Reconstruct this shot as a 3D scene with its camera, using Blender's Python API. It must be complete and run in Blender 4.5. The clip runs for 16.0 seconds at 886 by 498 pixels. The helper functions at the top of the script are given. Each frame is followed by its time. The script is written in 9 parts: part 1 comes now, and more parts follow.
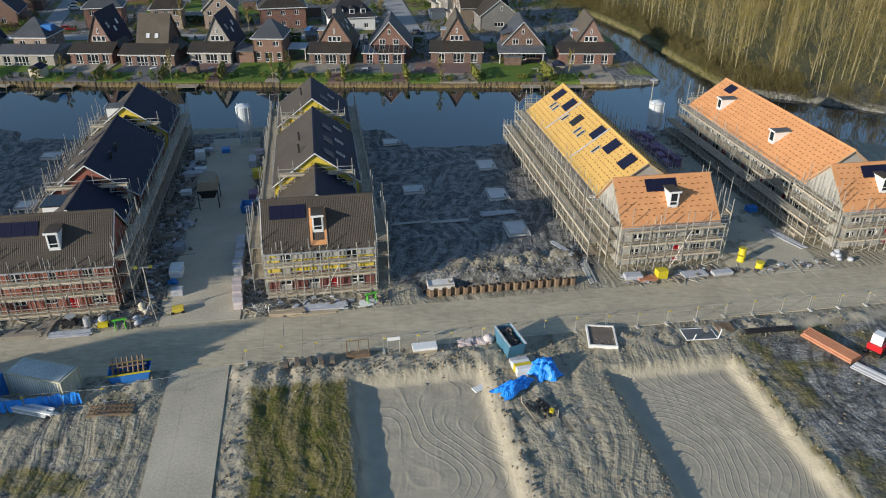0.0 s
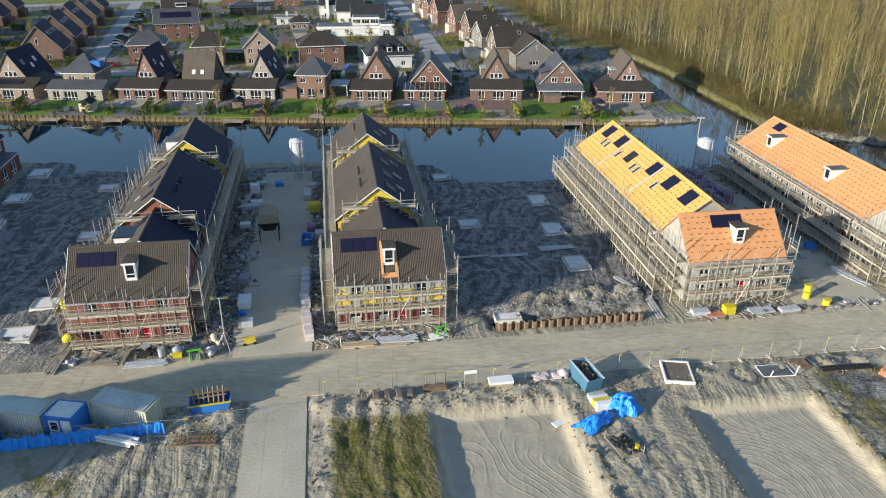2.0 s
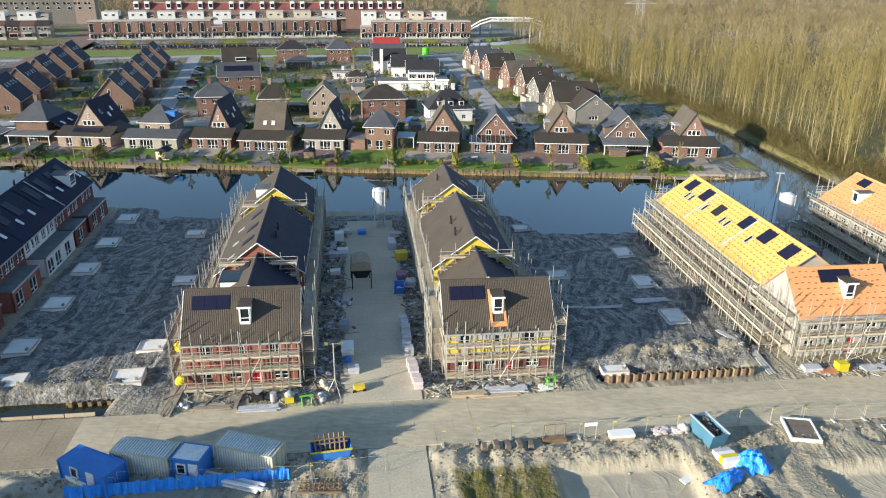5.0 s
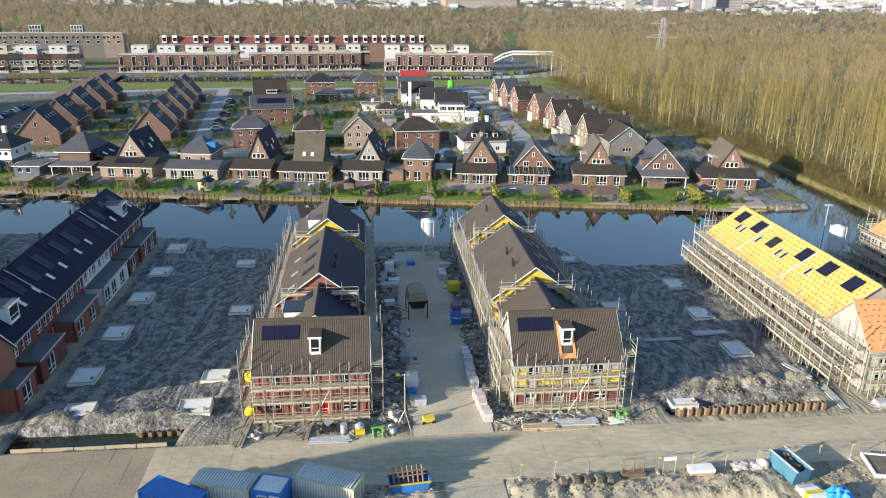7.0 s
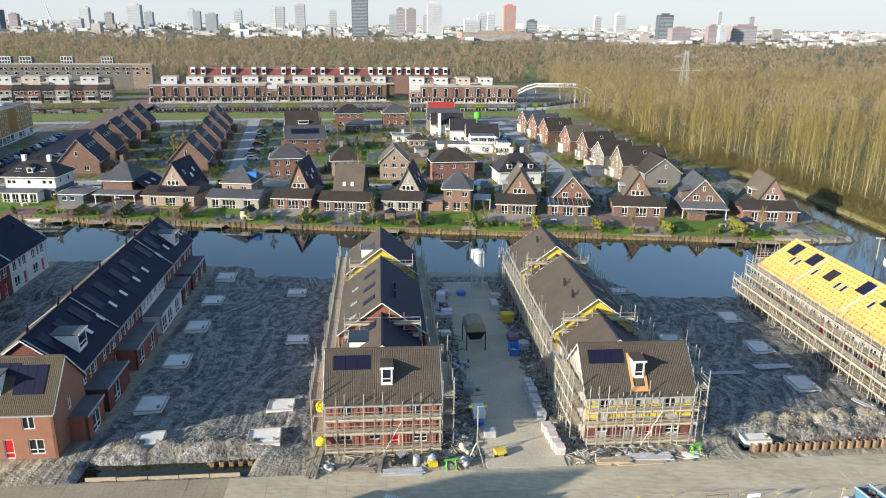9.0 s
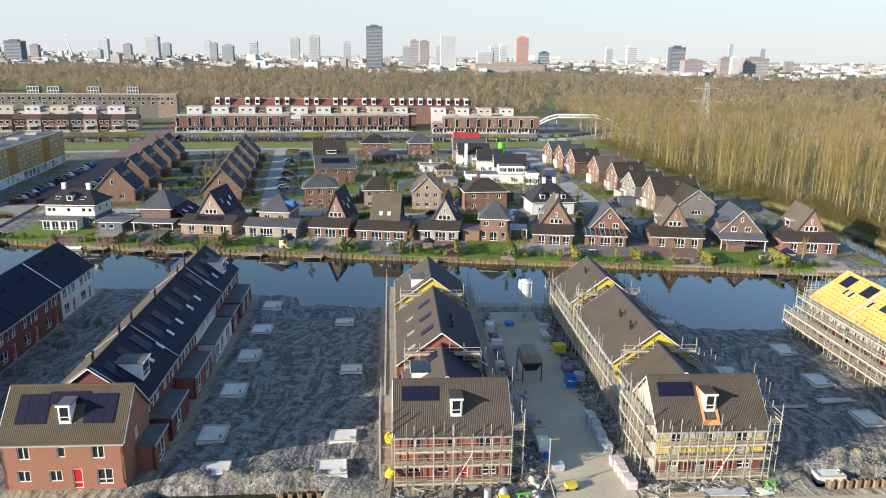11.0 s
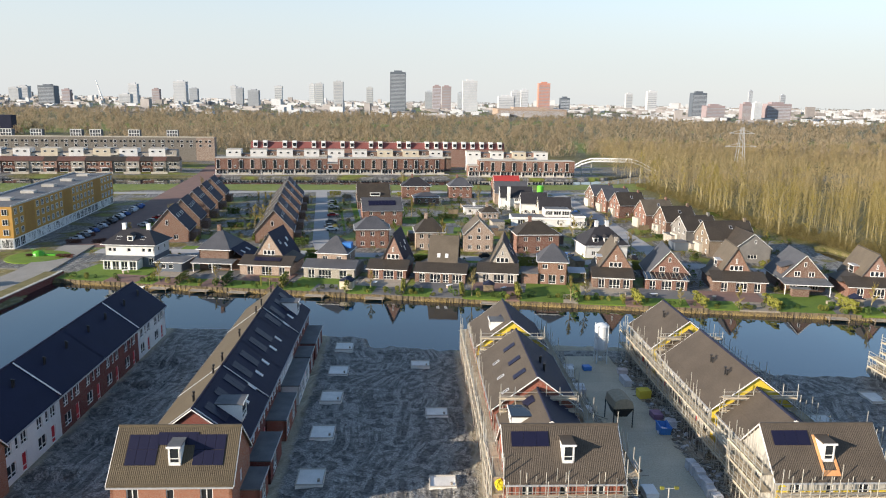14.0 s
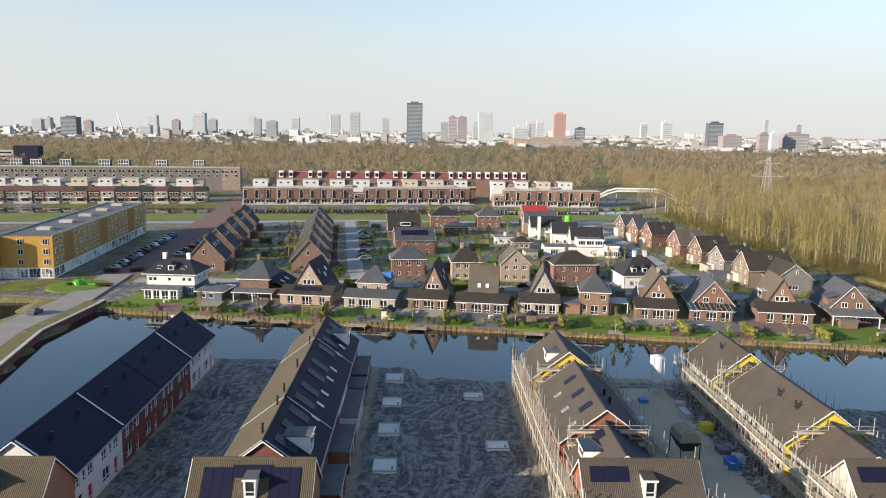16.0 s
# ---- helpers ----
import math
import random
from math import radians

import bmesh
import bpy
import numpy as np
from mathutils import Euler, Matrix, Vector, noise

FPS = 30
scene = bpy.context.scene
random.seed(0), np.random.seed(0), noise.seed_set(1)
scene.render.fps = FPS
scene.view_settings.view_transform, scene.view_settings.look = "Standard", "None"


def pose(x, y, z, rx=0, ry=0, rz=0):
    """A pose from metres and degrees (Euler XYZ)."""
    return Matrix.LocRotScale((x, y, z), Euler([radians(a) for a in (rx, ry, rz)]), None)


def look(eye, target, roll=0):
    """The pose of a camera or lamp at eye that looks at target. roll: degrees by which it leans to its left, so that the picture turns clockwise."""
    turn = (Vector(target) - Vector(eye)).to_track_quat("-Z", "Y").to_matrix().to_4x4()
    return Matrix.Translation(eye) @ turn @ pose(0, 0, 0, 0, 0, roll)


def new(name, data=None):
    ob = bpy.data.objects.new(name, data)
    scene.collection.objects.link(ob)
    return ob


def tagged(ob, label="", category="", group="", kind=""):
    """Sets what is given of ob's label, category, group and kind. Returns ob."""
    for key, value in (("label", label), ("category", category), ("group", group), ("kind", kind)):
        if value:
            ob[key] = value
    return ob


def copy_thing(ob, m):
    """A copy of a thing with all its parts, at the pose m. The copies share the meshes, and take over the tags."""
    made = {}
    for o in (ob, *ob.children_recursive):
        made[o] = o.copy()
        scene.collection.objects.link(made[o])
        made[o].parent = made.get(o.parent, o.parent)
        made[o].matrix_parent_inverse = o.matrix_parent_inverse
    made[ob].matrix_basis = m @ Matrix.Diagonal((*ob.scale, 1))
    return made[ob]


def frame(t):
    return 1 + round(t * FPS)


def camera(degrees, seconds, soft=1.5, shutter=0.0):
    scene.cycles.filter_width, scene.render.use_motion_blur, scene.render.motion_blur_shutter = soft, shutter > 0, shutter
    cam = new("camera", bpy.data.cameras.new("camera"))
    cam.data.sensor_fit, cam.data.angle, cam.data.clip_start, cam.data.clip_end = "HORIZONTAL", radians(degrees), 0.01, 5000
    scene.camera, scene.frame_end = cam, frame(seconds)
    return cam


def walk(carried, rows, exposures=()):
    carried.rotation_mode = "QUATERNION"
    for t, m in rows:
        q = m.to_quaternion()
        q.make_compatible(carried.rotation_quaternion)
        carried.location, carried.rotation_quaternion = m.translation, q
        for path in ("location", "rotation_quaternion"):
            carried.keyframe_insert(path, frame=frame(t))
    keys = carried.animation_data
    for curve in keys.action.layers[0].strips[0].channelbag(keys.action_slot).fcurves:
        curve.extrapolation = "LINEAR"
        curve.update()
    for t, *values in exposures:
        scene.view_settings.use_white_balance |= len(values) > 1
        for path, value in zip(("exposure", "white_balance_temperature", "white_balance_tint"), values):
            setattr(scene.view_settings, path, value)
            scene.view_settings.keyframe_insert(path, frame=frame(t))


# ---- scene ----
cam = camera(62.0, 16.0, 1.1)
PATH = [
    (0, (-0.296, 0.043, 45.948), (-0.314, 1.795, 44.984), 0.5),
    (0.5, (-1.992, -0.111, 45.954), (-2.016, 1.653, 45.01), 0.6),
    (1, (-3.694, -0.343, 45.927), (-3.726, 1.433, 45.007), 0.6),
    (1.5, (-5.438, -0.476, 45.875), (-5.476, 1.31, 44.976), 0.6),
    (2, (-7.204, -0.589, 45.824), (-7.25, 1.208, 44.946), 0.6),
    (2.5, (-8.899, -0.714, 45.758), (-8.954, 1.093, 44.902), 0.6),
    (3, (-10.628, -0.836, 45.681), (-10.694, 0.981, 44.847), 0.6),
    (3.5, (-12.215, -0.93, 45.557), (-12.292, 0.896, 44.744), 0.7),
    (4, (-13.853, -1.027, 45.424), (-13.944, 0.809, 44.635), 0.7),
    (6.5, (-22.001, -1.605, 45.159), (-22.136, 0.267, 44.469), 0.8),
    (7, (-23.679, -1.719, 45.147), (-23.823, 0.16, 44.478), 0.7),
    (7.5, (-25.342, -1.854, 45.139), (-25.493, 0.031, 44.487), 0.8),
    (8, (-27.041, -2.023, 45.139), (-27.2, -0.132, 44.508), 0.8),
    (8.5, (-28.66, -2.143, 45.108), (-28.829, -0.246, 44.496), 0.8),
    (9, (-30.333, -2.321, 45.122), (-30.512, -0.419, 44.53), 0.8),
    (11.5, (-38.573, -2.983, 45.043), (-38.791, -1.058, 44.546), 0.9),
    (12, (-40.25, -3.133, 44.989), (-40.478, -1.204, 44.511), 0.9),
    (12.5, (-41.873, -3.289, 44.942), (-42.108, -1.357, 44.481), 1.0),
    (13, (-43.513, -3.495, 44.878), (-43.757, -1.559, 44.435), 1.0),
    (13.5, (-45.163, -3.558, 44.783), (-45.413, -1.62, 44.359), 1.0),
    (14, (-46.96, -3.654, 44.708), (-47.221, -1.713, 44.304), 1.0),
    (14.5, (-48.611, -3.729, 44.638), (-48.885, -1.786, 44.252), 0.9),
    (15, (-50.381, -3.768, 44.607), (-50.668, -1.823, 44.242), 0.9),
    (15.5, (-52.038, -3.888, 44.59), (-52.333, -1.941, 44.244), 0.9),
    (16, (-53.703, -3.984, 44.553), (-54.004, -2.033, 44.227), 0.9),
]
walk(cam, [(t, look(eye, target, roll)) for t, eye, target, roll in PATH], [(0.0, 0.02, 6550, 8), (1.0, 0.22, 6650, 8), (2.0, 0.46, 6700, 8), (3.5, 0.78, 6850, 7), (9.0, 0.78, 6950, 9), (12.5, 0.78, 7150, 12), (16.0, 0.66, 7400, 13)])

# the site lies turned by this angle; u runs along the road, v towards the water
A = radians(10.4)
CA, SA = math.cos(A), math.sin(A)


def W(u, v, z=0.0):
    return Vector((u * CA - v * SA, u * SA + v * CA, z))


def site(u, v, z=0.0, turn=0.0):
    """A pose on the site, turned by so many degrees against the road."""
    p = W(u, v, z)
    return pose(p.x, p.y, p.z, 0, 0, math.degrees(A) + turn)


# ---- light ----
SUN_TO = Vector((-0.80, -0.58, 0.0)).normalized() * math.cos(radians(15)) + Vector((0, 0, math.sin(radians(15))))
world = bpy.data.worlds.new("sky")
world.use_nodes = True
scene.world = world
wn = world.node_tree.nodes
sky = wn.new("ShaderNodeTexSky")
sky.sky_type = "NISHITA"
sky.sun_disc = False
sky.sun_elevation = radians(15)
sky.sun_rotation = math.atan2(SUN_TO.x, SUN_TO.y)
sky.air_density, sky.dust_density, sky.ozone_density = 1.0, 0.3, 3.0
haze = wn.new("ShaderNodeMix")
haze.data_type = "RGBA"
around = wn.new("ShaderNodeTexCoord")
height = wn.new("ShaderNodeSeparateXYZ")
thin = wn.new("ShaderNodeMapRange")
thin.interpolation_type = "SMOOTHSTEP"
thin.inputs["From Min"].default_value, thin.inputs["From Max"].default_value = 0.02, 0.30
thin.inputs["To Min"].default_value, thin.inputs["To Max"].default_value = 0.9, 0.0
world.node_tree.links.new(around.outputs["Generated"], height.inputs[0])
world.node_tree.links.new(height.outputs["Z"], thin.inputs["Value"])
world.node_tree.links.new(thin.outputs[0], haze.inputs["Factor"])
haze.inputs["B"].default_value = (2.46, 2.83, 3.25, 1)
world.node_tree.links.new(sky.outputs[0], haze.inputs["A"])
world.node_tree.links.new(haze.outputs["Result"], wn["Background"].inputs[0])
wn["Background"].inputs[1].default_value = 0.165
sun = new("sun", bpy.data.lights.new("sun", "SUN"))
sun.data.energy, sun.data.angle, sun.data.color = 5.5, radians(0.6), (1.0, 0.925, 0.82)
sun.matrix_world = look(SUN_TO * 500, (0, 0, 0))


# ---- materials ----
def mat(name, a, b=None, scale=1.0, rough=0.8, metal=0.0, bump=0.0, fine=12.0, spec=0.3, vary=0.0, island=0.0, stretch=None, detail=6.0):
    """A surface whose colour wanders between a and b at two scales (metres^-1), with a fine relief."""
    b = b or tuple(c * 0.75 for c in a)
    m = bpy.data.materials.new(name)
    m.use_nodes = True
    t = m.node_tree
    n, l = t.nodes, t.links
    p = n["Principled BSDF"]
    geo = n.new("ShaderNodeNewGeometry")
    co = geo.outputs["Position"]
    if stretch:
        mp = n.new("ShaderNodeMapping")
        mp.inputs["Scale"].default_value = stretch
        l.new(co, mp.inputs[0])
        co = mp.outputs[0]

    def noise_at(s, d=detail):
        k = n.new("ShaderNodeTexNoise")
        k.inputs["Scale"].default_value, k.inputs["Detail"].default_value = s, d
        l.new(co, k.inputs["Vector"])
        return k.outputs["Fac"]

    big, small = noise_at(scale), noise_at(scale * fine, 3.0)
    add = n.new("ShaderNodeMath")
    add.operation = "ADD"
    l.new(big, add.inputs[0])
    l.new(small, add.inputs[1])
    ramp = n.new("ShaderNodeMapRange")
    ramp.inputs["From Min"].default_value, ramp.inputs["From Max"].default_value = 0.75, 1.25
    l.new(add.outputs[0], ramp.inputs["Value"])
    mix = n.new("ShaderNodeMix")
    mix.data_type = "RGBA"
    mix.inputs["A"].default_value, mix.inputs["B"].default_value = (*b, 1), (*a, 1)
    l.new(ramp.outputs[0], mix.inputs["Factor"])
    out = mix.outputs["Result"]
    if vary or island:
        hs = n.new("ShaderNodeHueSaturation")
        mr = n.new("ShaderNodeMapRange")
        k = vary or island
        mr.inputs["To Min"].default_value, mr.inputs["To Max"].default_value = 1 - k, 1 + k
        if vary:
            l.new(n.new("ShaderNodeObjectInfo").outputs["Random"], mr.inputs["Value"])
        else:
            l.new(geo.outputs["Random Per Island"], mr.inputs["Value"])
        l.new(mr.outputs[0], hs.inputs["Value"])
        l.new(out, hs.inputs["Color"])
        out = hs.outputs[0]
    l.new(out, p.inputs["Base Color"])
    p.inputs["Roughness"].default_value, p.inputs["Metallic"].default_value = rough, metal
    p.inputs["Specular IOR Level"].default_value = spec
    if bump:
        bp = n.new("ShaderNodeBump")
        bp.inputs["Strength"].default_value, bp.inputs["Distance"].default_value = 1.0, bump
        l.new(add.outputs[0], bp.inputs["Height"])
        l.new(bp.outputs[0], p.inputs["Normal"])
    return m


def brick_mat(name, a, b, mortar, rough=0.9):
    """Brickwork in courses 6 cm high, seen from afar, with patches of other firing."""
    m = mat(name, a, b, 0.6, rough, fine=9.0, bump=0.004)
    t = m.node_tree
    n, l = t.nodes, t.links
    p = n["Principled BSDF"]
    old = p.inputs["Base Color"].links[0].from_socket
    geo = n.new("ShaderNodeNewGeometry")
    sep = n.new("ShaderNodeSeparateXYZ")
    l.new(geo.outputs["Position"], sep.inputs[0])
    add = n.new("ShaderNodeMath")
    add.operation = "ADD"
    l.new(sep.outputs[0], add.inputs[0])
    l.new(sep.outputs[1], add.inputs[1])
    com = n.new("ShaderNodeCombineXYZ")
    l.new(add.outputs[0], com.inputs[0])
    l.new(sep.outputs[2], com.inputs[1])
    br = n.new("ShaderNodeTexBrick")
    br.inputs["Scale"].default_value = 1.0
    br.inputs["Brick Width"].default_value, br.inputs["Row Height"].default_value = 0.22, 0.0625
    br.inputs["Mortar Size"].default_value = 0.008
    br.inputs["Mortar"].default_value = (*mortar, 1)
    br.inputs["Color2"].default_value = (*(c * 0.7 for c in a), 1)
    l.new(com.outputs[0], br.inputs["Vector"])
    l.new(old, br.inputs["Color1"])
    l.new(br.outputs["Color"], p.inputs["Base Color"])
    return m


def tile_mat(name, a, b, rough=0.55, row=0.34, col=0.3, spec=0.4):
    """Roof tiles: faint courses down the slope and a slow change of colour."""
    m = mat(name, a, b, 0.35, rough, fine=14.0, bump=0.01, spec=spec)
    t = m.node_tree
    n, l = t.nodes, t.links
    p = n["Principled BSDF"]
    geo = n.new("ShaderNodeNewGeometry")
    sep = n.new("ShaderNodeSeparateXYZ")
    l.new(geo.outputs["Position"], sep.inputs[0])
    k = n.new("ShaderNodeMath")
    k.operation = "MULTIPLY"
    k.inputs[1].default_value = 1 / (row * 0.72)
    l.new(sep.outputs[2], k.inputs[0])
    f = n.new("ShaderNodeMath")
    f.operation = "FRACT"
    l.new(k.outputs[0], f.inputs[0])
    bp = n.new("ShaderNodeBump")
    bp.inputs["Strength"].default_value, bp.inputs["Distance"].default_value = 0.6, 0.03
    l.new(f.outputs[0], bp.inputs["Height"])
    l.new(p.inputs["Normal"].links[0].from_socket, bp.inputs["Normal"])
    l.new(bp.outputs[0], p.inputs["Normal"])
    return m


M = {}
M["red_brick"] = brick_mat("red_brick", (0.33, 0.085, 0.052), (0.25, 0.064, 0.042), (0.28, 0.18, 0.14))
M["dark_brick"] = brick_mat("dark_red_brick", (0.21, 0.048, 0.038), (0.15, 0.036, 0.03), (0.19, 0.12, 0.10))
M["orange_brick"] = brick_mat("orange_brick", (0.34, 0.13, 0.075), (0.26, 0.10, 0.06), (0.31, 0.22, 0.17))
M["estate_brick"] = brick_mat("worn_red_brick", (0.215, 0.098, 0.07), (0.155, 0.07, 0.052), (0.24, 0.18, 0.15))
M["estate_orange"] = brick_mat("worn_orange_brick", (0.26, 0.14, 0.098), (0.19, 0.10, 0.072), (0.27, 0.21, 0.17))
M["brown_brick"] = brick_mat("brown_brick", (0.175, 0.10, 0.074), (0.125, 0.07, 0.052), (0.22, 0.18, 0.15))
M["pale_brick"] = brick_mat("pale_brick", (0.34, 0.245, 0.185), (0.27, 0.195, 0.148), (0.42, 0.36, 0.31))
M["grey_brick"] = brick_mat("grey_brick", (0.36, 0.32, 0.27), (0.28, 0.25, 0.22), (0.42, 0.4, 0.36))
M["pink_brick"] = brick_mat("pinkish_brick", (0.29, 0.155, 0.12), (0.22, 0.118, 0.09), (0.30, 0.24, 0.20))
M["ochre"] = mat("ochre_cladding", (0.48, 0.27, 0.07), (0.41, 0.225, 0.058), 0.5, 0.7, bump=0.004)
M["ochre_dark"] = mat("brown_ochre_panel", (0.38, 0.20, 0.05), (0.31, 0.16, 0.04), 0.5, 0.75)
M["white"] = mat("white_paint", (0.80, 0.80, 0.78), (0.70, 0.70, 0.68), 0.8, 0.55, fine=10)
M["render_white"] = mat("white_render", (0.68, 0.68, 0.66), (0.58, 0.58, 0.565), 0.5, 0.85, bump=0.004)
M["cream"] = mat("cream_render", (0.62, 0.55, 0.42), (0.52, 0.46, 0.36), 0.5, 0.85)
M["concrete"] = mat("concrete", (0.50, 0.48, 0.44), (0.36, 0.35, 0.32), 0.9, 0.85, bump=0.006, vary=0.08)
M["block"] = mat("lime_block", (0.44, 0.42, 0.375), (0.33, 0.315, 0.28), 0.8, 0.9, bump=0.006)
M["slab"] = mat("road_slab", (0.52, 0.45, 0.32), (0.36, 0.312, 0.222), 0.16, 0.88, bump=0.008, vary=0.03, fine=9, stretch=(0.55, 1.5, 1))
M["lane"] = mat("dusty_concrete", (0.53, 0.475, 0.36), (0.38, 0.34, 0.258), 0.18, 0.9, bump=0.01, fine=24)
M["asphalt"] = mat("worn_asphalt", (0.17, 0.165, 0.16), (0.11, 0.11, 0.108), 0.2, 0.85, bump=0.004, fine=30)
M["paver"] = mat("brick_paving", (0.22, 0.13, 0.105), (0.16, 0.105, 0.09), 0.3, 0.85, bump=0.004, fine=30)
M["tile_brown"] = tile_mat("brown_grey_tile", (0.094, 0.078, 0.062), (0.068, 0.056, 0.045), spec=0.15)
# tile_dark, tile_black: shade and sky blue of slopes facing away, in the colour
M["tile_dark"] = tile_mat("anthracite_shade_tile", (0.020, 0.025, 0.050), (0.014, 0.0175, 0.037), rough=0.65, spec=0.15)
M["tile_black"] = tile_mat("blue_black_shade_tile", (0.011, 0.0145, 0.040), (0.008, 0.0105, 0.030), rough=0.6, spec=0.12)
M["tile_red"] = tile_mat("red_brown_tile", (0.16, 0.075, 0.05), (0.11, 0.055, 0.04))
M["tile_scarlet"] = tile_mat("scarlet_tile", (0.42, 0.05, 0.045), (0.34, 0.04, 0.035))
M["tile_olive"] = tile_mat("weathered_tile", (0.105, 0.084, 0.053), (0.075, 0.06, 0.04), spec=0.2)
M["tile_umber"] = tile_mat("dark_umber_tile", (0.062, 0.052, 0.042), (0.042, 0.036, 0.03), spec=0.15)
M["roof_orange"] = mat("orange_underlay", (0.66, 0.32, 0.14), (0.56, 0.26, 0.11), 0.7, 0.75, bump=0.006, fine=8)
M["roof_yellow"] = mat("yellow_underlay", (0.66, 0.42, 0.125), (0.57, 0.35, 0.105), 0.7, 0.75, bump=0.006, fine=8)
M["clip"] = mat("brown_batten", (0.34, 0.15, 0.05), (0.24, 0.10, 0.04), 2.0, 0.8)
M["insulation"] = mat("yellow_insulation", (0.72, 0.55, 0.07), (0.62, 0.45, 0.06), 0.9, 0.8, bump=0.01)
M["wood"] = mat("weathered_board", (0.36, 0.31, 0.245), (0.24, 0.205, 0.16), 1.2, 0.85, fine=14, vary=0.18)
M["timber"] = mat("fresh_timber", (0.48, 0.39, 0.27), (0.36, 0.29, 0.20), 1.2, 0.8, vary=0.12)
M["bank_wood"] = mat("bank_timber", (0.27, 0.21, 0.135), (0.15, 0.115, 0.075), 1.4, 0.9, vary=0.2)
M["bank_edge"] = mat("dark_bank_timber", (0.17, 0.135, 0.09), (0.095, 0.078, 0.052), 1.4, 0.9, vary=0.25)
M["deck"] = mat("scaffold_planks", (0.47, 0.395, 0.285), (0.33, 0.275, 0.20), 1.2, 0.85, fine=14, vary=0.18)
M["steel"] = mat("galvanised_tube", (0.48, 0.46, 0.40), (0.36, 0.35, 0.31), 1.5, 0.5, 0.35, vary=0.12)
M["zinc"] = mat("zinc_sheet", (0.50, 0.51, 0.52), (0.42, 0.43, 0.44), 0.8, 0.45, 0.3)
M["rust"] = mat("rusty_sheet_pile", (0.27, 0.19, 0.12), (0.15, 0.10, 0.065), 1.6, 0.85, bump=0.01, vary=0.12)
M["bitumen"] = mat("grey_roofing", (0.15, 0.155, 0.16), (0.09, 0.095, 0.10), 0.6, 0.8, bump=0.005)
M["glass"] = mat("window_glass", (0.022, 0.027, 0.033), (0.014, 0.018, 0.022), 0.4, 0.08, spec=0.6)
M["solar"] = mat("solar_cells", (0.013, 0.014, 0.034), (0.010, 0.011, 0.030), 1.0, 0.42, spec=0.2)
# pane colour holds the bright sky that roof glass would mirror
M["sky_glint"] = mat("painted_sky_glint", (0.72, 0.74, 0.76), (0.62, 0.64, 0.66), 1.0, 0.3, spec=0.5)
M["red_paint"] = mat("red_paint", (0.55, 0.02, 0.025), (0.45, 0.015, 0.02), 1.0, 0.4)
M["black"] = mat("black_plastic", (0.025, 0.025, 0.027), (0.018, 0.018, 0.019), 1.5, 0.5)
M["blue_box"] = mat("blue_paint", (0.04, 0.20, 0.55), (0.032, 0.16, 0.44), 0.6, 0.5, vary=0.08)
M["teal_bin"] = mat("teal_blue_steel", (0.075, 0.20, 0.29), (0.055, 0.15, 0.22), 0.8, 0.55)
M["tarp"] = mat("blue_tarpaulin", (0.035, 0.30, 0.85), (0.02, 0.23, 0.72), 1.2, 0.4, bump=0.012, fine=4)
M["beige_box"] = mat("beige_steel", (0.52, 0.50, 0.36), (0.42, 0.41, 0.31), 0.7, 0.55)
M["silver"] = mat("silo_steel", (0.60, 0.63, 0.645), (0.50, 0.53, 0.54), 0.6, 0.5, 0.0)
M["yellow"] = mat("yellow_plastic", (0.66, 0.54, 0.03), (0.55, 0.43, 0.03), 1.0, 0.5)
M["green"] = mat("green_paint", (0.12, 0.55, 0.05), (0.09, 0.44, 0.04), 1.0, 0.5)
M["lime"] = mat("lime_plastic", (0.08, 0.40, 0.03), (0.06, 0.32, 0.025), 1.0, 0.4)
M["foil"] = mat("wrapping_foil", (0.55, 0.56, 0.58), (0.36, 0.37, 0.40), 1.6, 0.45, bump=0.02)
M["pink"] = mat("pale_brick_packs", (0.62, 0.54, 0.52), (0.50, 0.43, 0.42), 1.6, 0.6, vary=0.1)
M["purple"] = mat("purple_packs", (0.26, 0.15, 0.24), (0.18, 0.11, 0.17), 1.6, 0.6, vary=0.15)
M["pipe"] = mat("orange_brown_pipe", (0.50, 0.22, 0.12), (0.38, 0.16, 0.09), 1.2, 0.5)
M["bark"] = mat("pale_bark", (0.33, 0.28, 0.155), (0.22, 0.185, 0.10), 1.5, 0.9, fine=6, vary=0.15)
M["twig"] = mat("bare_twigs", (0.33, 0.27, 0.115), (0.24, 0.195, 0.082), 0.05, 0.9, vary=0.22, fine=10)
# belt: twig brown lightened, haze of the far plain painted in
M["belt"] = mat("brown_hazed_twigs", (0.38, 0.305, 0.205), (0.285, 0.23, 0.15), 0.012, 0.95, island=0.16, fine=4)
# city trees: bare brown pulled towards grey, distance haze put into the colour
M["far_trees"] = mat("hazed_far_trees", (0.29, 0.268, 0.24), (0.235, 0.22, 0.20), 0.004, 0.95, fine=10)
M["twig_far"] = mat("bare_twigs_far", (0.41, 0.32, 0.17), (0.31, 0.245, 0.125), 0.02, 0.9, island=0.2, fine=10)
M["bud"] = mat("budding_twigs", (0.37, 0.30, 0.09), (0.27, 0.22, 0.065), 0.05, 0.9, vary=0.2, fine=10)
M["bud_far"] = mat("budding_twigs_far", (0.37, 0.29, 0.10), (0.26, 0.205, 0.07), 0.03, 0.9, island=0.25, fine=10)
M["leaf_clump"] = mat("evergreen_clumps", (0.115, 0.15, 0.035), (0.06, 0.09, 0.02), 0.3, 0.8, island=0.3, fine=6)
M["under"] = mat("wood_undergrowth", (0.25, 0.205, 0.085), (0.16, 0.135, 0.055), 0.1, 0.9, island=0.25, fine=10)
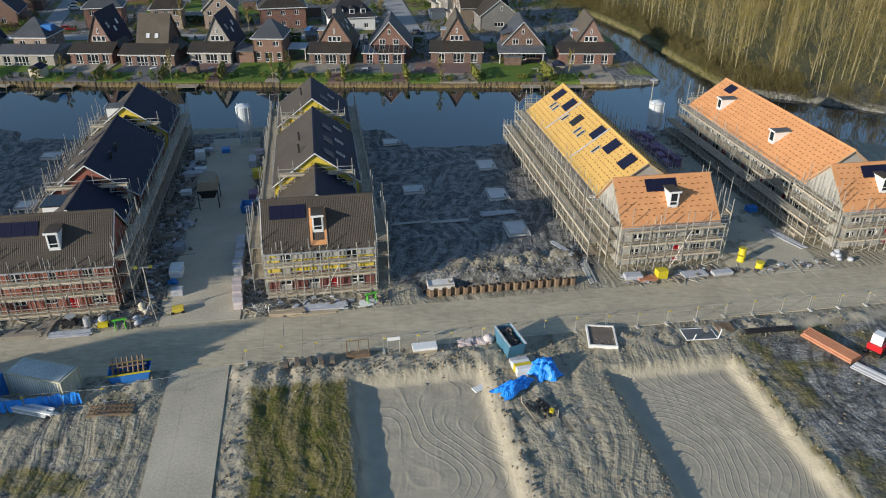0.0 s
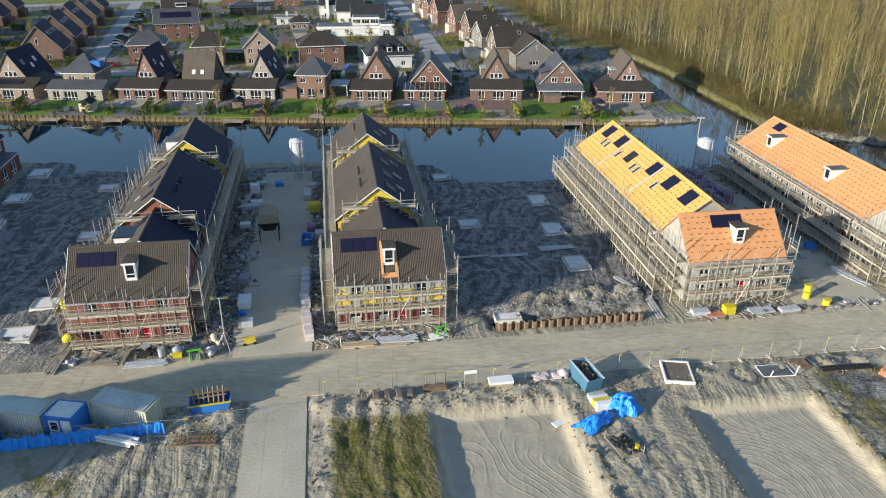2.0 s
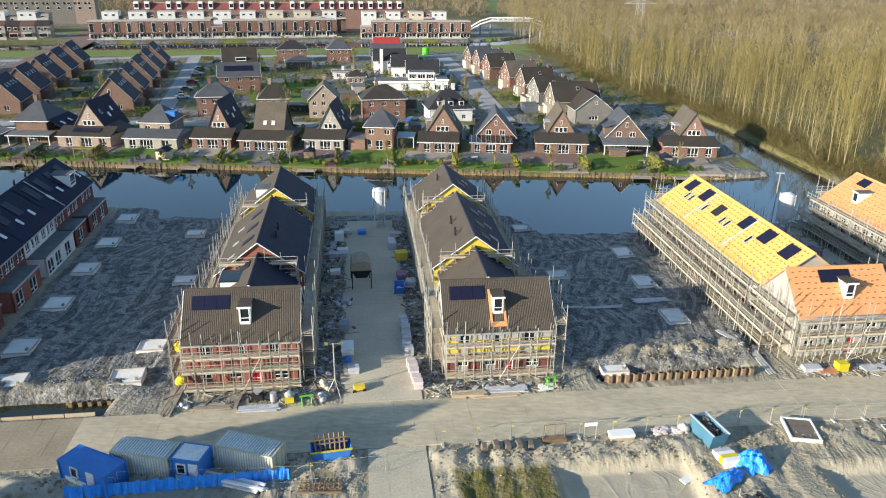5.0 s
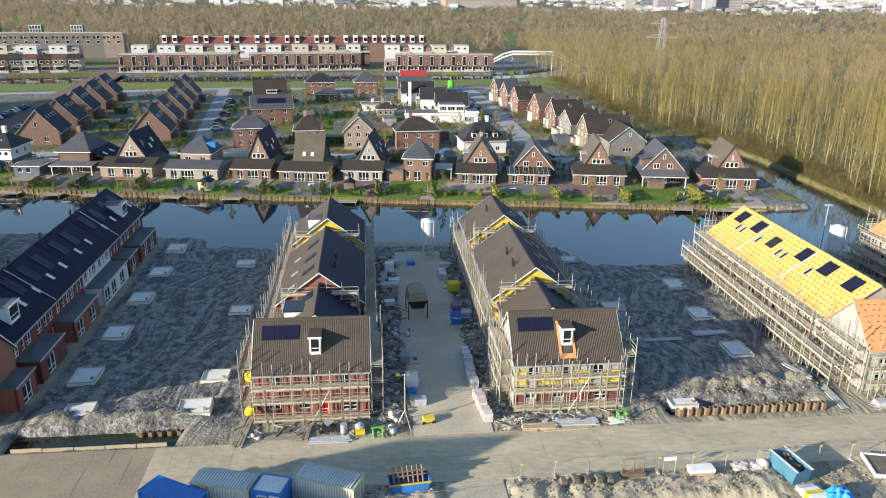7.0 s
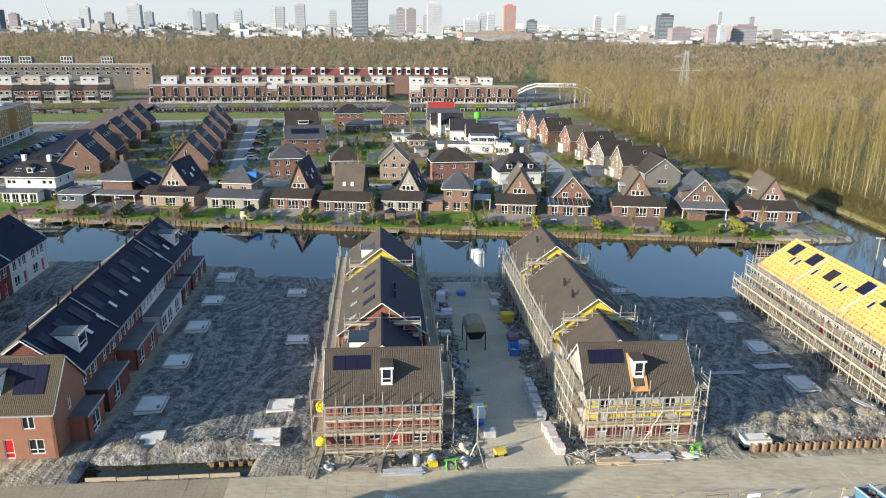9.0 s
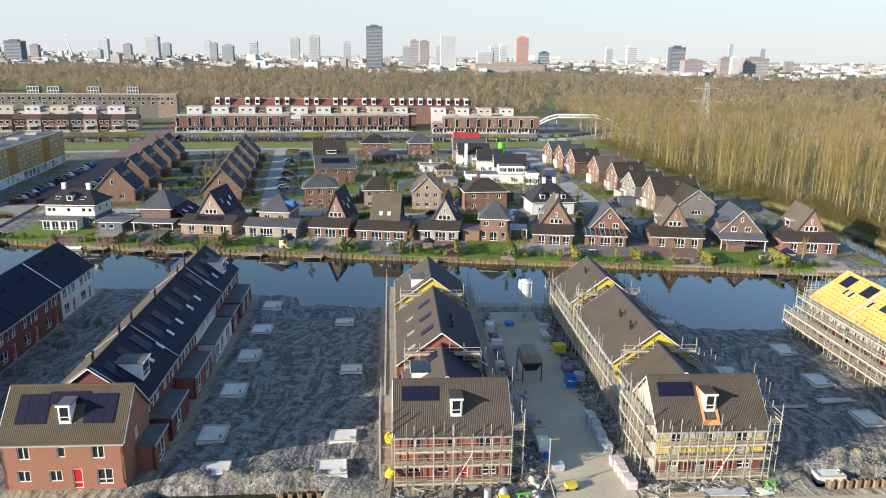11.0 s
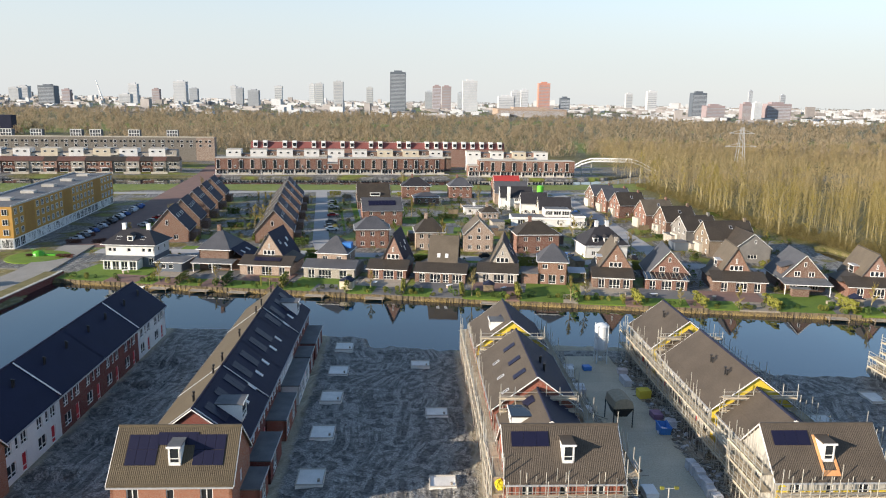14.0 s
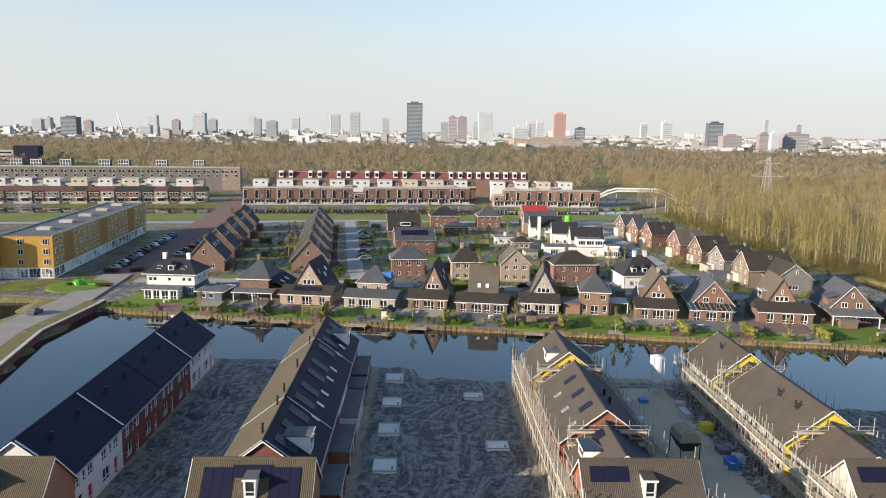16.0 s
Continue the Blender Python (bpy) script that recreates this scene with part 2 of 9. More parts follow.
M["leaf"] = mat("evergreen_leaf", (0.075, 0.12, 0.025), (0.045, 0.08, 0.016), 0.6, 0.75, vary=0.25, fine=6)
M["hedge"] = mat("yellow_green_leaf", (0.19, 0.19, 0.035), (0.12, 0.125, 0.025), 0.6, 0.8, vary=0.2, fine=6)
M["russet"] = mat("russet_leaf", (0.15, 0.06, 0.04), (0.10, 0.045, 0.03), 0.6, 0.8, vary=0.2, fine=6)
M["reed"] = mat("dry_reed", (0.42, 0.31, 0.13), (0.30, 0.22, 0.09), 0.8, 0.9, vary=0.15)
M["lawn"] = mat("lawn", (0.125, 0.20, 0.026), (0.085, 0.14, 0.02), 0.3, 0.9, bump=0.02, fine=18, vary=0.1)
M["cladding"] = mat("light_cladding", (0.50, 0.46, 0.39), (0.42, 0.385, 0.325), 0.5, 0.7, vary=0.1)
# tower claddings: muted, bluish colours carry the haze over the horizon
M["tower_dark"] = mat("dark_hazed_cladding", (0.11, 0.135, 0.165), (0.09, 0.11, 0.135), 0.02, 0.6)
M["tower_pale"] = mat("pale_hazed_cladding", (0.47, 0.49, 0.515), (0.39, 0.41, 0.43), 0.02, 0.85, vary=0.15)
M["tower_grey"] = mat("grey_hazed_cladding", (0.36, 0.395, 0.435), (0.30, 0.33, 0.365), 0.02, 0.7, vary=0.25)
M["tower_red"] = mat("red_hazed_cladding", (0.50, 0.24, 0.19), (0.44, 0.21, 0.165), 0.02, 0.7)
M["tower_plum"] = mat("plum_hazed_cladding", (0.30, 0.245, 0.255), (0.25, 0.205, 0.215), 0.02, 0.7)
CAR_MATS = [mat("car_paint_" + k, c, tuple(x * 0.85 for x in c), 0.6, 0.25, 0.2, spec=0.6) for k, c in (
    ("silver", (0.5, 0.52, 0.54)), ("black", (0.02, 0.02, 0.025)), ("white", (0.75, 0.75, 0.74)), ("blue", (0.03, 0.09, 0.25)), ("red", (0.35, 0.02, 0.02)), ("grey", (0.14, 0.15, 0.16)))]


for k in ("twig", "bud", "twig_far", "bud_far", "belt", "far_trees", "under", "leaf_clump"):
    # thin twigs let light through
    t_ = M[k].node_tree
    p_ = t_.nodes["Principled BSDF"]
    tl, mx = t_.nodes.new("ShaderNodeBsdfTranslucent"), t_.nodes.new("ShaderNodeMixShader")
    t_.links.new(p_.inputs["Base Color"].links[0].from_socket, tl.inputs["Color"])
    mx.inputs[0].default_value = 0.5
    t_.links.new(p_.outputs[0], mx.inputs[1])
    t_.links.new(tl.outputs[0], mx.inputs[2])
    t_.links.new(mx.outputs[0], t_.nodes["Material Output"].inputs["Surface"])


# ---- mesh helpers ----
class Mesh:
    """Gathers corners and faces of one mesh."""

    def __init__(self):
        self.v, self.f = [], []

    def face(self, *pts):
        i = len(self.v)
        self.v += [tuple(p) for p in pts]
        self.f.append(tuple(range(i, i + len(pts))))
        return self

    def hexa(self, p):
        """Eight corners: four below, four above, each anticlockwise from above."""
        i = len(self.v)
        self.v += [tuple(q) for q in p]
        for a, b, c, d in ((3, 2, 1, 0), (4, 5, 6, 7), (0, 1, 5, 4), (1, 2, 6, 5), (2, 3, 7, 6), (3, 0, 4, 7)):
            self.f.append((i + a, i + b, i + c, i + d))
        return self

    def box(self, x0, x1, y0, y1, z0, z1):
        return self.hexa([(x0, y0, z0), (x1, y0, z0), (x1, y1, z0), (x0, y1, z0), (x0, y0, z1), (x1, y0, z1), (x1, y1, z1), (x0, y1, z1)])

    def prism(self, pts, y0, y1):
        """A shape in x and z, drawn anticlockwise as seen from -y, pushed from y0 to y1."""
        i, k = len(self.v), len(pts)
        self.v += [(x, y0, z) for x, z in pts] + [(x, y1, z) for x, z in pts]
        self.f.append(tuple(range(i, i + k)))
        self.f.append(tuple(range(i + 2 * k - 1, i + k - 1, -1)))
        for j in range(k):
            n = (j + 1) % k
            self.f.append((i + j, i + k + j, i + k + n, i + n))
        return self

    def tube(self, a, b, r, n=5, r2=None):
        a, b = Vector(a), Vector(b)
        d = (b - a).normalized()
        x = d.orthogonal().normalized()
        y = d.cross(x)
        i = len(self.v)
        r2 = r if r2 is None else r2
        for p, q in ((a, r), (b, r2)):
            self.v += [tuple(p + (x * math.cos(k * math.tau / n) + y * math.sin(k * math.tau / n)) * q) for k in range(n)]
        for k in range(n):
            self.f.append((i + k, i + (k + 1) % n, i + n + (k + 1) % n, i + n + k))
        self.f.append(tuple(range(i + n - 1, i - 1, -1)))
        self.f.append(tuple(range(i + n, i + 2 * n)))
        return self

    def lathe(self, prof, n=16, cx=0.0, cy=0.0):
        """A round body from rows of radius and height, bottom to top."""
        i = len(self.v)
        for r, z in prof:
            self.v += [(cx + r * math.cos(k * math.tau / n), cy + r * math.sin(k * math.tau / n), z) for k in range(n)]
        for j in range(len(prof) - 1):
            for k in range(n):
                a, b = i + j * n + k, i + j * n + (k + 1) % n
                self.f.append((a, b, b + n, a + n))
        self.f.append(tuple(range(i + n - 1, i - 1, -1)))
        e = i + (len(prof) - 1) * n
        self.f.append(tuple(range(e, e + n)))
        return self

    def blob(self, c, r, rng, n=7, rows=4, flat=1.0, rough=0.25):
        i = len(self.v)
        for j in range(rows + 1):
            t = math.pi * j / rows
            for k in range(n):
                q = r * (1 + rng.uniform(-rough, rough))
                a = k * math.tau / n + j * 0.4
                self.v.append((c[0] + q * math.sin(t) * math.cos(a), c[1] + q * math.sin(t) * math.sin(a), c[2] + flat * q * math.cos(t)))
        for j in range(rows):
            for k in range(n):
                a, b = i + j * n + k, i + j * n + (k + 1) % n
                self.f.append((a, a + n, b + n, b))
        return self

    def data(self, name, material, smooth=False):
        me = bpy.data.meshes.new(name)
        me.from_pydata(self.v, [], self.f)
        me.materials.append(material)
        if smooth:
            me.shade_smooth()
        return me


def part(name, mesh, material, parent=None, label="", m=None, smooth=False):
    """One mesh object under a thing or a part; mesh may be a Mesh or finished mesh data."""
    me = mesh.data(name, material, smooth) if isinstance(mesh, Mesh) else mesh
    ob = new(name, me)
    if parent is not None:
        ob.parent = parent
    if m is not None:
        ob.matrix_basis = m
    if label:
        ob["label"] = label
    return ob


def thing(name, label, category, m=None, group="", kind=""):
    ob = new(name)
    ob.empty_display_size = 0.5
    if m is not None:
        ob.matrix_basis = m
    return tagged(ob, label, category, group, kind)


def solid(name, mesh, material, label, category, m=None, group="", kind="", smooth=False):
    """A thing of one mesh."""
    ob = part(name, mesh, material, None, "", m, smooth)
    return tagged(ob, label, category, group, kind)


CACHE = {}


def cached(key, make):
    if key not in CACHE:
        CACHE[key] = make()
    return CACHE[key]

# ---- ground: one sheet to the horizon ----
def lattice(ix, iy, seed):
    h = np.sin(ix * 127.1 + iy * 311.7 + seed * 74.7) * 43758.5453
    return h - np.floor(h)


def vnoise(x, y, seed=0):
    ix, iy = np.floor(x), np.floor(y)
    fx, fy = x - ix, y - iy
    fx, fy = fx * fx * (3 - 2 * fx), fy * fy * (3 - 2 * fy)
    a, b, c, d = (lattice(ix + i, iy + j, seed) for i, j in ((0, 0), (1, 0), (0, 1), (1, 1)))
    return (a * (1 - fx) + b * fx) * (1 - fy) + (c * (1 - fx) + d * fx) * fy


def fbm(x, y, seed=0, octaves=4):
    return sum(vnoise(x * 2 ** k, y * 2 ** k, seed + k) / 2 ** (k + 1) for k in range(octaves))


def sdf(x, y, poly):
    """Distance to a closed outline, negative inside."""
    best = np.full(x.shape, 1e9)
    inside = np.zeros(x.shape, bool)
    for (ax, ay), (bx, by) in zip(poly, poly[1:] + poly[:1]):
        ex, ey = bx - ax, by - ay
        t = np.clip(((x - ax) * ex + (y - ay) * ey) / (ex * ex + ey * ey), 0, 1)
        best = np.minimum(best, np.hypot(x - ax - t * ex, y - ay - t * ey))
        if ay != by:
            cross = ((ay > y) != (by > y)) & (x < ex * (y - ay) / ey + ax)
            inside ^= cross
    return np.where(inside, -best, best)


def rect(u, v, u0, u1, v0, v1, soft=0.6):
    """1 inside a rectangle of the site, 0 outside, with a soft edge."""
    d = np.maximum(np.maximum(u0 - u, u - u1), np.maximum(v0 - v, v - v1))
    return np.clip(0.5 - d / soft, 0, 1)


CANAL = [(-126, 124), (-106, 126.9), (-86, 126.5), (-78.5, 126.9), (-76.6, 122), (-62, 123), (-57, 123.5), (-55, 128.5), (-46, 128.8), (-32, 130.2),
         (-12.5, 129.5), (-6.8, 120.8), (9.3, 122.5), (11, 129), (33, 130.5), (62, 133), (80, 122), (104, 100), (150, 40), (190, 60), (118, 128), (88, 144), (71, 152.5), (60, 157),
         (55, 186), (50, 215), (43, 238), (37, 238), (43, 205), (47, 164), (34, 160.6), (-8.6, 159), (-46.5, 157.7), (-85, 156.4), (-126, 154.9), (-163, 155.5),
         (-160, 133), (-151, 109), (-134, 30), (-112, 30)]
CANAL_FAR = [(-420, 295), (-208, 349), (-79, 381), (-31, 396), (8, 416), (40, 470), (20, 478), (-12, 432), (-31, 421), (-90, 410), (-222, 377), (-420, 325)]
POND = [(-240, 120), (-172, 120), (-184, 160), (-245, 150)]
FOREST = [(73, 153), (61, 159), (57, 190), (53, 216), (46, 238), (35, 259), (22, 298), (13, 347), (2, 394), (-8, 462), (-10, 640), (500, 640), (700, 200), (240, 20), (170, 70)]
WATER_Z = -1.0


def spaced(*stops):
    """Grid lines: stops of (from, step), the last one an end."""
    out = []
    for (a, s), (b, _) in zip(stops, stops[1:]):
        n = max(1, round((b - a) / s))
        out += [a + (b - a) * k / n for k in range(n)]
    return np.array(out + [stops[-1][0]])


gx = spaced((-19000, 3500), (-4900, 600), (-1500, 150), (-600, 24), (-240, 4), (-130, 0.7), (-50, 0.42), (34, 0.7), (58, 1.6), (110, 8), (260, 40), (700, 200), (1500, 700), (4900, 3500), (19000, 0))
gy = spaced((-900, 120), (-60, 12), (36, 0.34), (62, 0.6), (80, 0.62), (134, 0.9), (172, 2.2), (260, 3.6), (480, 14), (700, 60), (1200, 200), (2400, 500), (4900, 3500), (19000, 0))
X, Y = np.meshgrid(gx, gy)
U, V = X * CA + Y * SA, -X * SA + Y * CA
near = np.clip((175 - Y) / 20, 0, 1) * np.clip((X + 150) / 20, 0, 1)
n1, n2, n3 = fbm(X * 0.35, Y * 0.35, 1), fbm(X * 1.1, Y * 1.1, 7), fbm(X * 0.06, Y * 0.06, 3)
track = fbm(U * 0.9 + 0.8 * np.sin(V * 0.13), V * 0.05, 11, 3)
track2 = fbm(U * 0.35 + V * 0.35, U * 0.03 - V * 0.03, 19, 3)
Z = near * (0.10 * (n1 - 0.5) + 0.16 * (n2 - 0.5))
front = np.clip((61.5 - V) / 1.5, 0, 1) * near
arcs = sum(np.exp(-((np.abs(np.hypot(U - cu, V - cv) - r) - 0.85) / 0.22) ** 2) for cu, cv, r in ((-26, 44, 20.5), (-13, 38, 12.5), (-20, 30, 19.5), (34, 66, 21.5), (2, 66, 24), (-44, 60, 14), (-60, 36, 24), (36, 30, 23)))
rut = 0.8 * arcs + np.exp(-((np.abs(U + 4.6 + 0.5 * np.sin(V * 0.2)) - 0.9) / 0.28) ** 2) + np.exp(-((np.abs(U + 7.2 - 0.10 * (V - 48)) - 0.9) / 0.25) ** 2) + np.exp(-((np.abs(U + 26 + 0.3 * np.sin(V * 0.3)) - 1.1) / 0.3) ** 2) + np.exp(-((np.abs(U - 20.5 - 0.05 * (V - 50)) - 1.2) / 0.3) ** 2)
Z += front * (0.26 * (track - 0.5) + 0.10 + 0.17 * (n2 - 0.5) - 0.17 * np.clip(rut, 0, 1.2))
bank = np.exp(-((V - 59.6) / 1.3) ** 2) * near * (1 - rect(U, V, -17.5, -11, 30, 64)) * (1 - rect(U, V, 16, 26, 30, 64))
Z += bank * (0.2 + 0.6 * (n2 - 0.3))
pits = np.maximum(rect(U, V, 1.0, 13.6, 20, 57.5, 1.1), rect(U, V, 26.2, 39.2, 20, 55.0, 1.2))
pits = np.maximum(pits, rect(U, V, -48, -29, 20, 48.5, 1.2))
rims = np.maximum.reduce([rect(U, V, -1.4, 1.3, 20, 57.6, 0.8), rect(U, V, 23.8, 26.6, 20, 55.5, 0.8)])
Z *= 1 - 0.85 * rims
Z = Z * (1 - 0.75 * pits) - 0.85 * pits
ridge = rect(U, V, 14.0, 14.9, 20, 56.5, 0.7) + rect(U, V, 39.6, 40.2, 20, 55.5, 0.5)
Z += ridge * (0.12 + 0.6 * (n2 - 0.4))
plotL, plotR = rect(U, V, -61.5, -38.6, 74, 150, 2.0), rect(U, V, 6.6, 33.0, 75, 150, 2.0)
gap = rect(U, V, -92, -77, 70, 160, 2.0)
mound = (np.exp(-((V - 75.8) / 1.5) ** 2) * rect(U, V, -60, -41, 60, 90, 2.0) + np.exp(-((V - 77.6) / 1.9) ** 2) * rect(U, V, 13.5, 31, 60, 90, 3.0)) * near
Z += mound * (0.6 + 1.7 * (n2 - 0.4))
trench = np.maximum(rect(U, V, -61.5, -44.5, 70.7, 73.9, 0.7), rect(U, V, 10, 28.2, 72.2, 74.6, 0.9))
Z = Z * (1 - trench) - 1.7 * trench
holes = np.maximum.reduce([rect(U, V, -92, -85.5 + 0.6 * (k % 2), 84 + k * 9.5, 87.6 + k * 9.5, 0.8) for k in range(5)])
Z -= 0.8 * holes
heap = np.exp(-(((X + 100) / 5) ** 2 + ((Y - 122) / 2.4) ** 2))
Z += heap * (1.1 + 1.0 * (n2 - 0.5)) + gap * 0.35 * (track2 - 0.5)
Z += (plotL + plotR) * (0.5 * (n1 - 0.5) + 0.3 * (n2 - 0.5)) * near
hard = np.maximum(np.maximum(rect(U, V, -150, 120, 62.0, 69.8, 1.5), rect(U, V, -17.5, -10.8, 20, 64, 0.8)), rect(U, V, -20, -10.5, 69, 128, 1.2))
Z = Z * (1 - hard) - 0.12 * hard
dc = np.minimum(sdf(X, Y, CANAL), np.minimum(sdf(X, Y, CANAL_FAR), sdf(X, Y, POND)))
shore = np.clip((0.7 - dc - 0.8 * (n2 - 0.5)) / 1.6, 0, 1)
Z = Z * (1 - shore) - 2.4 * shore

forest = np.clip(0.5 - (sdf(X, Y, FOREST) - 6.0) / 5.0, 0, 1)
estate = np.clip((Y - 161) / 3, 0, 1) * (1 - forest)
meadow = estate * np.clip((fbm(X * 0.16, Y * 0.16, 5) - 0.46) * 7, 0, 1) * np.clip((520 - Y) / 60, 0, 1)
fields = np.clip((Y - 500) / 60, 0, 1) * (0.95 + 1.0 * np.clip((fbm(X * 0.006, Y * 0.008, 23) - 0.55) * 12, 0, 1))
strip = np.clip(0.5 - sdf(X, Y, [(-420, 255), (-205, 322), (-50, 364), (10, 384), (15, 412), (-31, 395), (-79, 380), (-208, 348), (-420, 293)]) / 3, 0, 1)
farland = np.clip((Y - 430) / 20, 0, 1)
patch = rect(U, V, -9.0, 0.2, 20, 57.8, 1.6)
right_dark = rect(U, V, 41.2, 120, 20, 59.5, 2.0)
left_rough = rect(U, V, -60, -19, 20, 59, 2.0)
pale_strip = rect(U, V, -10.9, -9.2, 20, 60, 0.6)
grass = np.clip(patch * np.clip(0.92 - 0.35 * np.clip(rut, 0, 1) + 1.0 * (n1 - 0.45), 0, 1) + 0.5 * rect(U, V, 39.4, 40.6, 20, 55.5, 0.5) + right_dark * 0.62 * np.clip((n1 - 0.3) * 3, 0, 1) + meadow * 1.7 + strip * 2.0 + fields + forest * 0.35 + left_rough * 0.6 * np.clip((n1 - 0.47) * 5, 0, 1)
                + (1 - np.clip(near + estate + farland, 0, 1)) * 0.6, 0, 2)
dark = np.clip(1.0 * plotL + 1.0 * plotR + 0.5 * front * np.clip(rut, 0, 1) * (1 - pits) + 0.25 * left_rough + 0.75 * gap + 1.2 * holes + right_dark * 0.75 + forest * 0.8 + estate * 0.8 + 1.0 * trench + 0.45 * rect(U, V, -66, -38, 69.4, 80, 1.0) + 0.35 * rect(U, V, 8, 32, 70, 80, 1.0) + rect(U, V, -24.5, -19.5, 72, 130, 1.5) * 1.0 + rect(U, V, -11, -7, 74, 130, 1.5) * 1.0
               + rect(U, V, 47, 66, 90, 130, 2.0) * 0.5 + rect(U, V, -24, -7, 117, 131, 1.5) * 0.9 - 1.0 * np.clip(mound * 1.2, 0, 1), 0, 1)
pale = np.clip(pits + pale_strip * 0.5 + bank * 0.85 + ridge * 0.9 + mound * 0.05 + heap, 0, 1)
levelled = np.clip(pits * 1.6 - 0.6, 0, 1)

nx, ny = len(gx), len(gy)
idx = np.arange(nx * ny).reshape(ny, nx)
quads = np.stack([idx[:-1, :-1], idx[:-1, 1:], idx[1:, 1:], idx[1:, :-1]], -1).reshape(-1, 4)
gm = bpy.data.meshes.new("ground")
gm.vertices.add(nx * ny)
gm.vertices.foreach_set("co", np.stack([X, Y, Z], -1).ravel())
gm.loops.add(len(quads) * 4)
gm.loops.foreach_set("vertex_index", quads.ravel())
gm.polygons.add(len(quads))
gm.polygons.foreach_set("loop_start", np.arange(len(quads)) * 4)
gm.update(calc_edges=True)
gm.shade_smooth()
soil = gm.attributes.new("soil", "FLOAT_COLOR", "POINT")
soil.data.foreach_set("color", np.stack([grass, dark, pale, levelled], -1).astype(np.float32).ravel())


def ground_mat():
    m = bpy.data.materials.new("ground")
    m.use_nodes = True
    t = m.node_tree
    n, l = t.nodes, t.links
    p = n["Principled BSDF"]
    p.inputs["Roughness"].default_value, p.inputs["Specular IOR Level"].default_value = 0.55, 0.12
    at = n.new("ShaderNodeAttribute")
    at.attribute_name = "soil"
    sep = n.new("ShaderNodeSeparateColor")
    l.new(at.outputs["Color"], sep.inputs[0])
    geo = n.new("ShaderNodeNewGeometry")

    def tex(s, d=5.0):
        k = n.new("ShaderNodeTexNoise")
        k.inputs["Scale"].default_value, k.inputs["Detail"].default_value = s, d
        l.new(geo.outputs["Position"], k.inputs["Vector"])
        return k.outputs["Fac"]

    def two(a, b, f, lo=0.35, hi=0.65):
        r = n.new("ShaderNodeMapRange")
        r.inputs["From Min"].default_value, r.inputs["From Max"].default_value = lo, hi
        l.new(f, r.inputs["Value"])
        x = n.new("ShaderNodeMix")
        x.data_type = "RGBA"
        for s, c in (("A", a), ("B", b)):
            if isinstance(c, tuple):
                x.inputs[s].default_value = (*c, 1)
            else:
                l.new(c, x.inputs[s])
        l.new(r.outputs[0], x.inputs["Factor"])
        return x.outputs["Result"]

    coarse, mid, fine = tex(0.16), tex(0.8, 9.0), tex(2.6, 7.0)
    # tyre marks: noise drawn out along slow curves
    bend = n.new("ShaderNodeTexNoise")
    bend.inputs["Scale"].default_value, bend.inputs["Detail"].default_value = 0.05, 1.0
    l.new(geo.outputs["Position"], bend.inputs["Vector"])
    aside = n.new("ShaderNodeVectorMath")
    aside.operation = "MULTIPLY_ADD"
    aside.inputs[1].default_value = (14, 14, 0)
    l.new(bend.outputs["Color"], aside.inputs[0])
    l.new(geo.outputs["Position"], aside.inputs[2])

    def patchy(f, g):
        """Streaks that show in patches only."""
        return two((0.5, 0.5, 0.5), f, g, 0.44, 0.62)

    def streaks(turned, across):
        q = n.new("ShaderNodeMapping")
        q.inputs["Rotation"].default_value = (0, 0, -A + turned)
        q.inputs["Scale"].default_value = (across, 0.09, 1)
        l.new(aside.outputs[0], q.inputs[0])
        k = n.new("ShaderNodeTexNoise")
        k.inputs["Scale"].default_value, k.inputs["Detail"].default_value = 1.0, 2.5
        l.new(q.outputs[0], k.inputs["Vector"])
        return k.outputs["Fac"]

    marks, marks2 = streaks(0.1, 1.3), streaks(1.0, 1.5)
    cross = streaks(-0.5, 1.1)

    def edged(mask, by=0.7):
        """The mask with its edge broken up by noise."""
        s = n.new("ShaderNodeMath")
        s.operation = "MULTIPLY_ADD"
        l.new(mid, s.inputs[0])
        s.inputs[1].default_value = by
        l.new(mask, s.inputs[2])
        return s.outputs[0]

    dirt = two(two((0.17, 0.148, 0.102), (0.47, 0.42, 0.315), patchy(marks, tex(0.11, 2.0)), 0.38, 0.62), two(two((0.20, 0.178, 0.122), (0.40, 0.355, 0.26), mid, 0.4, 0.6), two((0.22, 0.195, 0.135), (0.44, 0.39, 0.29), patchy(cross, tex(0.14, 2.0)), 0.4, 0.6), coarse), mid, 0.42, 0.74)
    grit, clumps = tex(5.5, 5.0), tex(0.27, 9.0)
    wet = two((0.05, 0.049, 0.046), (0.15, 0.146, 0.135), fine, 0.36, 0.64)
    dried = two((0.12, 0.117, 0.108), (0.36, 0.35, 0.322), grit, 0.38, 0.60)
    black = two(two(wet, dried, mid, 0.44, 0.56), two(wet, dried, two((0.2, 0.2, 0.2), (0.7, 0.7, 0.7), cross, 0.42, 0.58), 0.35, 0.65), clumps, 0.44, 0.58)
    sand = two(two((0.36, 0.318, 0.238), (0.44, 0.39, 0.295), mid), (0.40, 0.352, 0.265), coarse)
    green = two(two((0.075, 0.082, 0.016), (0.15, 0.128, 0.048), mid, 0.4, 0.6), two((0.115, 0.102, 0.032), (0.23, 0.19, 0.10), fine), marks, 0.44, 0.56)
    turf = two(two((0.11, 0.16, 0.024), (0.19, 0.22, 0.045), mid), two((0.15, 0.19, 0.032), (0.24, 0.245, 0.065), fine), coarse)
    green = two(green, turf, sep.outputs[0], 1.15, 1.7)
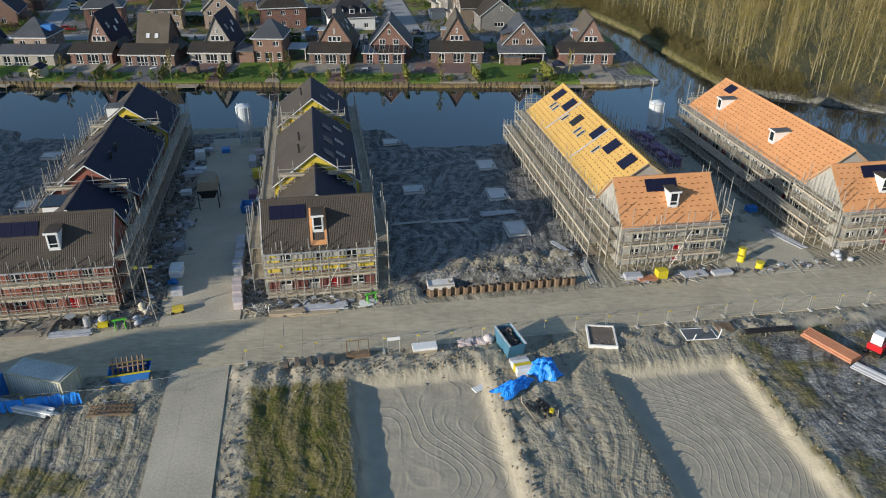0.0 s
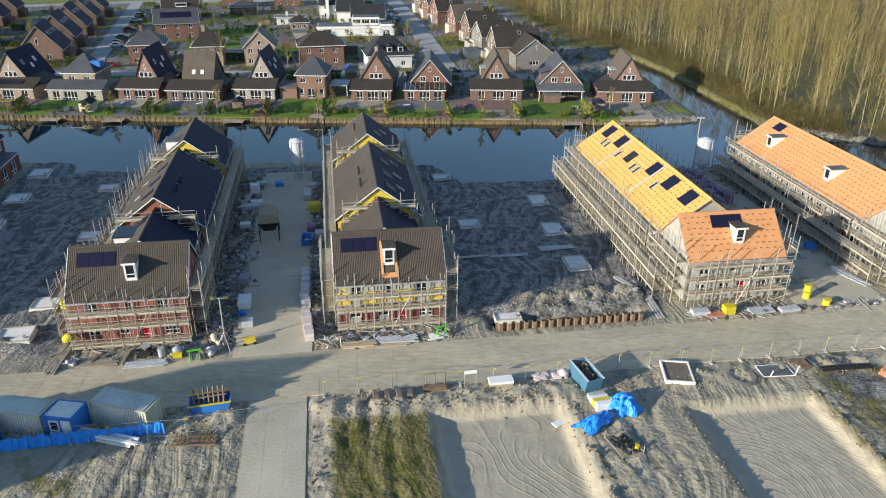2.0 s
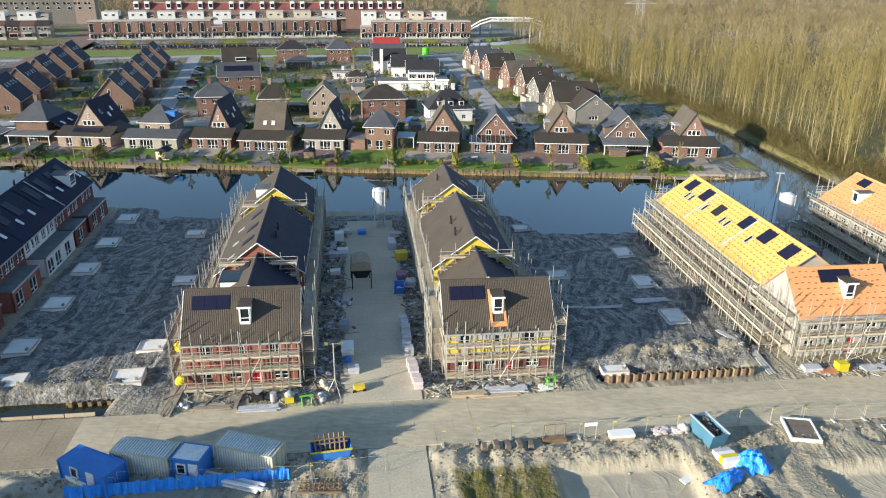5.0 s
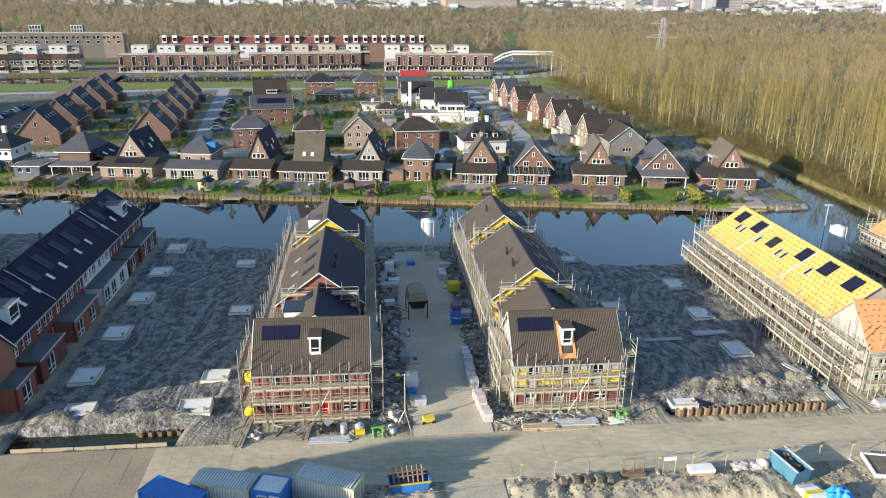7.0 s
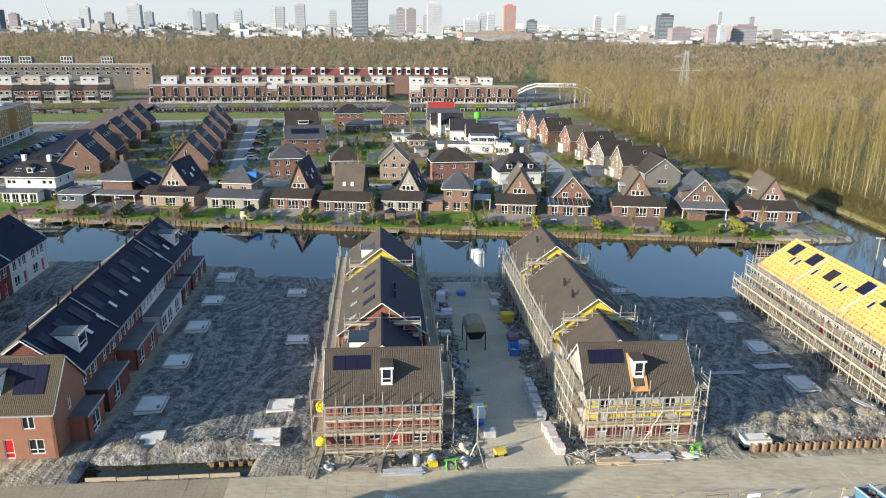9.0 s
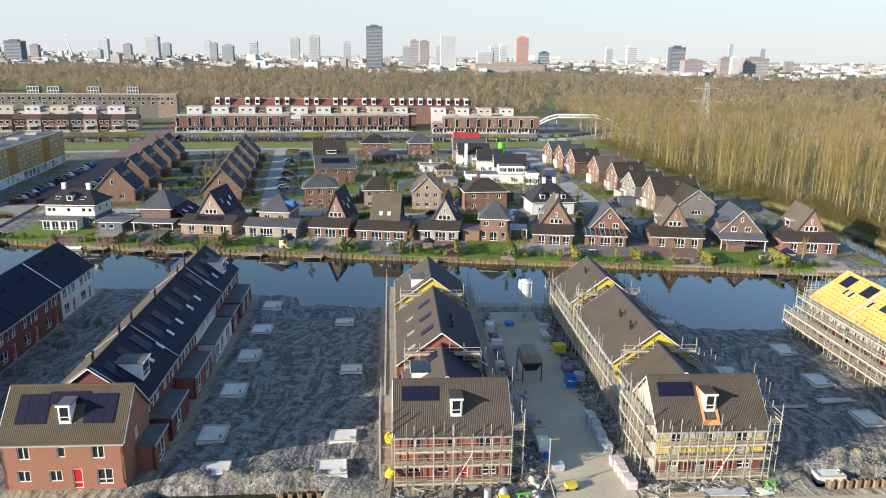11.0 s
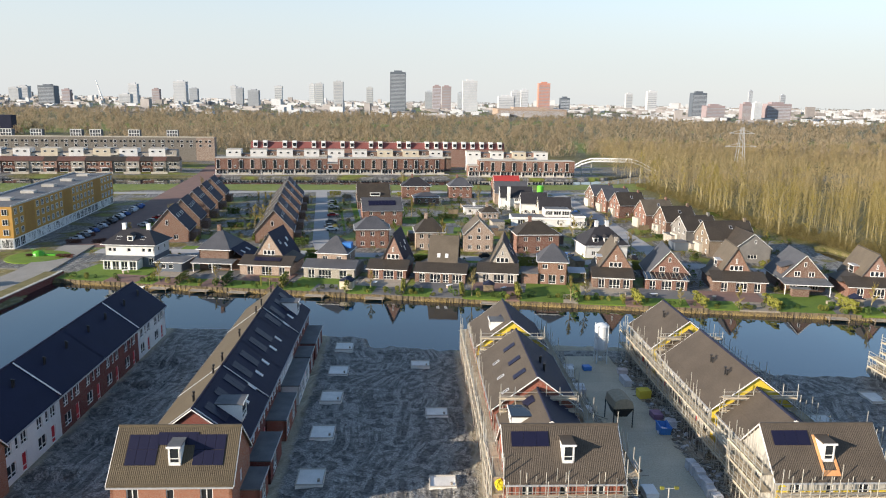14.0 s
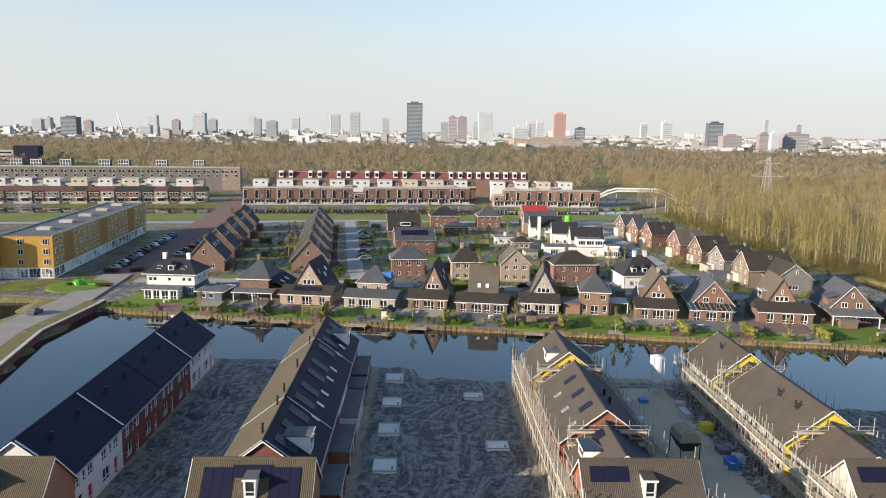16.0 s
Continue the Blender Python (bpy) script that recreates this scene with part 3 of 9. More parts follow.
    c = two(dirt, black, edged(sep.outputs[1]), 0.62, 1.0)
    c = two(c, sand, edged(sep.outputs[2], 0.5), 0.5, 0.95)
    c = two(c, green, edged(sep.outputs[0]), 0.62, 1.0)
    l.new(c, p.inputs["Base Color"])
    add = n.new("ShaderNodeMath")
    add.operation = "ADD"
    l.new(mid, add.inputs[0])
    l.new(fine, add.inputs[1])
    deep = n.new("ShaderNodeMath")
    deep.operation = "MULTIPLY_ADD"
    deep.inputs[1].default_value = 1.5
    l.new(marks, deep.inputs[0])
    l.new(add.outputs[0], deep.inputs[2])
    add = deep
    # combed lines in the levelled sand
    turn = n.new("ShaderNodeMapping")
    turn.inputs["Rotation"].default_value = (0, 0, -A)
    l.new(geo.outputs["Position"], turn.inputs[0])
    loops = n.new("ShaderNodeTexNoise")
    loops.inputs["Scale"].default_value, loops.inputs["Detail"].default_value = 0.085, 0.6
    l.new(turn.outputs[0], loops.inputs["Vector"])
    across = n.new("ShaderNodeSeparateXYZ")
    l.new(turn.outputs[0], across.inputs[0])
    level = n.new("ShaderNodeMath")
    level.operation = "MULTIPLY_ADD"
    level.inputs[1].default_value = 0.025
    l.new(across.outputs[0], level.inputs[0])
    l.new(loops.outputs["Fac"], level.inputs[2])
    many = n.new("ShaderNodeMath")
    many.operation = "MULTIPLY"
    many.inputs[1].default_value = 22.0
    l.new(level.outputs[0], many.inputs[0])
    saw = n.new("ShaderNodeMath")
    saw.operation = "PINGPONG"
    saw.inputs[1].default_value = 0.5
    l.new(many.outputs[0], saw.inputs[0])
    comb = n.new("ShaderNodeMapRange")
    comb.inputs["From Min"].default_value, comb.inputs["From Max"].default_value = 0.36, 0.5
    l.new(saw.outputs[0], comb.inputs["Value"])
    only = n.new("ShaderNodeMath")
    only.operation = "MULTIPLY"
    l.new(comb.outputs[0], only.inputs[0])
    l.new(at.outputs["Alpha"], only.inputs[1])
    both = n.new("ShaderNodeMath")
    both.operation = "MULTIPLY_ADD"
    both.inputs[1].default_value = 0.13
    l.new(only.outputs[0], both.inputs[0])
    calm = n.new("ShaderNodeMapRange")
    calm.inputs["To Min"].default_value, calm.inputs["To Max"].default_value = 1.0, 0.2
    l.new(sep.outputs[2], calm.inputs["Value"])
    rough = n.new("ShaderNodeMath")
    rough.operation = "MULTIPLY"
    l.new(add.outputs[0], rough.inputs[0])
    l.new(calm.outputs[0], rough.inputs[1])
    l.new(rough.outputs[0], both.inputs[2])
    add = both
    bp = n.new("ShaderNodeBump")
    bp.inputs["Strength"].default_value, bp.inputs["Distance"].default_value = 1.0, 0.15
    l.new(add.outputs[0], bp.inputs["Height"])
    l.new(bp.outputs[0], p.inputs["Normal"])
    return m


gm.materials.append(ground_mat())
tagged(new("ground", gm), "churned sandy soil of a building site with grass and dark earth", "ground", kind="structure")


def ground_z(x, y):
    """The sheet's height at a place."""
    i = int(np.clip(np.searchsorted(gx, x) - 1, 0, nx - 2))
    j = int(np.clip(np.searchsorted(gy, y) - 1, 0, ny - 2))
    fx, fy = (x - gx[i]) / (gx[i + 1] - gx[i]), (y - gy[j]) / (gy[j + 1] - gy[j])
    return float((Z[j, i] * (1 - fx) + Z[j, i + 1] * fx) * (1 - fy) + (Z[j + 1, i] * (1 - fx) + Z[j + 1, i + 1] * fx) * fy)


# ---- water ----
def water_mat():
    m = bpy.data.materials.new("canal_water")
    m.use_nodes = True
    t = m.node_tree
    n, l = t.nodes, t.links
    p = n["Principled BSDF"]
    p.inputs["Base Color"].default_value = (0.001, 0.010, 0.018, 1)
    p.inputs["Roughness"].default_value, p.inputs["IOR"].default_value = 0.03, 1.9
    p.inputs["Specular IOR Level"].default_value = 0.5
    geo = n.new("ShaderNodeNewGeometry")
    k = n.new("ShaderNodeTexNoise")
    k.inputs["Scale"].default_value, k.inputs["Detail"].default_value = 0.9, 3.0
    l.new(geo.outputs["Position"], k.inputs["Vector"])
    bp = n.new("ShaderNodeBump")
    bp.inputs["Strength"].default_value, bp.inputs["Distance"].default_value = 0.2, 0.02
    l.new(k.outputs["Fac"], bp.inputs["Height"])
    l.new(bp.outputs[0], p.inputs["Normal"])
    return m


M["water"] = water_mat()
for name, x0, x1, y0, y1, words in (("water", -250, 200, 28, 250, "dark still canal water mirroring the houses and sky"), ("water_2", -430, 60, 290, 480, "far canal with still dark water")):
    solid(name, Mesh().face((x0, y0, WATER_Z), (x1, y0, WATER_Z), (x1, y1, WATER_Z), (x0, y1, WATER_Z)), M["water"], words, "water", kind="structure")


# ---- roads ----
def ribbon(name, pts, width, z, material, label, category, thick=0.2, kind="structure"):
    """A road along a line of places, with a kerb-high edge."""
    me = Mesh()
    pts = [Vector((*p, 0)) for p in pts]
    sides = []
    for i, p in enumerate(pts):
        d = (pts[min(i + 1, len(pts) - 1)] - pts[max(i - 1, 0)]).normalized()
        s = Vector((-d.y, d.x, 0)) * width / 2
        sides.append((p - s, p + s))
    for (a, b), (c, d) in zip(sides, sides[1:]):
        lo, up = Vector((0, 0, z - thick)), Vector((0, 0, z))
        me.hexa([a + lo, c + lo, d + lo, b + lo, a + up, c + up, d + up, b + up])
    return solid(name, me, material, label, category, kind=kind)

# ---- building parts ----
def window_mesh(w, h, bars, material):
    """A frame 9 cm wide round its panes, in one piece, its outside at y = -0.05."""
    f, n = 0.09, max(1, bars)
    rows = [(f, h * 0.28), (h * 0.28 + 0.07, h - f)] if h > 1.7 and bars > 0 else [(f, h - f)]
    pw = (w - f * (n + 1)) / n
    me = holed(Mesh(), w, 0.0, h, [(f + pw / 2 + k * (pw + f), a, pw, b - a) for k in range(n) for a, b in rows], 0.15)
    me.v = [(x - w / 2, y - 0.05, z) for x, y, z in me.v]
    return me.data("window", material)


def window(parent, m, w, h, bars=2, frame_mat="white", door=None):
    key = (round(w, 2), round(h, 2), bars, frame_mat)
    ob = part("door" if door else "window", cached(("win",) + key, lambda: window_mesh(w, h, bars, M[frame_mat])), None, parent, "", m)
    if door:
        part("door_leaf", cached(("leaf", key, door), lambda: Mesh().box(-w / 2 + 0.08, w / 2 - 0.08, 0.0, 0.06, 0.02, h - 0.08).box(-w / 2 + 0.2, w / 2 - 0.2, -0.02, 0.0, 0.9, h - 0.3).data("door_leaf", M[door])), None, ob)
    else:
        part("pane", cached(("pane",) + key[:3], lambda: Mesh().box(-w / 2 + 0.06, w / 2 - 0.06, 0.03, 0.05, 0.06, h - 0.06).data("pane", M["glass"])), None, ob)
    return ob


def holed(me, length, z0, z1, holes, thick=0.3):
    """A wall from x = 0 to length, its outside at y = 0, with openings (centre, sill, width, height), in one welded piece."""
    xs = sorted({0.0, length, *(round(h[0] - h[2] / 2, 3) for h in holes), *(round(h[0] + h[2] / 2, 3) for h in holes)})
    zs = sorted({z0, z1, *(round(h[1], 3) for h in holes), *(round(h[1] + h[3], 3) for h in holes)})
    xs, zs = [x for x in xs if 0 <= x <= length], [z for z in zs if z0 <= z <= z1]
    nx_, nz_ = len(xs) - 1, len(zs) - 1
    full = {(i, j) for i in range(nx_) for j in range(nz_) if not any(abs((xs[i] + xs[i + 1]) / 2 - h[0]) < h[2] / 2 and h[1] < (zs[j] + zs[j + 1]) / 2 < h[1] + h[3] for h in holes)}
    known = {}

    def corner(i, j, k):
        if (i, j, k) not in known:
            known[i, j, k] = len(me.v)
            me.v.append((xs[i], thick * k, zs[j]))
        return known[i, j, k]

    for i, j in full:
        me.f.append((corner(i, j, 0), corner(i + 1, j, 0), corner(i + 1, j + 1, 0), corner(i, j + 1, 0)))
        me.f.append((corner(i, j + 1, 1), corner(i + 1, j + 1, 1), corner(i + 1, j, 1), corner(i, j, 1)))
        for di, dj, a, b in ((-1, 0, (0, 1), (0, 0)), (1, 0, (1, 0), (1, 1)), (0, -1, (0, 0), (1, 0)), (0, 1, (1, 1), (0, 1))):
            if (i + di, j + dj) not in full:
                me.f.append((corner(i + b[0], j + b[1], 0), corner(i + a[0], j + a[1], 0), corner(i + a[0], j + a[1], 1), corner(i + b[0], j + b[1], 1)))
    return me


def slab_roof(w, length, he, hr, side, over=0.3, end=0.25, thick=0.2, ribs=0.0, drop=None, ribs_only=False):
    """One slope of a gable roof with its ridge along y; side +1 or -1. drop: how far it runs on below the eaves, in x."""
    s = (hr - he) / (w / 2)
    reach = w / 2 + over if drop is None else w / 2 + drop
    x1, z1 = side * reach, hr - s * reach
    me = Mesh()
    y0, y1 = -end, length + end
    k = thick * math.hypot(1, s)
    p = [(0, y0, hr), (0, y1, hr), (x1, y1, z1), (x1, y0, z1)]
    low = [Vector(q) for q in p]
    up = [Vector(q) + Vector((0, 0, k)) for q in p]
    if side > 0:
        low, up = low[::-1], up[::-1]
    if not ribs_only:
        me.hexa(low + up)
    if ribs:
        n = int((y1 - y0) / ribs)
        step = (y1 - y0) / n
        for i in range(n):
            a = y0 + i * step
            q = [(0, a + 0.06 * step, hr + k), (0, a + 0.62 * step, hr + k), (x1, a + 0.62 * step, z1 + k), (x1, a + 0.06 * step, z1 + k)]
            t = [(0, a + 0.2 * step, hr + k + 0.028), (0, a + 0.48 * step, hr + k + 0.028), (x1, a + 0.48 * step, z1 + k + 0.028), (x1, a + 0.2 * step, z1 + k + 0.028)]
            if side > 0:
                q, t = q[::-1], t[::-1]
            me.hexa([Vector(c) for c in q] + [Vector(c) for c in t])
    return me


def on_slope(w, he, hr, side, y, d, lift=0.24):
    """Pose on a slope: x along the ridge, y up the slope, z away from it; d metres down from the ridge."""
    a = math.atan2(hr - he, w / 2)
    x, z = side * d * math.cos(a), hr - d * math.sin(a)
    up = Vector((-side * math.cos(a), 0, math.sin(a)))
    out = Vector((side * math.sin(a), 0, math.cos(a)))
    al = up.cross(out)
    m = Matrix((al, up, out)).transposed().to_4x4()
    m.translation = Vector((x, y, z)) + out * lift
    return m


def solar_field(parent, m, cols, rows, pw=1.0, ph=1.6):
    """Panels edge to edge, their middle at the pose."""
    me = cached(("solar", pw, ph), lambda: Mesh().box(-pw / 2 + 0.015, pw / 2 - 0.015, -ph / 2 + 0.015, ph / 2 - 0.015, 0, 0.05).data("solar_panel", M["solar"]))
    for i in range(cols):
        for j in range(rows):
            part("solar_panel", me, None, parent, "", m @ pose((i - (cols - 1) / 2) * pw, (j - (rows - 1) / 2) * ph, 0))


def skylight(parent, m, w=0.8, h=1.2, frame_mat="zinc"):
    ob = part("skylight", cached(("skyl", w, h, frame_mat), lambda: Mesh().box(-w / 2, w / 2, -h / 2, -h / 2 + 0.1, 0, 0.1).box(-w / 2, w / 2, h / 2 - 0.1, h / 2, 0, 0.1).box(-w / 2, -w / 2 + 0.09, -h / 2, h / 2, 0, 0.09).box(w / 2 - 0.09, w / 2, -h / 2, h / 2, 0, 0.09).data("skylight", M[frame_mat])), None, parent, "", m)
    # white-framed panes: sky reflection painted on; others plain glass
    part("pane", cached(("skyp", w, h, frame_mat == "white"), lambda: Mesh().box(-w / 2 + 0.07, w / 2 - 0.07, -h / 2 + 0.07, h / 2 - 0.07, 0.0, 0.05).data("pane", M["sky_glint" if frame_mat == "white" else "glass"])), None, ob)


def flue(parent, m):
    """Two short vent pipes on a flashing."""
    part("vent_pipe", cached("flue", lambda: Mesh().tube((-0.2, 0, -0.2), (-0.2, 0, 0.95), 0.11, 8).tube((0.25, 0.05, -0.2), (0.25, 0.05, 0.7), 0.11, 8).tube((-0.2, 0, 0.95), (-0.2, 0, 1.12), 0.17, 8).tube((0.25, 0.05, 0.7), (0.25, 0.05, 0.86), 0.17, 8).data("vent_pipe", M["black"])), None, parent, "", m)


def dormer(parent, w, he, hr, side, y, d, width=1.5, high=2.3, cheek="white", bare=False, roof="bitumen"):
    """A flat-topped dormer on a slope; d metres (level) from the ridge to its face."""
    s = (hr - he) / (w / 2)
    zf = hr - s * d + 0.1
    top = zf + high
    back = max(0.15, (hr - top) / s) if top < hr else 0.1
    m = pose(0, y, 0) if side > 0 else pose(0, y, 0, 0, 0, 180)
    t = 0.12
    body = Mesh()
    for q in (-width / 2, width / 2 - t):
        pts = [(back, top), (d, zf), (d, top)]
        i = len(body.v)
        body.v += [(x, q, z) for x, z in pts] + [(x, q + t, z) for x, z in pts]
        body.f += [(i, i + 2, i + 1), (i + 3, i + 4, i + 5), (i, i + 1, i + 4, i + 3), (i + 1, i + 2, i + 5, i + 4), (i + 2, i, i + 3, i + 5)]
    body.box(d - 0.15, d, -width / 2, width / 2, zf - 0.15, zf + 0.45)
    ob = part("dormer", body, M[cheek], parent, "", m)
    part("dormer_roof", Mesh().box(back - 0.1, d + 0.18, -width / 2 - 0.1, width / 2 + 0.1, top, top + 0.16), M[roof], ob)
    part("dormer_trim", Mesh().box(d + 0.185, d + 0.24, -width / 2 - 0.12, width / 2 + 0.12, top - 0.03, top + 0.2), M["white"], ob)
    window(ob, pose(d - 0.02, 0, zf + 0.45, 0, 0, 90), width - 0.2, high - 0.5, 1)
    if bare:
        c = math.hypot(1, s)
        for q in (-1, 1):
            part("flashing", Mesh().box(-0.14, 0.14, -2.0, 1.9, 0, 0.07), M["roof_orange"], parent, "", on_slope(w, he, hr, side, y + q * (width / 2 + 0.18), (d - 0.9) * c, 0.25))
        part("flashing", Mesh().box(-width / 2 - 0.3, width / 2 + 0.3, -0.3, 0.3, 0, 0.07), M["roof_orange"], parent, "", on_slope(w, he, hr, side, y, (d + 0.75) * c, 0.25))


def gable_house(name, label, category, m, w, length, he, hr, wall="red_brick", roof=("tile_brown", "tile_brown"), gable=None, openings=(), trim="white", ribs=(0, 0), over=0.3, group="",
                ends=(True, True), gutters=True, base=0.0, drop=(None, None), verge=True):
    """A house with its ridge along y, from y = 0 to length. openings: (side, centre, sill, width, height, bars, door), side f, b, l, r."""
    ob = thing(name, label, category, m, group)
    holes = {k: [(o[1] + (w / 2 if k in "fb" else 0), o[2], o[3], o[4]) for o in openings if o[0] == k and o[2] + o[4] <= he] for k in "fblr"}
    place = {"f": pose(-w / 2, 0, 0), "b": pose(w / 2, length, 0, 0, 0, 180), "r": pose(w / 2, 0, 0, 0, 0, 90), "l": pose(-w / 2, length, 0, 0, 0, -90)}
    for k in "fblr":
        n = w if k in "fb" else length
        if k in "fb" and not ends["fb".index(k)]:
            continue
        hs = holes[k]
        if k in "bl":
            hs = [(n - h[0], *h[1:]) for h in hs]
        me = holed(Mesh(), n, base, he, hs)
        if k in "fb":
            me.prism([(0, he), (w, he), (w / 2, hr)], 0, 0.28)
        part("wall", me, M[gable if gable and k in "fb" else wall], ob, "", place[k])
    for o in openings:
        k, c, sill, ww, hh = o[:5]
        bars, door = (o[5] if len(o) > 5 else 2), (o[6] if len(o) > 6 else None)
        inset = 0.12 if sill + hh <= he else -0.04
        q = {"f": pose(c, inset, sill), "b": pose(c, length - inset, sill, 0, 0, 180), "r": pose(w / 2 - inset, c, sill, 0, 0, 90), "l": pose(-w / 2 + inset, c, sill, 0, 0, -90)}[k]
        window(ob, q, ww, hh, bars, "white", door)
    for i, side in enumerate((-1, 1)):
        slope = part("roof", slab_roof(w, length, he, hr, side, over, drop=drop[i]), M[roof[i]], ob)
        if ribs[i]:
            tagged(part("tile_relief", slab_roof(w, length, he, hr, side, over, ribs=ribs[i], drop=drop[i], ribs_only=True), M[roof[i]], slope), kind="stuff")
        s = (hr - he) / (w / 2)
        reach = w / 2 + (over if drop[i] is None else drop[i])
        ze = hr - s * reach
        if gutters:
            x = side * reach
            part("gutter", Mesh().box(min(x, x + side * 0.14), max(x, x + side * 0.14), -0.25, length + 0.25, ze - 0.06, ze + 0.09), M["zinc"], ob)
        if verge:
            for y in (-0.25, length + 0.25):
                v = Mesh()
                y0, y1 = (y - 0.07, y - 0.004) if y < 0 else (y + 0.004, y + 0.07)
                pts = [(0, hr + 0.08), (side * reach, ze + 0.08), (side * reach, ze + 0.24), (0, hr + 0.24)]
                v.prism(pts if side > 0 else pts[::-1], y0, y1)
                part("verge_board", v, M[trim], ob)
    part("ridge_cap", Mesh().prism([(-0.16, hr + 0.14), (0.16, hr + 0.14), (0.1, hr + 0.34), (-0.1, hr + 0.34)], -0.28, length + 0.28), M[roof[1]], ob)
    return ob

# ---- roads and paving ----
RN = random.Random(5)
ROAD = thing("road", "dusty road of large concrete slabs across the building site", "road", site(0, 0), kind="structure")
SLABS = [cached(("slab", k), lambda: Mesh().hexa([(-0.998, -0.998, -0.14), (0.998, -0.998, -0.14), (0.998, 0.998, -0.14), (-0.998, 0.998, -0.14),
         (-0.994, -0.994, 0.003 * k), (0.994, -0.994, 0.0), (0.994, 0.994, 0.002 * k), (-0.994, 0.994, 0.0)]).data("slab", M["slab"])) for k in range(3)]
far_road, muddy = Mesh(), Mesh()
for i in range(-75, 60):
    for j in range(4):
        u, v = i * 2.0 + 1, 63.0 + j * 2.0
        if -46 < u < 46 and j > 0 or -30 < u < 14:
            part("slab", SLABS[RN.randrange(3)], None, ROAD, "", pose(u, v, RN.uniform(-0.006, 0.007), RN.uniform(-0.15, 0.15), RN.uniform(-0.15, 0.15), RN.uniform(-0.3, 0.3)))
        else:
            (muddy if u < -46 else far_road).box(u - 0.994, u + 0.994, v - 0.994, v + 0.994, -0.14, RN.uniform(-0.012, 0.012))
M["mud_slab"] = mat("muddy_slab", (0.34, 0.285, 0.20), (0.24, 0.20, 0.14), 0.25, 0.9, bump=0.012, fine=14)
tagged(part("far_slabs", far_road, M["slab"], ROAD), kind="stuff")
tagged(part("muddy_slabs", muddy, M["mud_slab"], ROAD, "slabs covered with brown mud"), kind="stuff")
LANE = thing("lane", "dusty concrete lane between the scaffolded rows", "lane", site(0, 0), kind="structure")
for j in range(29):
    part("slab", Mesh().box(-19.4 + RN.uniform(-.3, .3), -11.0 + RN.uniform(-.3, .3), 70.1 + 2 * j, 72.085 + 2 * j, -0.14, RN.uniform(-0.008, 0.008)), M["lane"], LANE)
DRIVE = thing("site_drive", "pale concrete slab drive leading off the road", "road", site(0, 0), kind="structure")
for j in range(6, 18):
    for x0, x1 in ((-16.9, -15.008), (-15.0, -13.008), (-13.0, -11.2)):
        part("slab", Mesh().box(x0, x1, 25.9 + 2 * j, 27.89 + 2 * j, -0.14, RN.uniform(-0.004, 0.006)), M["lane"], DRIVE)
part("slab", Mesh().box(-16.9, -11.2, 20, 37.89, -0.14, 0.0), M["lane"], DRIVE)
lane2 = Mesh().box(48.5, 60.5, 70.1, 118, -0.14, 0.012)
solid("lane_2", lane2, M["lane"], "bare concrete lane between the orange-roofed rows", "lane", site(0, 0), kind="structure")


# ---- scaffolding ----
M["toe"] = mat("grey_toe_board", (0.58, 0.49, 0.36), (0.42, 0.355, 0.26), 1.2, 0.85, fine=14, vary=0.15)
def scaffold(u0, v0, u1, v1, levels=(2.0, 4.0, 5.6), high=7.6, label="galvanised tube scaffolding with plank decks along a house wall", seed=1, depth=1.25, skip=(), toe=0.2):
    """Along a wall's foot from one place to the other; it stands on the right hand of that way."""
    rng = random.Random(seed)
    d = Vector((u1 - u0, v1 - v0))
    n = max(1, round(d.length / 2.05))
    bay = d.length / n
    ob = thing("scaffolding", label, "scaffolding", site(u0, v0, 0, math.degrees(math.atan2(d.y, d.x))), "scaffolding round the new houses")
    L = d.length
    for i in range(n + 1):
        for y in (-0.3, -0.3 - depth):
            h = high + rng.choice((-0.9, -0.3, 0.2, 0.9)) - (0.8 if y > -0.5 else 0)
            h = round(h, 1)
            part("standard", cached(("std", h), lambda: Mesh().tube((0, 0, -0.1), (0, 0, h), 0.05, 5).data("standard", M["steel"])), None, ob, "", pose(i * bay, y + rng.uniform(-.03, .03), 0))
    for z in levels:
        if z in skip:
            continue
        for i in range(0, n, 2):
            wide = bay * min(2, n - i)
            key = ("deck", round(wide, 2), depth)
            part("deck", cached(key, lambda: deck_mesh(wide, depth)), None, ob, "", pose(i * bay, -0.3 - depth, z + rng.uniform(-0.02, 0.02)))
        for y, zz in ((-0.3, z - 0.1), (-0.3 - depth, z - 0.1)):
            part("ledger", Mesh().tube((-0.2, y, zz), (L + 0.2, y, zz), 0.045, 5), M["steel"], ob)
        for zz in (z + 0.5, z + 1.0):
            part("guard_rail", Mesh().tube((-0.2, -0.35 - depth, zz), (L + 0.2, -0.35 - depth, zz), 0.04, 5), M["steel"], ob)
        part("toe_board", Mesh().box(-0.1, L + 0.1, -0.34 - depth, -0.305 - depth, z + 0.0, z + toe), M["toe"], ob)
    for i in range(0, n, 3):
        a, b = (i * bay, (i + 1) * bay) if i % 2 else ((i + 1) * bay, i * bay)
        part("brace", Mesh().tube((a, -0.36 - depth, 0.1), (b, -0.36 - depth, levels[-1]), 0.04, 5), M["steel"], ob)
    more = Mesh()
    for i in range(n):
        for y in (-0.22, -0.42 - depth):
            if rng.random() < 0.75:
                x, top = (i + rng.uniform(0.35, 0.65)) * bay, high + rng.uniform(-1.6, 1.5)
                more.tube((x, y, 0.0), (x + rng.uniform(-.08, .08), y + rng.uniform(-.06, .06), top), 0.042, 4)
        for z in levels:
            more.tube((i * bay, -0.1, z - 0.16), (i * bay, -0.6 - depth, z - 0.16), 0.04, 4)
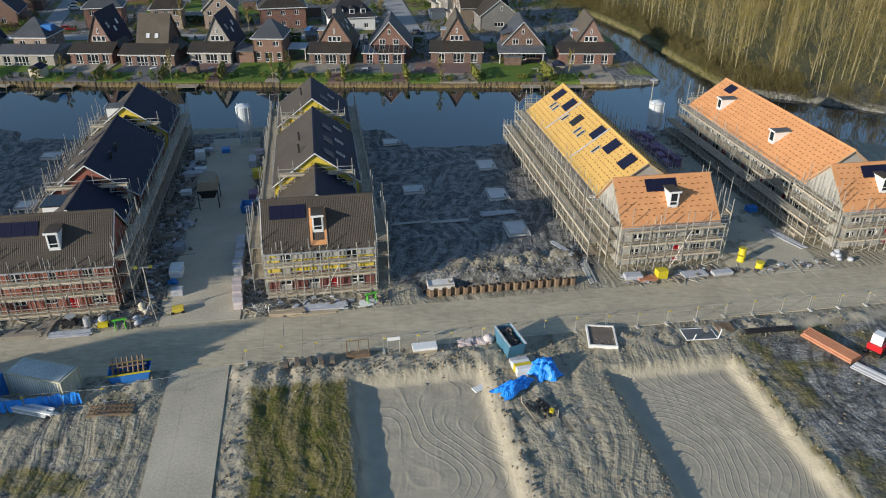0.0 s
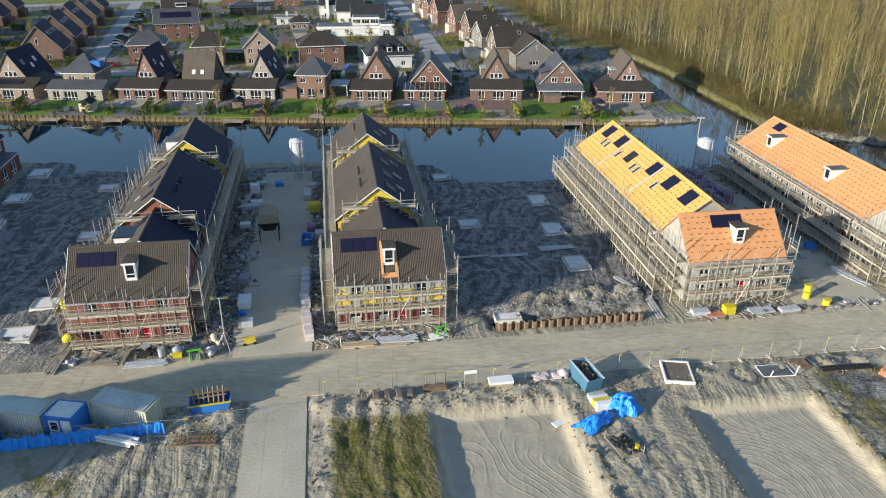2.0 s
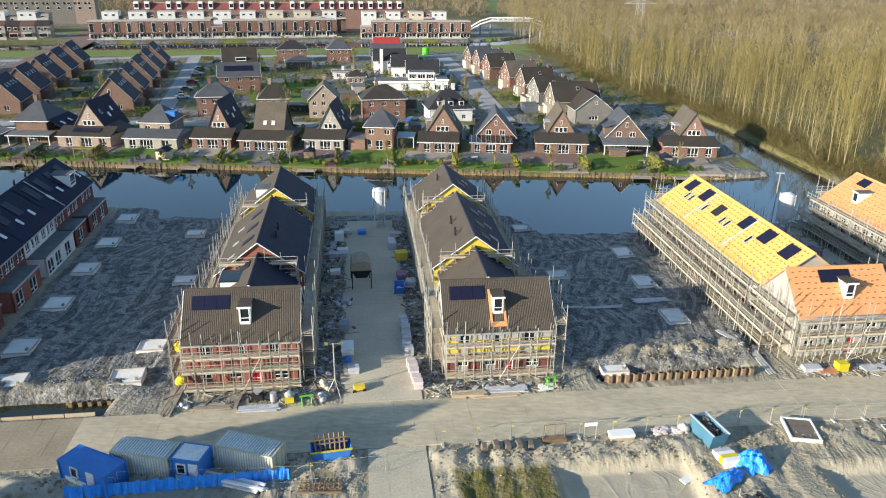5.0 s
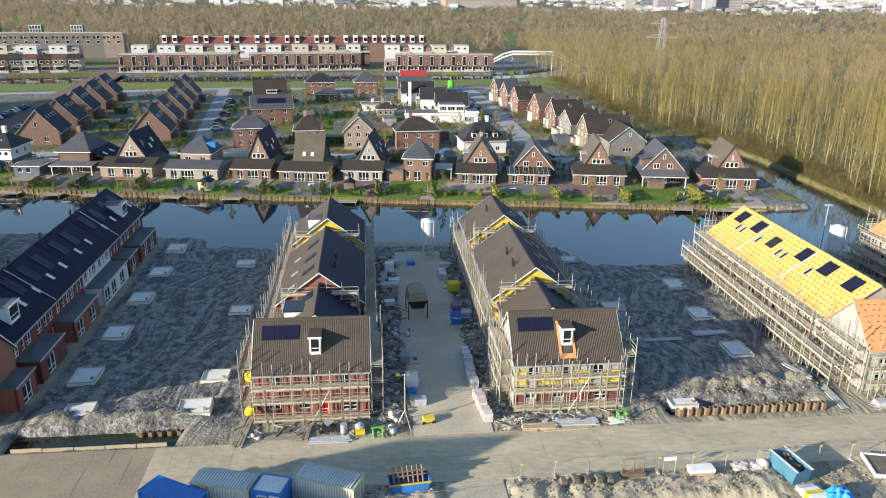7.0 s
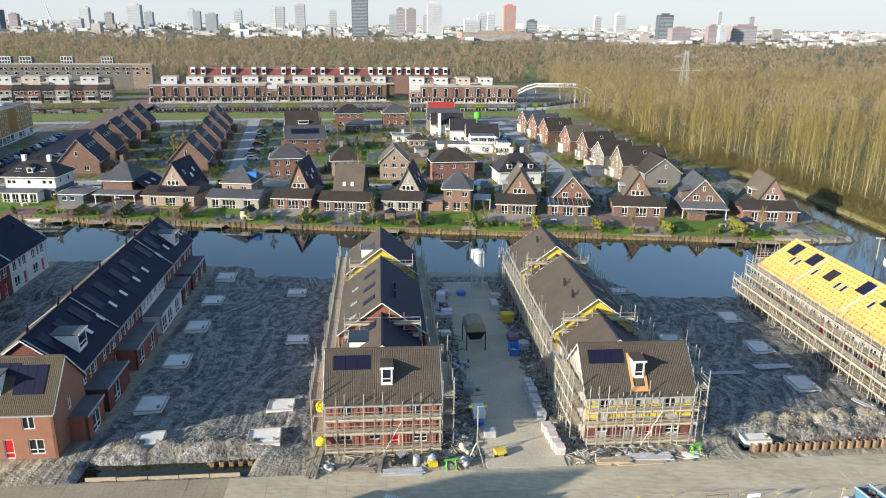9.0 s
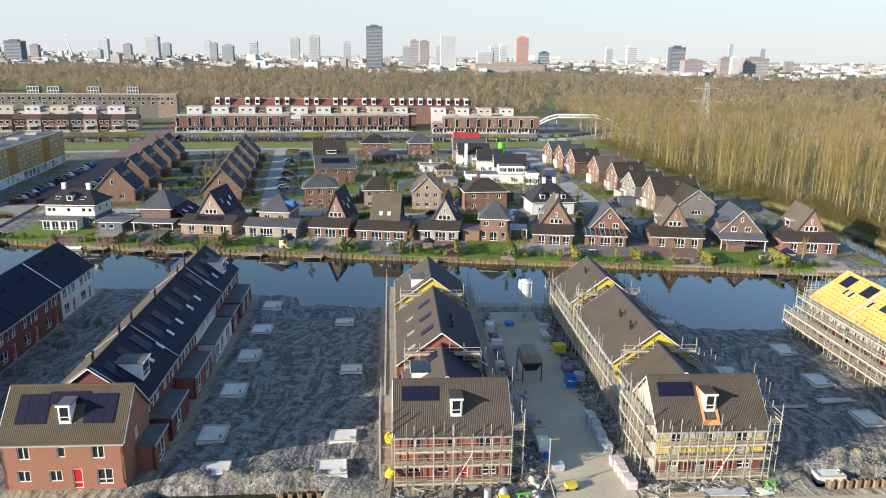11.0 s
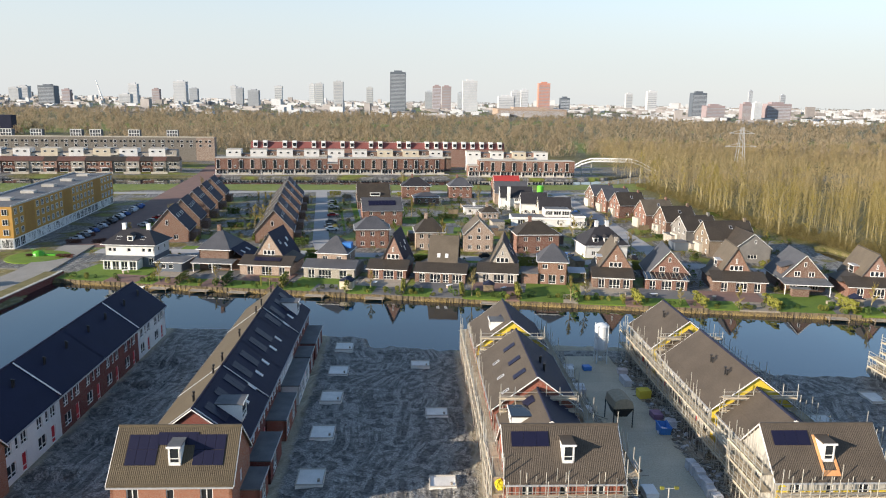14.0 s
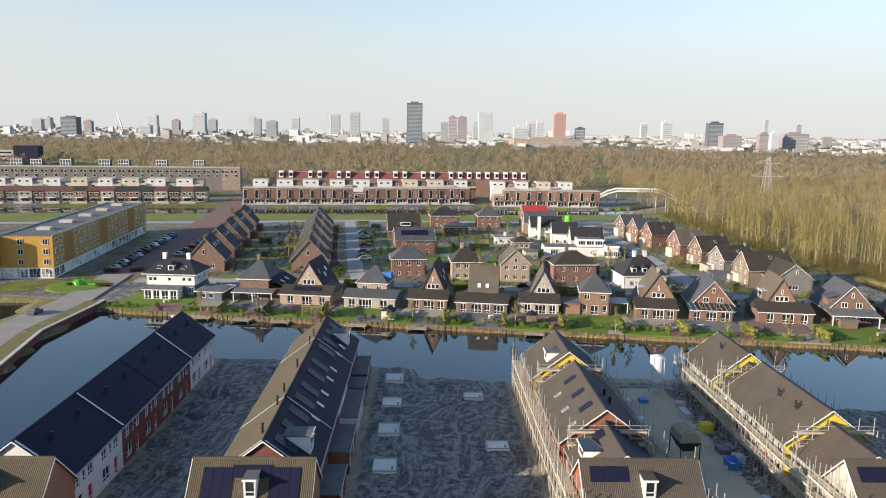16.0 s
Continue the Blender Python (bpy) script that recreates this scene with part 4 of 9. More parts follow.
        if i % 2 and rng.random() < 0.6:
            z = levels[0]
            more.tube((i * bay, -0.4 - depth, 0.1), ((i + 1) * bay, -1.3 - depth, z), 0.035, 4)
    if depth > 1.0:
        tagged(part("spare_tubing", more, M["steel"], ob), kind="stuff")
    return ob


def deck_mesh(bay, depth):
    me = Mesh()
    k = 5
    for j in range(k):
        w = depth / k
        me.box(0.01, bay - 0.01, j * w + 0.015, (j + 1) * w - 0.015, 0.0 + 0.012 * (j % 2), 0.05 + 0.012 * (j % 2))
    return me.data("deck", M["deck"])


# ---- the new rows ----
def row_openings(length, side, step=6.3, he=5.6, rear=False):
    """Windows and doors of one long wall, house by house."""
    out = []
    n = max(1, round(length / step))
    for k in range(n):
        c = (k + 0.5) * length / n
        out += [(side, c - 1.4, 0.6, 2.0, 1.8, 2), (side, c + 1.5, 0.05, 1.1, 2.4, 1, "red_paint"), (side, c - 1.7, 3.4, 1.4, 1.75, 2), (side, c + 0.2, 3.4, 0.8, 1.75, 1), (side, c + 1.8, 3.4, 1.4, 1.75, 2)]
    return out


FRONT = [("r", 2.0, 0.9, 1.3, 1.3, 2), ("r", 5.2, 0.9, 1.3, 1.3, 2), ("r", 7.4, 0.05, 1.0, 2.3, 1, "red_paint"), ("r", 10.2, 0.5, 1.6, 1.8, 2),
         ("r", 2.2, 3.5, 1.2, 1.5, 2), ("r", 6.0, 3.7, 0.8, 1.2, 1), ("r", 9.7, 3.5, 1.3, 1.5, 2), ("f", 0.0, 3.5, 1.0, 1.5, 2), ("b", 0.0, 3.5, 1.0, 1.5, 2)]


def panels(parent, length, z0, z1, material, name, gaps, m):
    """Boards of one course on a wall, proud of it, between the openings."""
    x = 0.1
    for a, b in list(gaps) + [(length - 0.1, length)]:
        if a - x > 0.3:
            part(name, Mesh().box(x, a - 0.03, -0.07, -0.004, z0, z1), M[material], parent, "", m)
        x = b
    return


def clips(w, he, hr, side, length, seed):
    """Rows of small brown battens on bare roof boards."""
    rng = random.Random(seed)
    me = Mesh()
    s = math.hypot(hr - he, w / 2)
    for i in range(int(length / 0.9)):
        for j in range(int(s / 0.75)):
            q = on_slope(w, he, hr, side, 0.5 + i * 0.9 + (j % 2) * 0.4 + rng.uniform(-.12, .12), 0.4 + j * 0.75 + rng.uniform(-.06, .06), 0.2)
            a = [q @ Vector(c) for c in ((-0.2, -0.07, -0.02), (0.2, -0.07, -0.02), (0.13, 0.09, -0.02), (-0.13, 0.09, -0.02), (-0.17, -0.04, 0.05), (0.17, -0.04, 0.05), (0.11, 0.06, 0.05), (-0.11, 0.06, 0.05))]
            me.hexa(a)
    return me


def corner_house(uc, wall, roof, label, trim="white", solar=(3, 1, -3.4, 1.5), dormer_y=6.6, bare=False, ribs=0.2, clip=False, wings="", w=8.4, length=12.3):
    u0 = uc - length / 2
    ob = gable_house("corner_house", label, "house", site(u0, 79.1, 0, -90), w, length, 5.6, 9.75, wall, roof, None, FRONT, trim, (0, ribs), 0.35, "new houses")
    he, hr = 5.6, 9.75
    if solar:
        cols, rows, y, d = solar
        solar_field(ob, on_slope(w, he, hr, 1, length / 2 + y, d), cols, rows, 1.35, 1.7)
    dormer(ob, w, he, hr, 1, dormer_y, 3.1, 1.25, 2.2, bare=bare, roof="tile_brown" if wall in ("red_brick", "block") else "bitumen")
    if clip:
        tagged(part("battening", clips(w, he, hr, 1, length, int(uc)), M["clip"], ob), kind="stuff")
    return ob


def long_house(uc, v0, v1, wall, roof, label, he=5.6, hr=9.85, w=11.4, gable=None, ends=(True, True), trim="white", windows="lr", name="terraced_house", drop=(None, None), clip=False):
    op = []
    for s in windows:
        op += row_openings(v1 - v0, s)
    ob = gable_house(name, label, "house", site(uc, v0), w, v1 - v0, he, hr, wall, roof, gable, op, trim, (0, 0), 0.3, "new houses", ends, drop=drop)
    if clip:
        for s in (-1, 1):
            tagged(part("battening", clips(w, he, hr, s, v1 - v0, int(v0)), M["clip"], ob), kind="stuff")
    return ob


# two rows in scaffolding, tiled
U1, U2, U3, U4, U5, U6 = -30.25, -1.55, -70.9, 40.9, 70.5, -98.0
W1 = 11.2
HE, HR = 5.6, 9.85
# sunward slope brown; the slope away from the sun has its shade painted in
LIT_SHADED = ("tile_brown", "tile_dark")
c1 = corner_house(U1, "red_brick", ("tile_brown", "tile_brown"), "red brick corner house with brown ribbed tiles, dormer and solar panels")
c2 = corner_house(U2, "block", ("tile_brown", "tile_brown"), "unfinished corner house with brown tiles over yellow insulation", bare=True, dormer_y=6.1)
front_gaps = [(1.35, 2.65), (4.55, 5.85), (6.9, 7.9), (9.4, 11.0)]
wall_front = pose(4.2, 0, 0, 0, 0, 90)
panels(c2, 12.3, 0.15, 2.5, "dark_brick", "brick_skin", front_gaps, wall_front)
panels(c2, 12.3, 2.75, 4.3, "insulation", "insulation_board", [(1.6, 2.8), (5.6, 6.4), (9.05, 10.35)], wall_front)
for uc, c_wall, c_gable, d_gable, seed in ((U1, "red_brick", "red_brick", "insulation", 3), (U2, "block", "insulation", "insulation", 4)):
    b = long_house(uc, 83.3, 93.0, c_wall, LIT_SHADED, "low linking house with a brown tiled gable roof", 5.0, 8.3, 9.6, None, (True, True), windows="r", name="link_house")
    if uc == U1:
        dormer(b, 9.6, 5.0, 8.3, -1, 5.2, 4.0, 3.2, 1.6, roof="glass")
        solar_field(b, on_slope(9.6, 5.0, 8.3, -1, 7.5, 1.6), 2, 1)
    c = long_house(uc, 93.0, 112.3, c_wall, LIT_SHADED, "terraced house with brown tiles, white verge boards and scaffolding", HE, HR, W1, c_gable)
    d = long_house(uc, 117.0, 129.2, c_wall, LIT_SHADED, "terraced end house with a gable of yellow insulation", HE, HR, W1, d_gable)
    long_house(uc, 112.3, 117.0, c_wall, LIT_SHADED, "low link between two terraced houses", 5.0, 8.3, 9.6, None, (True, True), windows="", name="link_house")
    if uc == U2:
        for k in (4.6, 9.4):
            flue(c, on_slope(W1, HE, HR, -1, k, 2.6, 0.2) @ pose(0, 0, 0, -37))
        flue(d, on_slope(W1, HE, HR, -1, 6.5, 2.2, 0.2) @ pose(0, 0, 0, -37))
        for k, cc in ((3.0, 2), (8.0, 2), (13.5, 2)):
            solar_field(c, on_slope(W1, HE, HR, 1, k, 2.2), cc, 1)
            skylight(c, on_slope(W1, HE, HR, 1, k + 2.4, 4.2), 0.7, 1.4)
        solar_field(d, on_slope(W1, HE, HR, 1, 4.0, 2.2), 2, 1)
        skylight(d, on_slope(W1, HE, HR, 1, 7.5, 3.6))
    else:
        for k in (4.0, 9.0, 14.5):
            solar_field(c, on_slope(W1, HE, HR, -1, k, 2.0), 1, 1, 1.3, 2.0)
            skylight(c, on_slope(W1, HE, HR, -1, k - 2.2, 4.6), 0.55, 1.15, "foil")
        for k in (5.5, 8.5):
            flue(c, on_slope(W1, HE, HR, 1, k, 2.2, 0.2) @ pose(0, 0, 0, -37))
        solar_field(d, on_slope(W1, HE, HR, -1, 5.0, 2.2), 1, 1, 1.3, 2.0)
        dormer(d, W1, HE, HR, -1, 3.0, 3.2, 2.4, 1.7)
    scaffold(uc - 6.2, 74.9, uc + 6.2, 74.9, (0.35, 2.5, 4.15), 6.6, seed=seed, depth=1.15, toe=0.15)
    scaffold(uc + 6.2, 74.9, uc + 6.2, 83.3, (2.0, 4.0, 6.0), 8.6, seed=seed + 10)
    scaffold(uc + 5.7, 84.0, uc + 5.7, 130.0, (2.0, 4.3), 6.6, seed=seed + 20)
    scaffold(uc - 6.2, 83.3, uc - 6.2, 74.9, (2.0, 4.0, 6.0), 8.2, seed=seed + 30)
    scaffold(uc - 5.7, 130.0, uc - 5.7, 84.0, (2.0, 4.3), 6.8, seed=seed + 40)
    scaffold(uc + 5.0, 93.0 - 0.05, uc + 5.1, 93.0 - 0.05, (5.5,), 7.2, seed=seed + 50)
    scaffold(uc - 5.0, 117.0, uc + 5.0, 117.0, (5.6, 7.4), 8.6, seed=seed + 60)
    scaffold(uc - 4.8, 93.0, uc + 4.8, 93.0, (5.7, 7.4), 8.6, seed=seed + 70, depth=0.9)

# two rows with bare orange roofs
OR = ("roof_yellow", "roof_orange")
for uc, v1, seed, bent in ((U4, 119.0, 5, ("roof_yellow", "roof_yellow")), (U5, 118.0, 6, ("roof_orange", "roof_orange"))):
    c = corner_house(uc, "block", ("roof_orange", "roof_orange"), "unfinished corner house with a bare orange roof, dormer and solar panels", solar=(3, 1, -0.4, 1.1), dormer_y=6.7 if uc == U4 else 6.0, ribs=0, clip=True, trim="timber")
    h = long_house(uc, 83.3, v1, "block", bent, "unfinished row of houses with bare yellow-orange roof boards", HE, HR, 11.8, None, (True, True), clip=True, trim="timber")
    if uc == U4:
        for k in (3.0, 8.6, 14.2, 27.5, 33.0):
            solar_field(h, on_slope(11.8, HE, HR, -1, k, 1.7), 1, 1, 2.4, 2.4)
        for k in (10.5, 17.0, 18.5, 24.5, 29.5, 31.0):
            skylight(h, on_slope(11.8, HE, HR, -1, k, 3.6), 0.7, 1.5)
        # roof stays closed here; a black slab paints the hole's dark inside
        part("roof_opening", Mesh().box(-1.0, 1.0, -1.1, 1.1, 0.0, 0.06), M["black"], h, "black slab for the dark of a hole in the roof", on_slope(11.8, HE, HR, -1, 21.5, 2.6, 0.2))
        for k in (13.0, 25.5):
            part("party_strip", Mesh().box(-0.12, 0.12, -7.0, 0, 0, 0.1), M["foil"], h, "", on_slope(11.8, HE, HR, -1, k, 0.1))
    else:
        for k in (12.0, 28.0):
            dormer(h, 11.8, HE, HR, -1, k, 4.5, 1.4, 2.0)
        solar_field(h, on_slope(11.8, HE, HR, -1, 31.0, 1.2), 2, 1, 1.2, 1.7)
        for k in (8, 24):
            part("roof_box", Mesh().box(-1.4, 1.4, -1.3, 1.3, 0, 0.5), M["black"], h, "", on_slope(11.8, HE, HR, 1, k, 1.8))
    scaffold(uc - 6.4, 74.9, uc + 6.4, 74.9, (1.6, 3.4, 5.2), 6.6, seed=seed)
    scaffold(uc + 6.3, 74.9, uc + 6.3, 83.3, (2.0, 4.0, 6.0), 9.0, seed=seed + 10)
    scaffold(uc + 6.1, 84.0, uc + 6.1, v1, (2.0, 4.3), 6.6, seed=seed + 20)
    scaffold(uc - 6.3, 83.3, uc - 6.3, 74.9, (1.7, 3.6, 5.4), 8.0, seed=seed + 30)
    scaffold(uc - 6.1, v1 + 1, uc - 6.1, 84.0, (1.7, 3.6, 5.4), 6.8, seed=seed + 40, depth=1.5)
    scaffold(uc - 7.9, v1 + 1, uc - 7.9, 76.0, (1.2, 2.9), 4.2, seed=seed + 50, depth=1.6)
    scaffold(uc + 6.0, v1, uc - 6.0, v1, (2.0, 4.3, 6.2), 8.6, seed=seed + 60)

# two finished rows
c3 = corner_house(U3, "orange_brick", ("tile_olive", "tile_olive"), "finished orange brick corner house with solar panels and dormer", solar=None, dormer_y=6.3)
for cols, y in ((3, 2.7), (3, 9.6)):
    solar_field(c3, on_slope(8.4, 5.6, 9.75, 1, y, 2.5), cols, 2, 1.05, 1.65)
solar_field(c3, on_slope(8.4, 5.6, 9.75, 1, 6.15, 1.3), 4, 1, 1.05, 1.4)
for v0, v1, first in ((83.3, 96.7, True), (96.7, 107.0, False), (107.0, 119.0, False), (119.0, 123.4, False), (123.4, 137.6, False)):
    # right slope in the blue-black tile for its shade, left one as lit
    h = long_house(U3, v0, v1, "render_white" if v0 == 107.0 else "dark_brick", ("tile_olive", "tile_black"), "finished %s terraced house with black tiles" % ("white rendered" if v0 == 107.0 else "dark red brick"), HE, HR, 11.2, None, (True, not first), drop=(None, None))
    n = v1 - v0
    for k in range(int(n / 4.4)):
        y = 2.4 + k * 4.4
        solar_field(h, on_slope(11.2, HE, HR, 1, y, 2.4), 2, 2, 0.95, 1.5)
        skylight(h, on_slope(11.2, HE, HR, 1, y + 2.0, 4.6), 0.6, 1.25, "white")
        if k % 2 == 0:
            flue(h, on_slope(11.2, HE, HR, -1, y + 1.0, 0.9, 0.2) @ pose(0, 0, 0, -37))
    if v0 not in (107.0, 119.0):
        for s in (-1, 1):
            part("party_strip", Mesh().box(-0.07, 0.07, -7.2, 0, 0, 0.1), M["zinc"], h, "", on_slope(11.2, HE, HR, s, 0.0, 0.0))
    if v0 in (83.3, 123.4):
        dormer(h, 11.2, HE, HR, 1, 5.0 if first else 8.5, 4.6, 2.6, 2.4)


def extension(u, v0, v1, wall, glass, label):
    """A flat-roofed rear extension on a row's right-hand side."""
    ob = thing("extension", label, "extension", site(u, v0), "rear extensions")
    n = v1 - v0
    part("wall", holed(Mesh(), n, 0, 2.9, [(c, 0.1, 2.2, 2.3) for c in glass]), M[wall], ob, "", pose(2.5, 0, 0, 0, 0, 90))
    part("wall", Mesh().box(0, 2.5, 0, 0.28, 0, 2.9), M[wall], ob)
    part("wall", Mesh().box(0, 2.5, n - 0.28, n, 0, 2.9), M[wall], ob)
    part("flat_roof", Mesh().box(-0.1, 2.62, -0.1, n + 0.1, 2.9, 3.05), M["bitumen"], ob)
    part("roof_edge", Mesh().box(2.625, 2.68, -0.12, n + 0.12, 2.86, 3.14), M["zinc"], ob)
    for c in glass:
        window(ob, pose(2.4, c, 0.1, 0, 0, 90), 2.2, 2.3, 2)
    return ob


for v0, v1, wall, glass in ((78.2, 83.0, "red_brick", (2.4,)), (84.5, 92.0, "dark_brick", (3.0,)), (95.5, 104.6, "red_brick", (2.0, 6.6)), (107.2, 118.6, "render_white", (1.6, 4.6, 8.6)), (119.4, 124.6, "dark_brick", (2.4,)), (126.0, 136.0, "dark_brick", (3.0, 7.0))):
    extension(U3 + 5.7, v0, v1, wall, glass, "flat-roofed %s rear extension with glazed doors" % wall.replace("_", " "))
for v0, v1, wall in ((83.0, 97.6, "render_white"), (97.6, 111.5, "dark_brick"), (111.5, 126.0, "dark_brick"), (126.0, 140.0, "render_white")):
    h = long_house(U6, v0, v1, wall, ("tile_black", "tile_black"), "finished %s terraced house with a blue-black roof" % ("white rendered" if wall == "render_white" else "dark red brick"), HE, HR, 11.2, None, (True, v1 > 139))
    if v0 != 111.5:
        part("party_strip", Mesh().box(-0.1, 0.1, -7.2, 0, 0, 0.1), M["white"], h, "", on_slope(11.2, HE, HR, 1, 0.0, 0.0))
    for y in (4.0, 10.5):
        flue(h, on_slope(11.2, HE, HR, 1, y, 2.6, 0.2) @ pose(0, 0, 0, -37))
corner_house(U6, "orange_brick", ("tile_olive", "tile_olive"), "finished brick corner house with weathered tiles", solar=None)

# ---- the estate across the water ----
T = 1.6


def hip_house(name, label, m, w, depth, he, hr, wall, roof, openings=(), ridge=0.35, over=0.5, group="houses across the water", upper=None, split=3.0, dormers=0, chimney=0):
    """A house under a hipped roof, its front at y = 0; ridge: the ridge's length as a share of the width."""
    ob = thing(name, label, "house", m, group)
    holes = {k: [(o[1] + (w / 2 if k in "fb" else 0), *o[2:5]) for o in openings if o[0] == k] for k in "fblr"}
    place = {"f": pose(-w / 2, 0, 0), "b": pose(w / 2, depth, 0, 0, 0, 180), "r": pose(w / 2, 0, 0, 0, 0, 90), "l": pose(-w / 2, depth, 0, 0, 0, -90)}
    for k in "fblr":
        n = w if k in "fb" else depth
        hs = [(n - h[0], *h[1:]) for h in holes[k]] if k in "bl" else holes[k]
        if upper:
            part("wall", holed(Mesh(), n, -0.4, split, [h for h in hs if h[1] + h[3] <= split]), M[wall], ob, "", place[k])
            part("upper_wall", holed(Mesh(), n, split, he, [h for h in hs if h[1] >= split]), M[upper], ob, "", place[k])
        else:
            part("wall", holed(Mesh(), n, -0.4, he, hs), M[wall], ob, "", place[k])
    for o in openings:
        k, c, sill, ww, hh = o[:5]
        q = {"f": pose(c, 0.12, sill), "b": pose(c, depth - 0.12, sill, 0, 0, 180), "r": pose(w / 2 - 0.12, c, sill, 0, 0, 90), "l": pose(-w / 2 + 0.12, c, sill, 0, 0, -90)}[k]
        window(ob, q, ww, hh, *(o[5:] or (2,)))
    x, y0, y1, rl = w / 2 + over, -over, depth + over, w * ridge / 2
    ym = depth / 2
    a, b, c, d = (-x, y0, he), (x, y0, he), (x, y1, he), (-x, y1, he)
    e, f = (-rl, ym, hr), (rl, ym, hr)
    part("roof", Mesh().face(a, b, f, e).face(b, c, f).face(c, d, e, f).face(d, a, e).face(d, c, b, a), M[roof], ob)
    part("gutter", Mesh().box(-x, x, y0 - 0.14, y0, he - 0.1, he + 0.06).box(-x, x, y1, y1 + 0.14, he - 0.1, he + 0.06).box(-x - 0.14, -x, y0, y1, he - 0.1, he + 0.06).box(x, x + 0.14, y0, y1, he - 0.1, he + 0.06), M["white"], ob)
    for k in range(dormers):
        px = (k - (dormers - 1) / 2) * w / (dormers + 1)
        zf = he + 0.9
        t = part("dormer", Mesh().box(px - 0.7, px + 0.7, 0.6, 2.6, zf - 0.4, zf + 1.3), M["white"], ob)
        part("dormer_roof", Mesh().prism([(px - 0.9, zf + 1.3), (px + 0.9, zf + 1.3), (px, zf + 2.0)], 0.45, 3.2), M[roof], t)
        part("pane", Mesh().box(px - 0.5, px + 0.5, 0.57, 0.596, zf + 0.1, zf + 1.1), M["glass"], t)
    for k in range(chimney):
        px = (-1, 1)[k % 2] * rl
        part("chimney", Mesh().box(px - 0.45, px + 0.45, ym - 0.45, ym + 0.45, hr - 0.8, hr + 1.2).box(px - 0.52, px + 0.52, ym - 0.52, ym + 0.52, hr + 1.2, hr + 1.35), M["white"] if upper else M[wall], ob)
    return ob


def lean_to(parent, w, depth, z0, z1, wall, roof, doors, posts=False, y=0.0, x=0.0, sides=True):
    """A one-storey front under a sloping roof, before y = 0."""
    base = pose(x - w / 2, y - depth, 0)
    if posts:
        for q in (0.0, w / 2 - 0.08, w - 0.16):
            part("post", Mesh().box(q, q + 0.16, 0, 0.16, -0.3, z0), M["white"], parent, "", base)
    else:
        b = part("front_room", holed(Mesh(), w, -0.4, z0, [(c + w / 2, 0.1, ww, 2.2) for c, ww in doors]), M[wall], parent, "", base)
        for q in (0.0, w - 0.25):
            part("side_wall", Mesh().box(q, q + 0.25, 0.3, depth, -0.4, z0), M[wall], b)
        for c, ww in doors:
            window(b, pose(c + w / 2, 0.12, 0.1), ww, 2.2, max(1, round(ww / 0.9)))
    o = 0.4
    lo = [(x - w / 2 - o, y - depth - o, z0 - 0.1), (x + w / 2 + o, y - depth - o, z0 - 0.1), (x + w / 2 + o, y, z1), (x - w / 2 - o, y, z1)]
    part("lower_roof", Mesh().hexa([Vector(p) for p in lo] + [Vector(p) + Vector((0, 0, 0.18)) for p in lo]), M[roof], parent)
    part("eaves_board", Mesh().box(x - w / 2 - o, x + w / 2 + o, y - depth - o - 0.08, y - depth - o - 0.004, z0 - 0.12, z0 + 0.02), M["white"], parent)


def bell_house(x, y, wm, wall, roofs, label, gable_mat=None, hr=9.9, front=(-5.0, 5.0), skirt="tile_umber", sky=True, solar=False, side_dormer=False, chimney=False):
    """A steep front-gabled house, its gable at (x, y), with a lower front room and side wings under flared skirt roofs."""
    op = [("f", k, 4.35, 0.95, 1.25, 1) for k in (-1.05, 0.0, 1.05)] + [("f", 0, 6.1, 0.4, 1.2, 0)]
    # roofs: left slope as lit, right slope a darker tile for its shade
    ob = gable_house("house", label, "house", pose(x, y, 0, 0, 0, T), wm, 11.5, 3.2, hr, wall, roofs, gable_mat, op, "bitumen", over=0.35, group="houses across the water", base=-0.4)
    a, b = front
    w, mid = b - a - 0.8, (a + b) / 2
    lean_to(ob, w, 4.4, 2.65, 4.15, wall, skirt, ((-w * 0.29, 1.5), (w * 0.04, 2.6), (w * 0.34, 1.5)), x=mid)
    part("balcony_rail", Mesh().box(-1.7, 1.7, -0.12, -0.045, 4.05, 4.3), M["white"], ob)
    for side, edge in ((-1, a + 0.4), (1, b - 0.4)):
        inner = side * wm / 2
        if side * (edge - inner) < 0.7:
            continue
        lo, hi = sorted((inner, edge))
        wing = part("side_wing", Mesh().box(lo, hi, 0.02, 7.5, -0.4, 2.6), M[wall], ob)
        out = edge + side * 0.4
        p = [(inner - side * 0.5, 0.0, 4.15), (out, 0.0, 2.6), (out, 8.0, 2.6), (inner - side * 0.5, 8.0, 4.15)]
        p = p if side > 0 else p[::-1]
        part("wing_roof", Mesh().hexa([Vector(q) for q in p] + [Vector(q) + Vector((0, 0, 0.16)) for q in p]), M[skirt], wing)
    if sky:
        for k, d in ((2.6, 3.2), (5.4, 4.6), (8.0, 3.4)):
            skylight(ob, on_slope(wm, 3.2, hr, 1, k, d), 0.8, 1.2, "white" if k > 3 else "zinc")
    if side_dormer:
        dormer(ob, wm, 3.2, hr, -1, 5.2, wm * 0.47, 3.0, 2.3, cheek=wall, roof="zinc")
    if chimney:
        part("chimney", Mesh().box(-0.35, 0.35, 2.0, 2.8, hr - 0.4, hr + 1.1).box(-0.45, 0.45, 1.9, 2.9, hr + 1.1, hr + 1.25), M["grey_brick"], ob)
    if solar:
        solar_field(ob, pose(mid, -2.1, 3.72, math.degrees(math.atan2(1.5, 4.8))), 6, 1, 1.15, 2.0)
    return ob


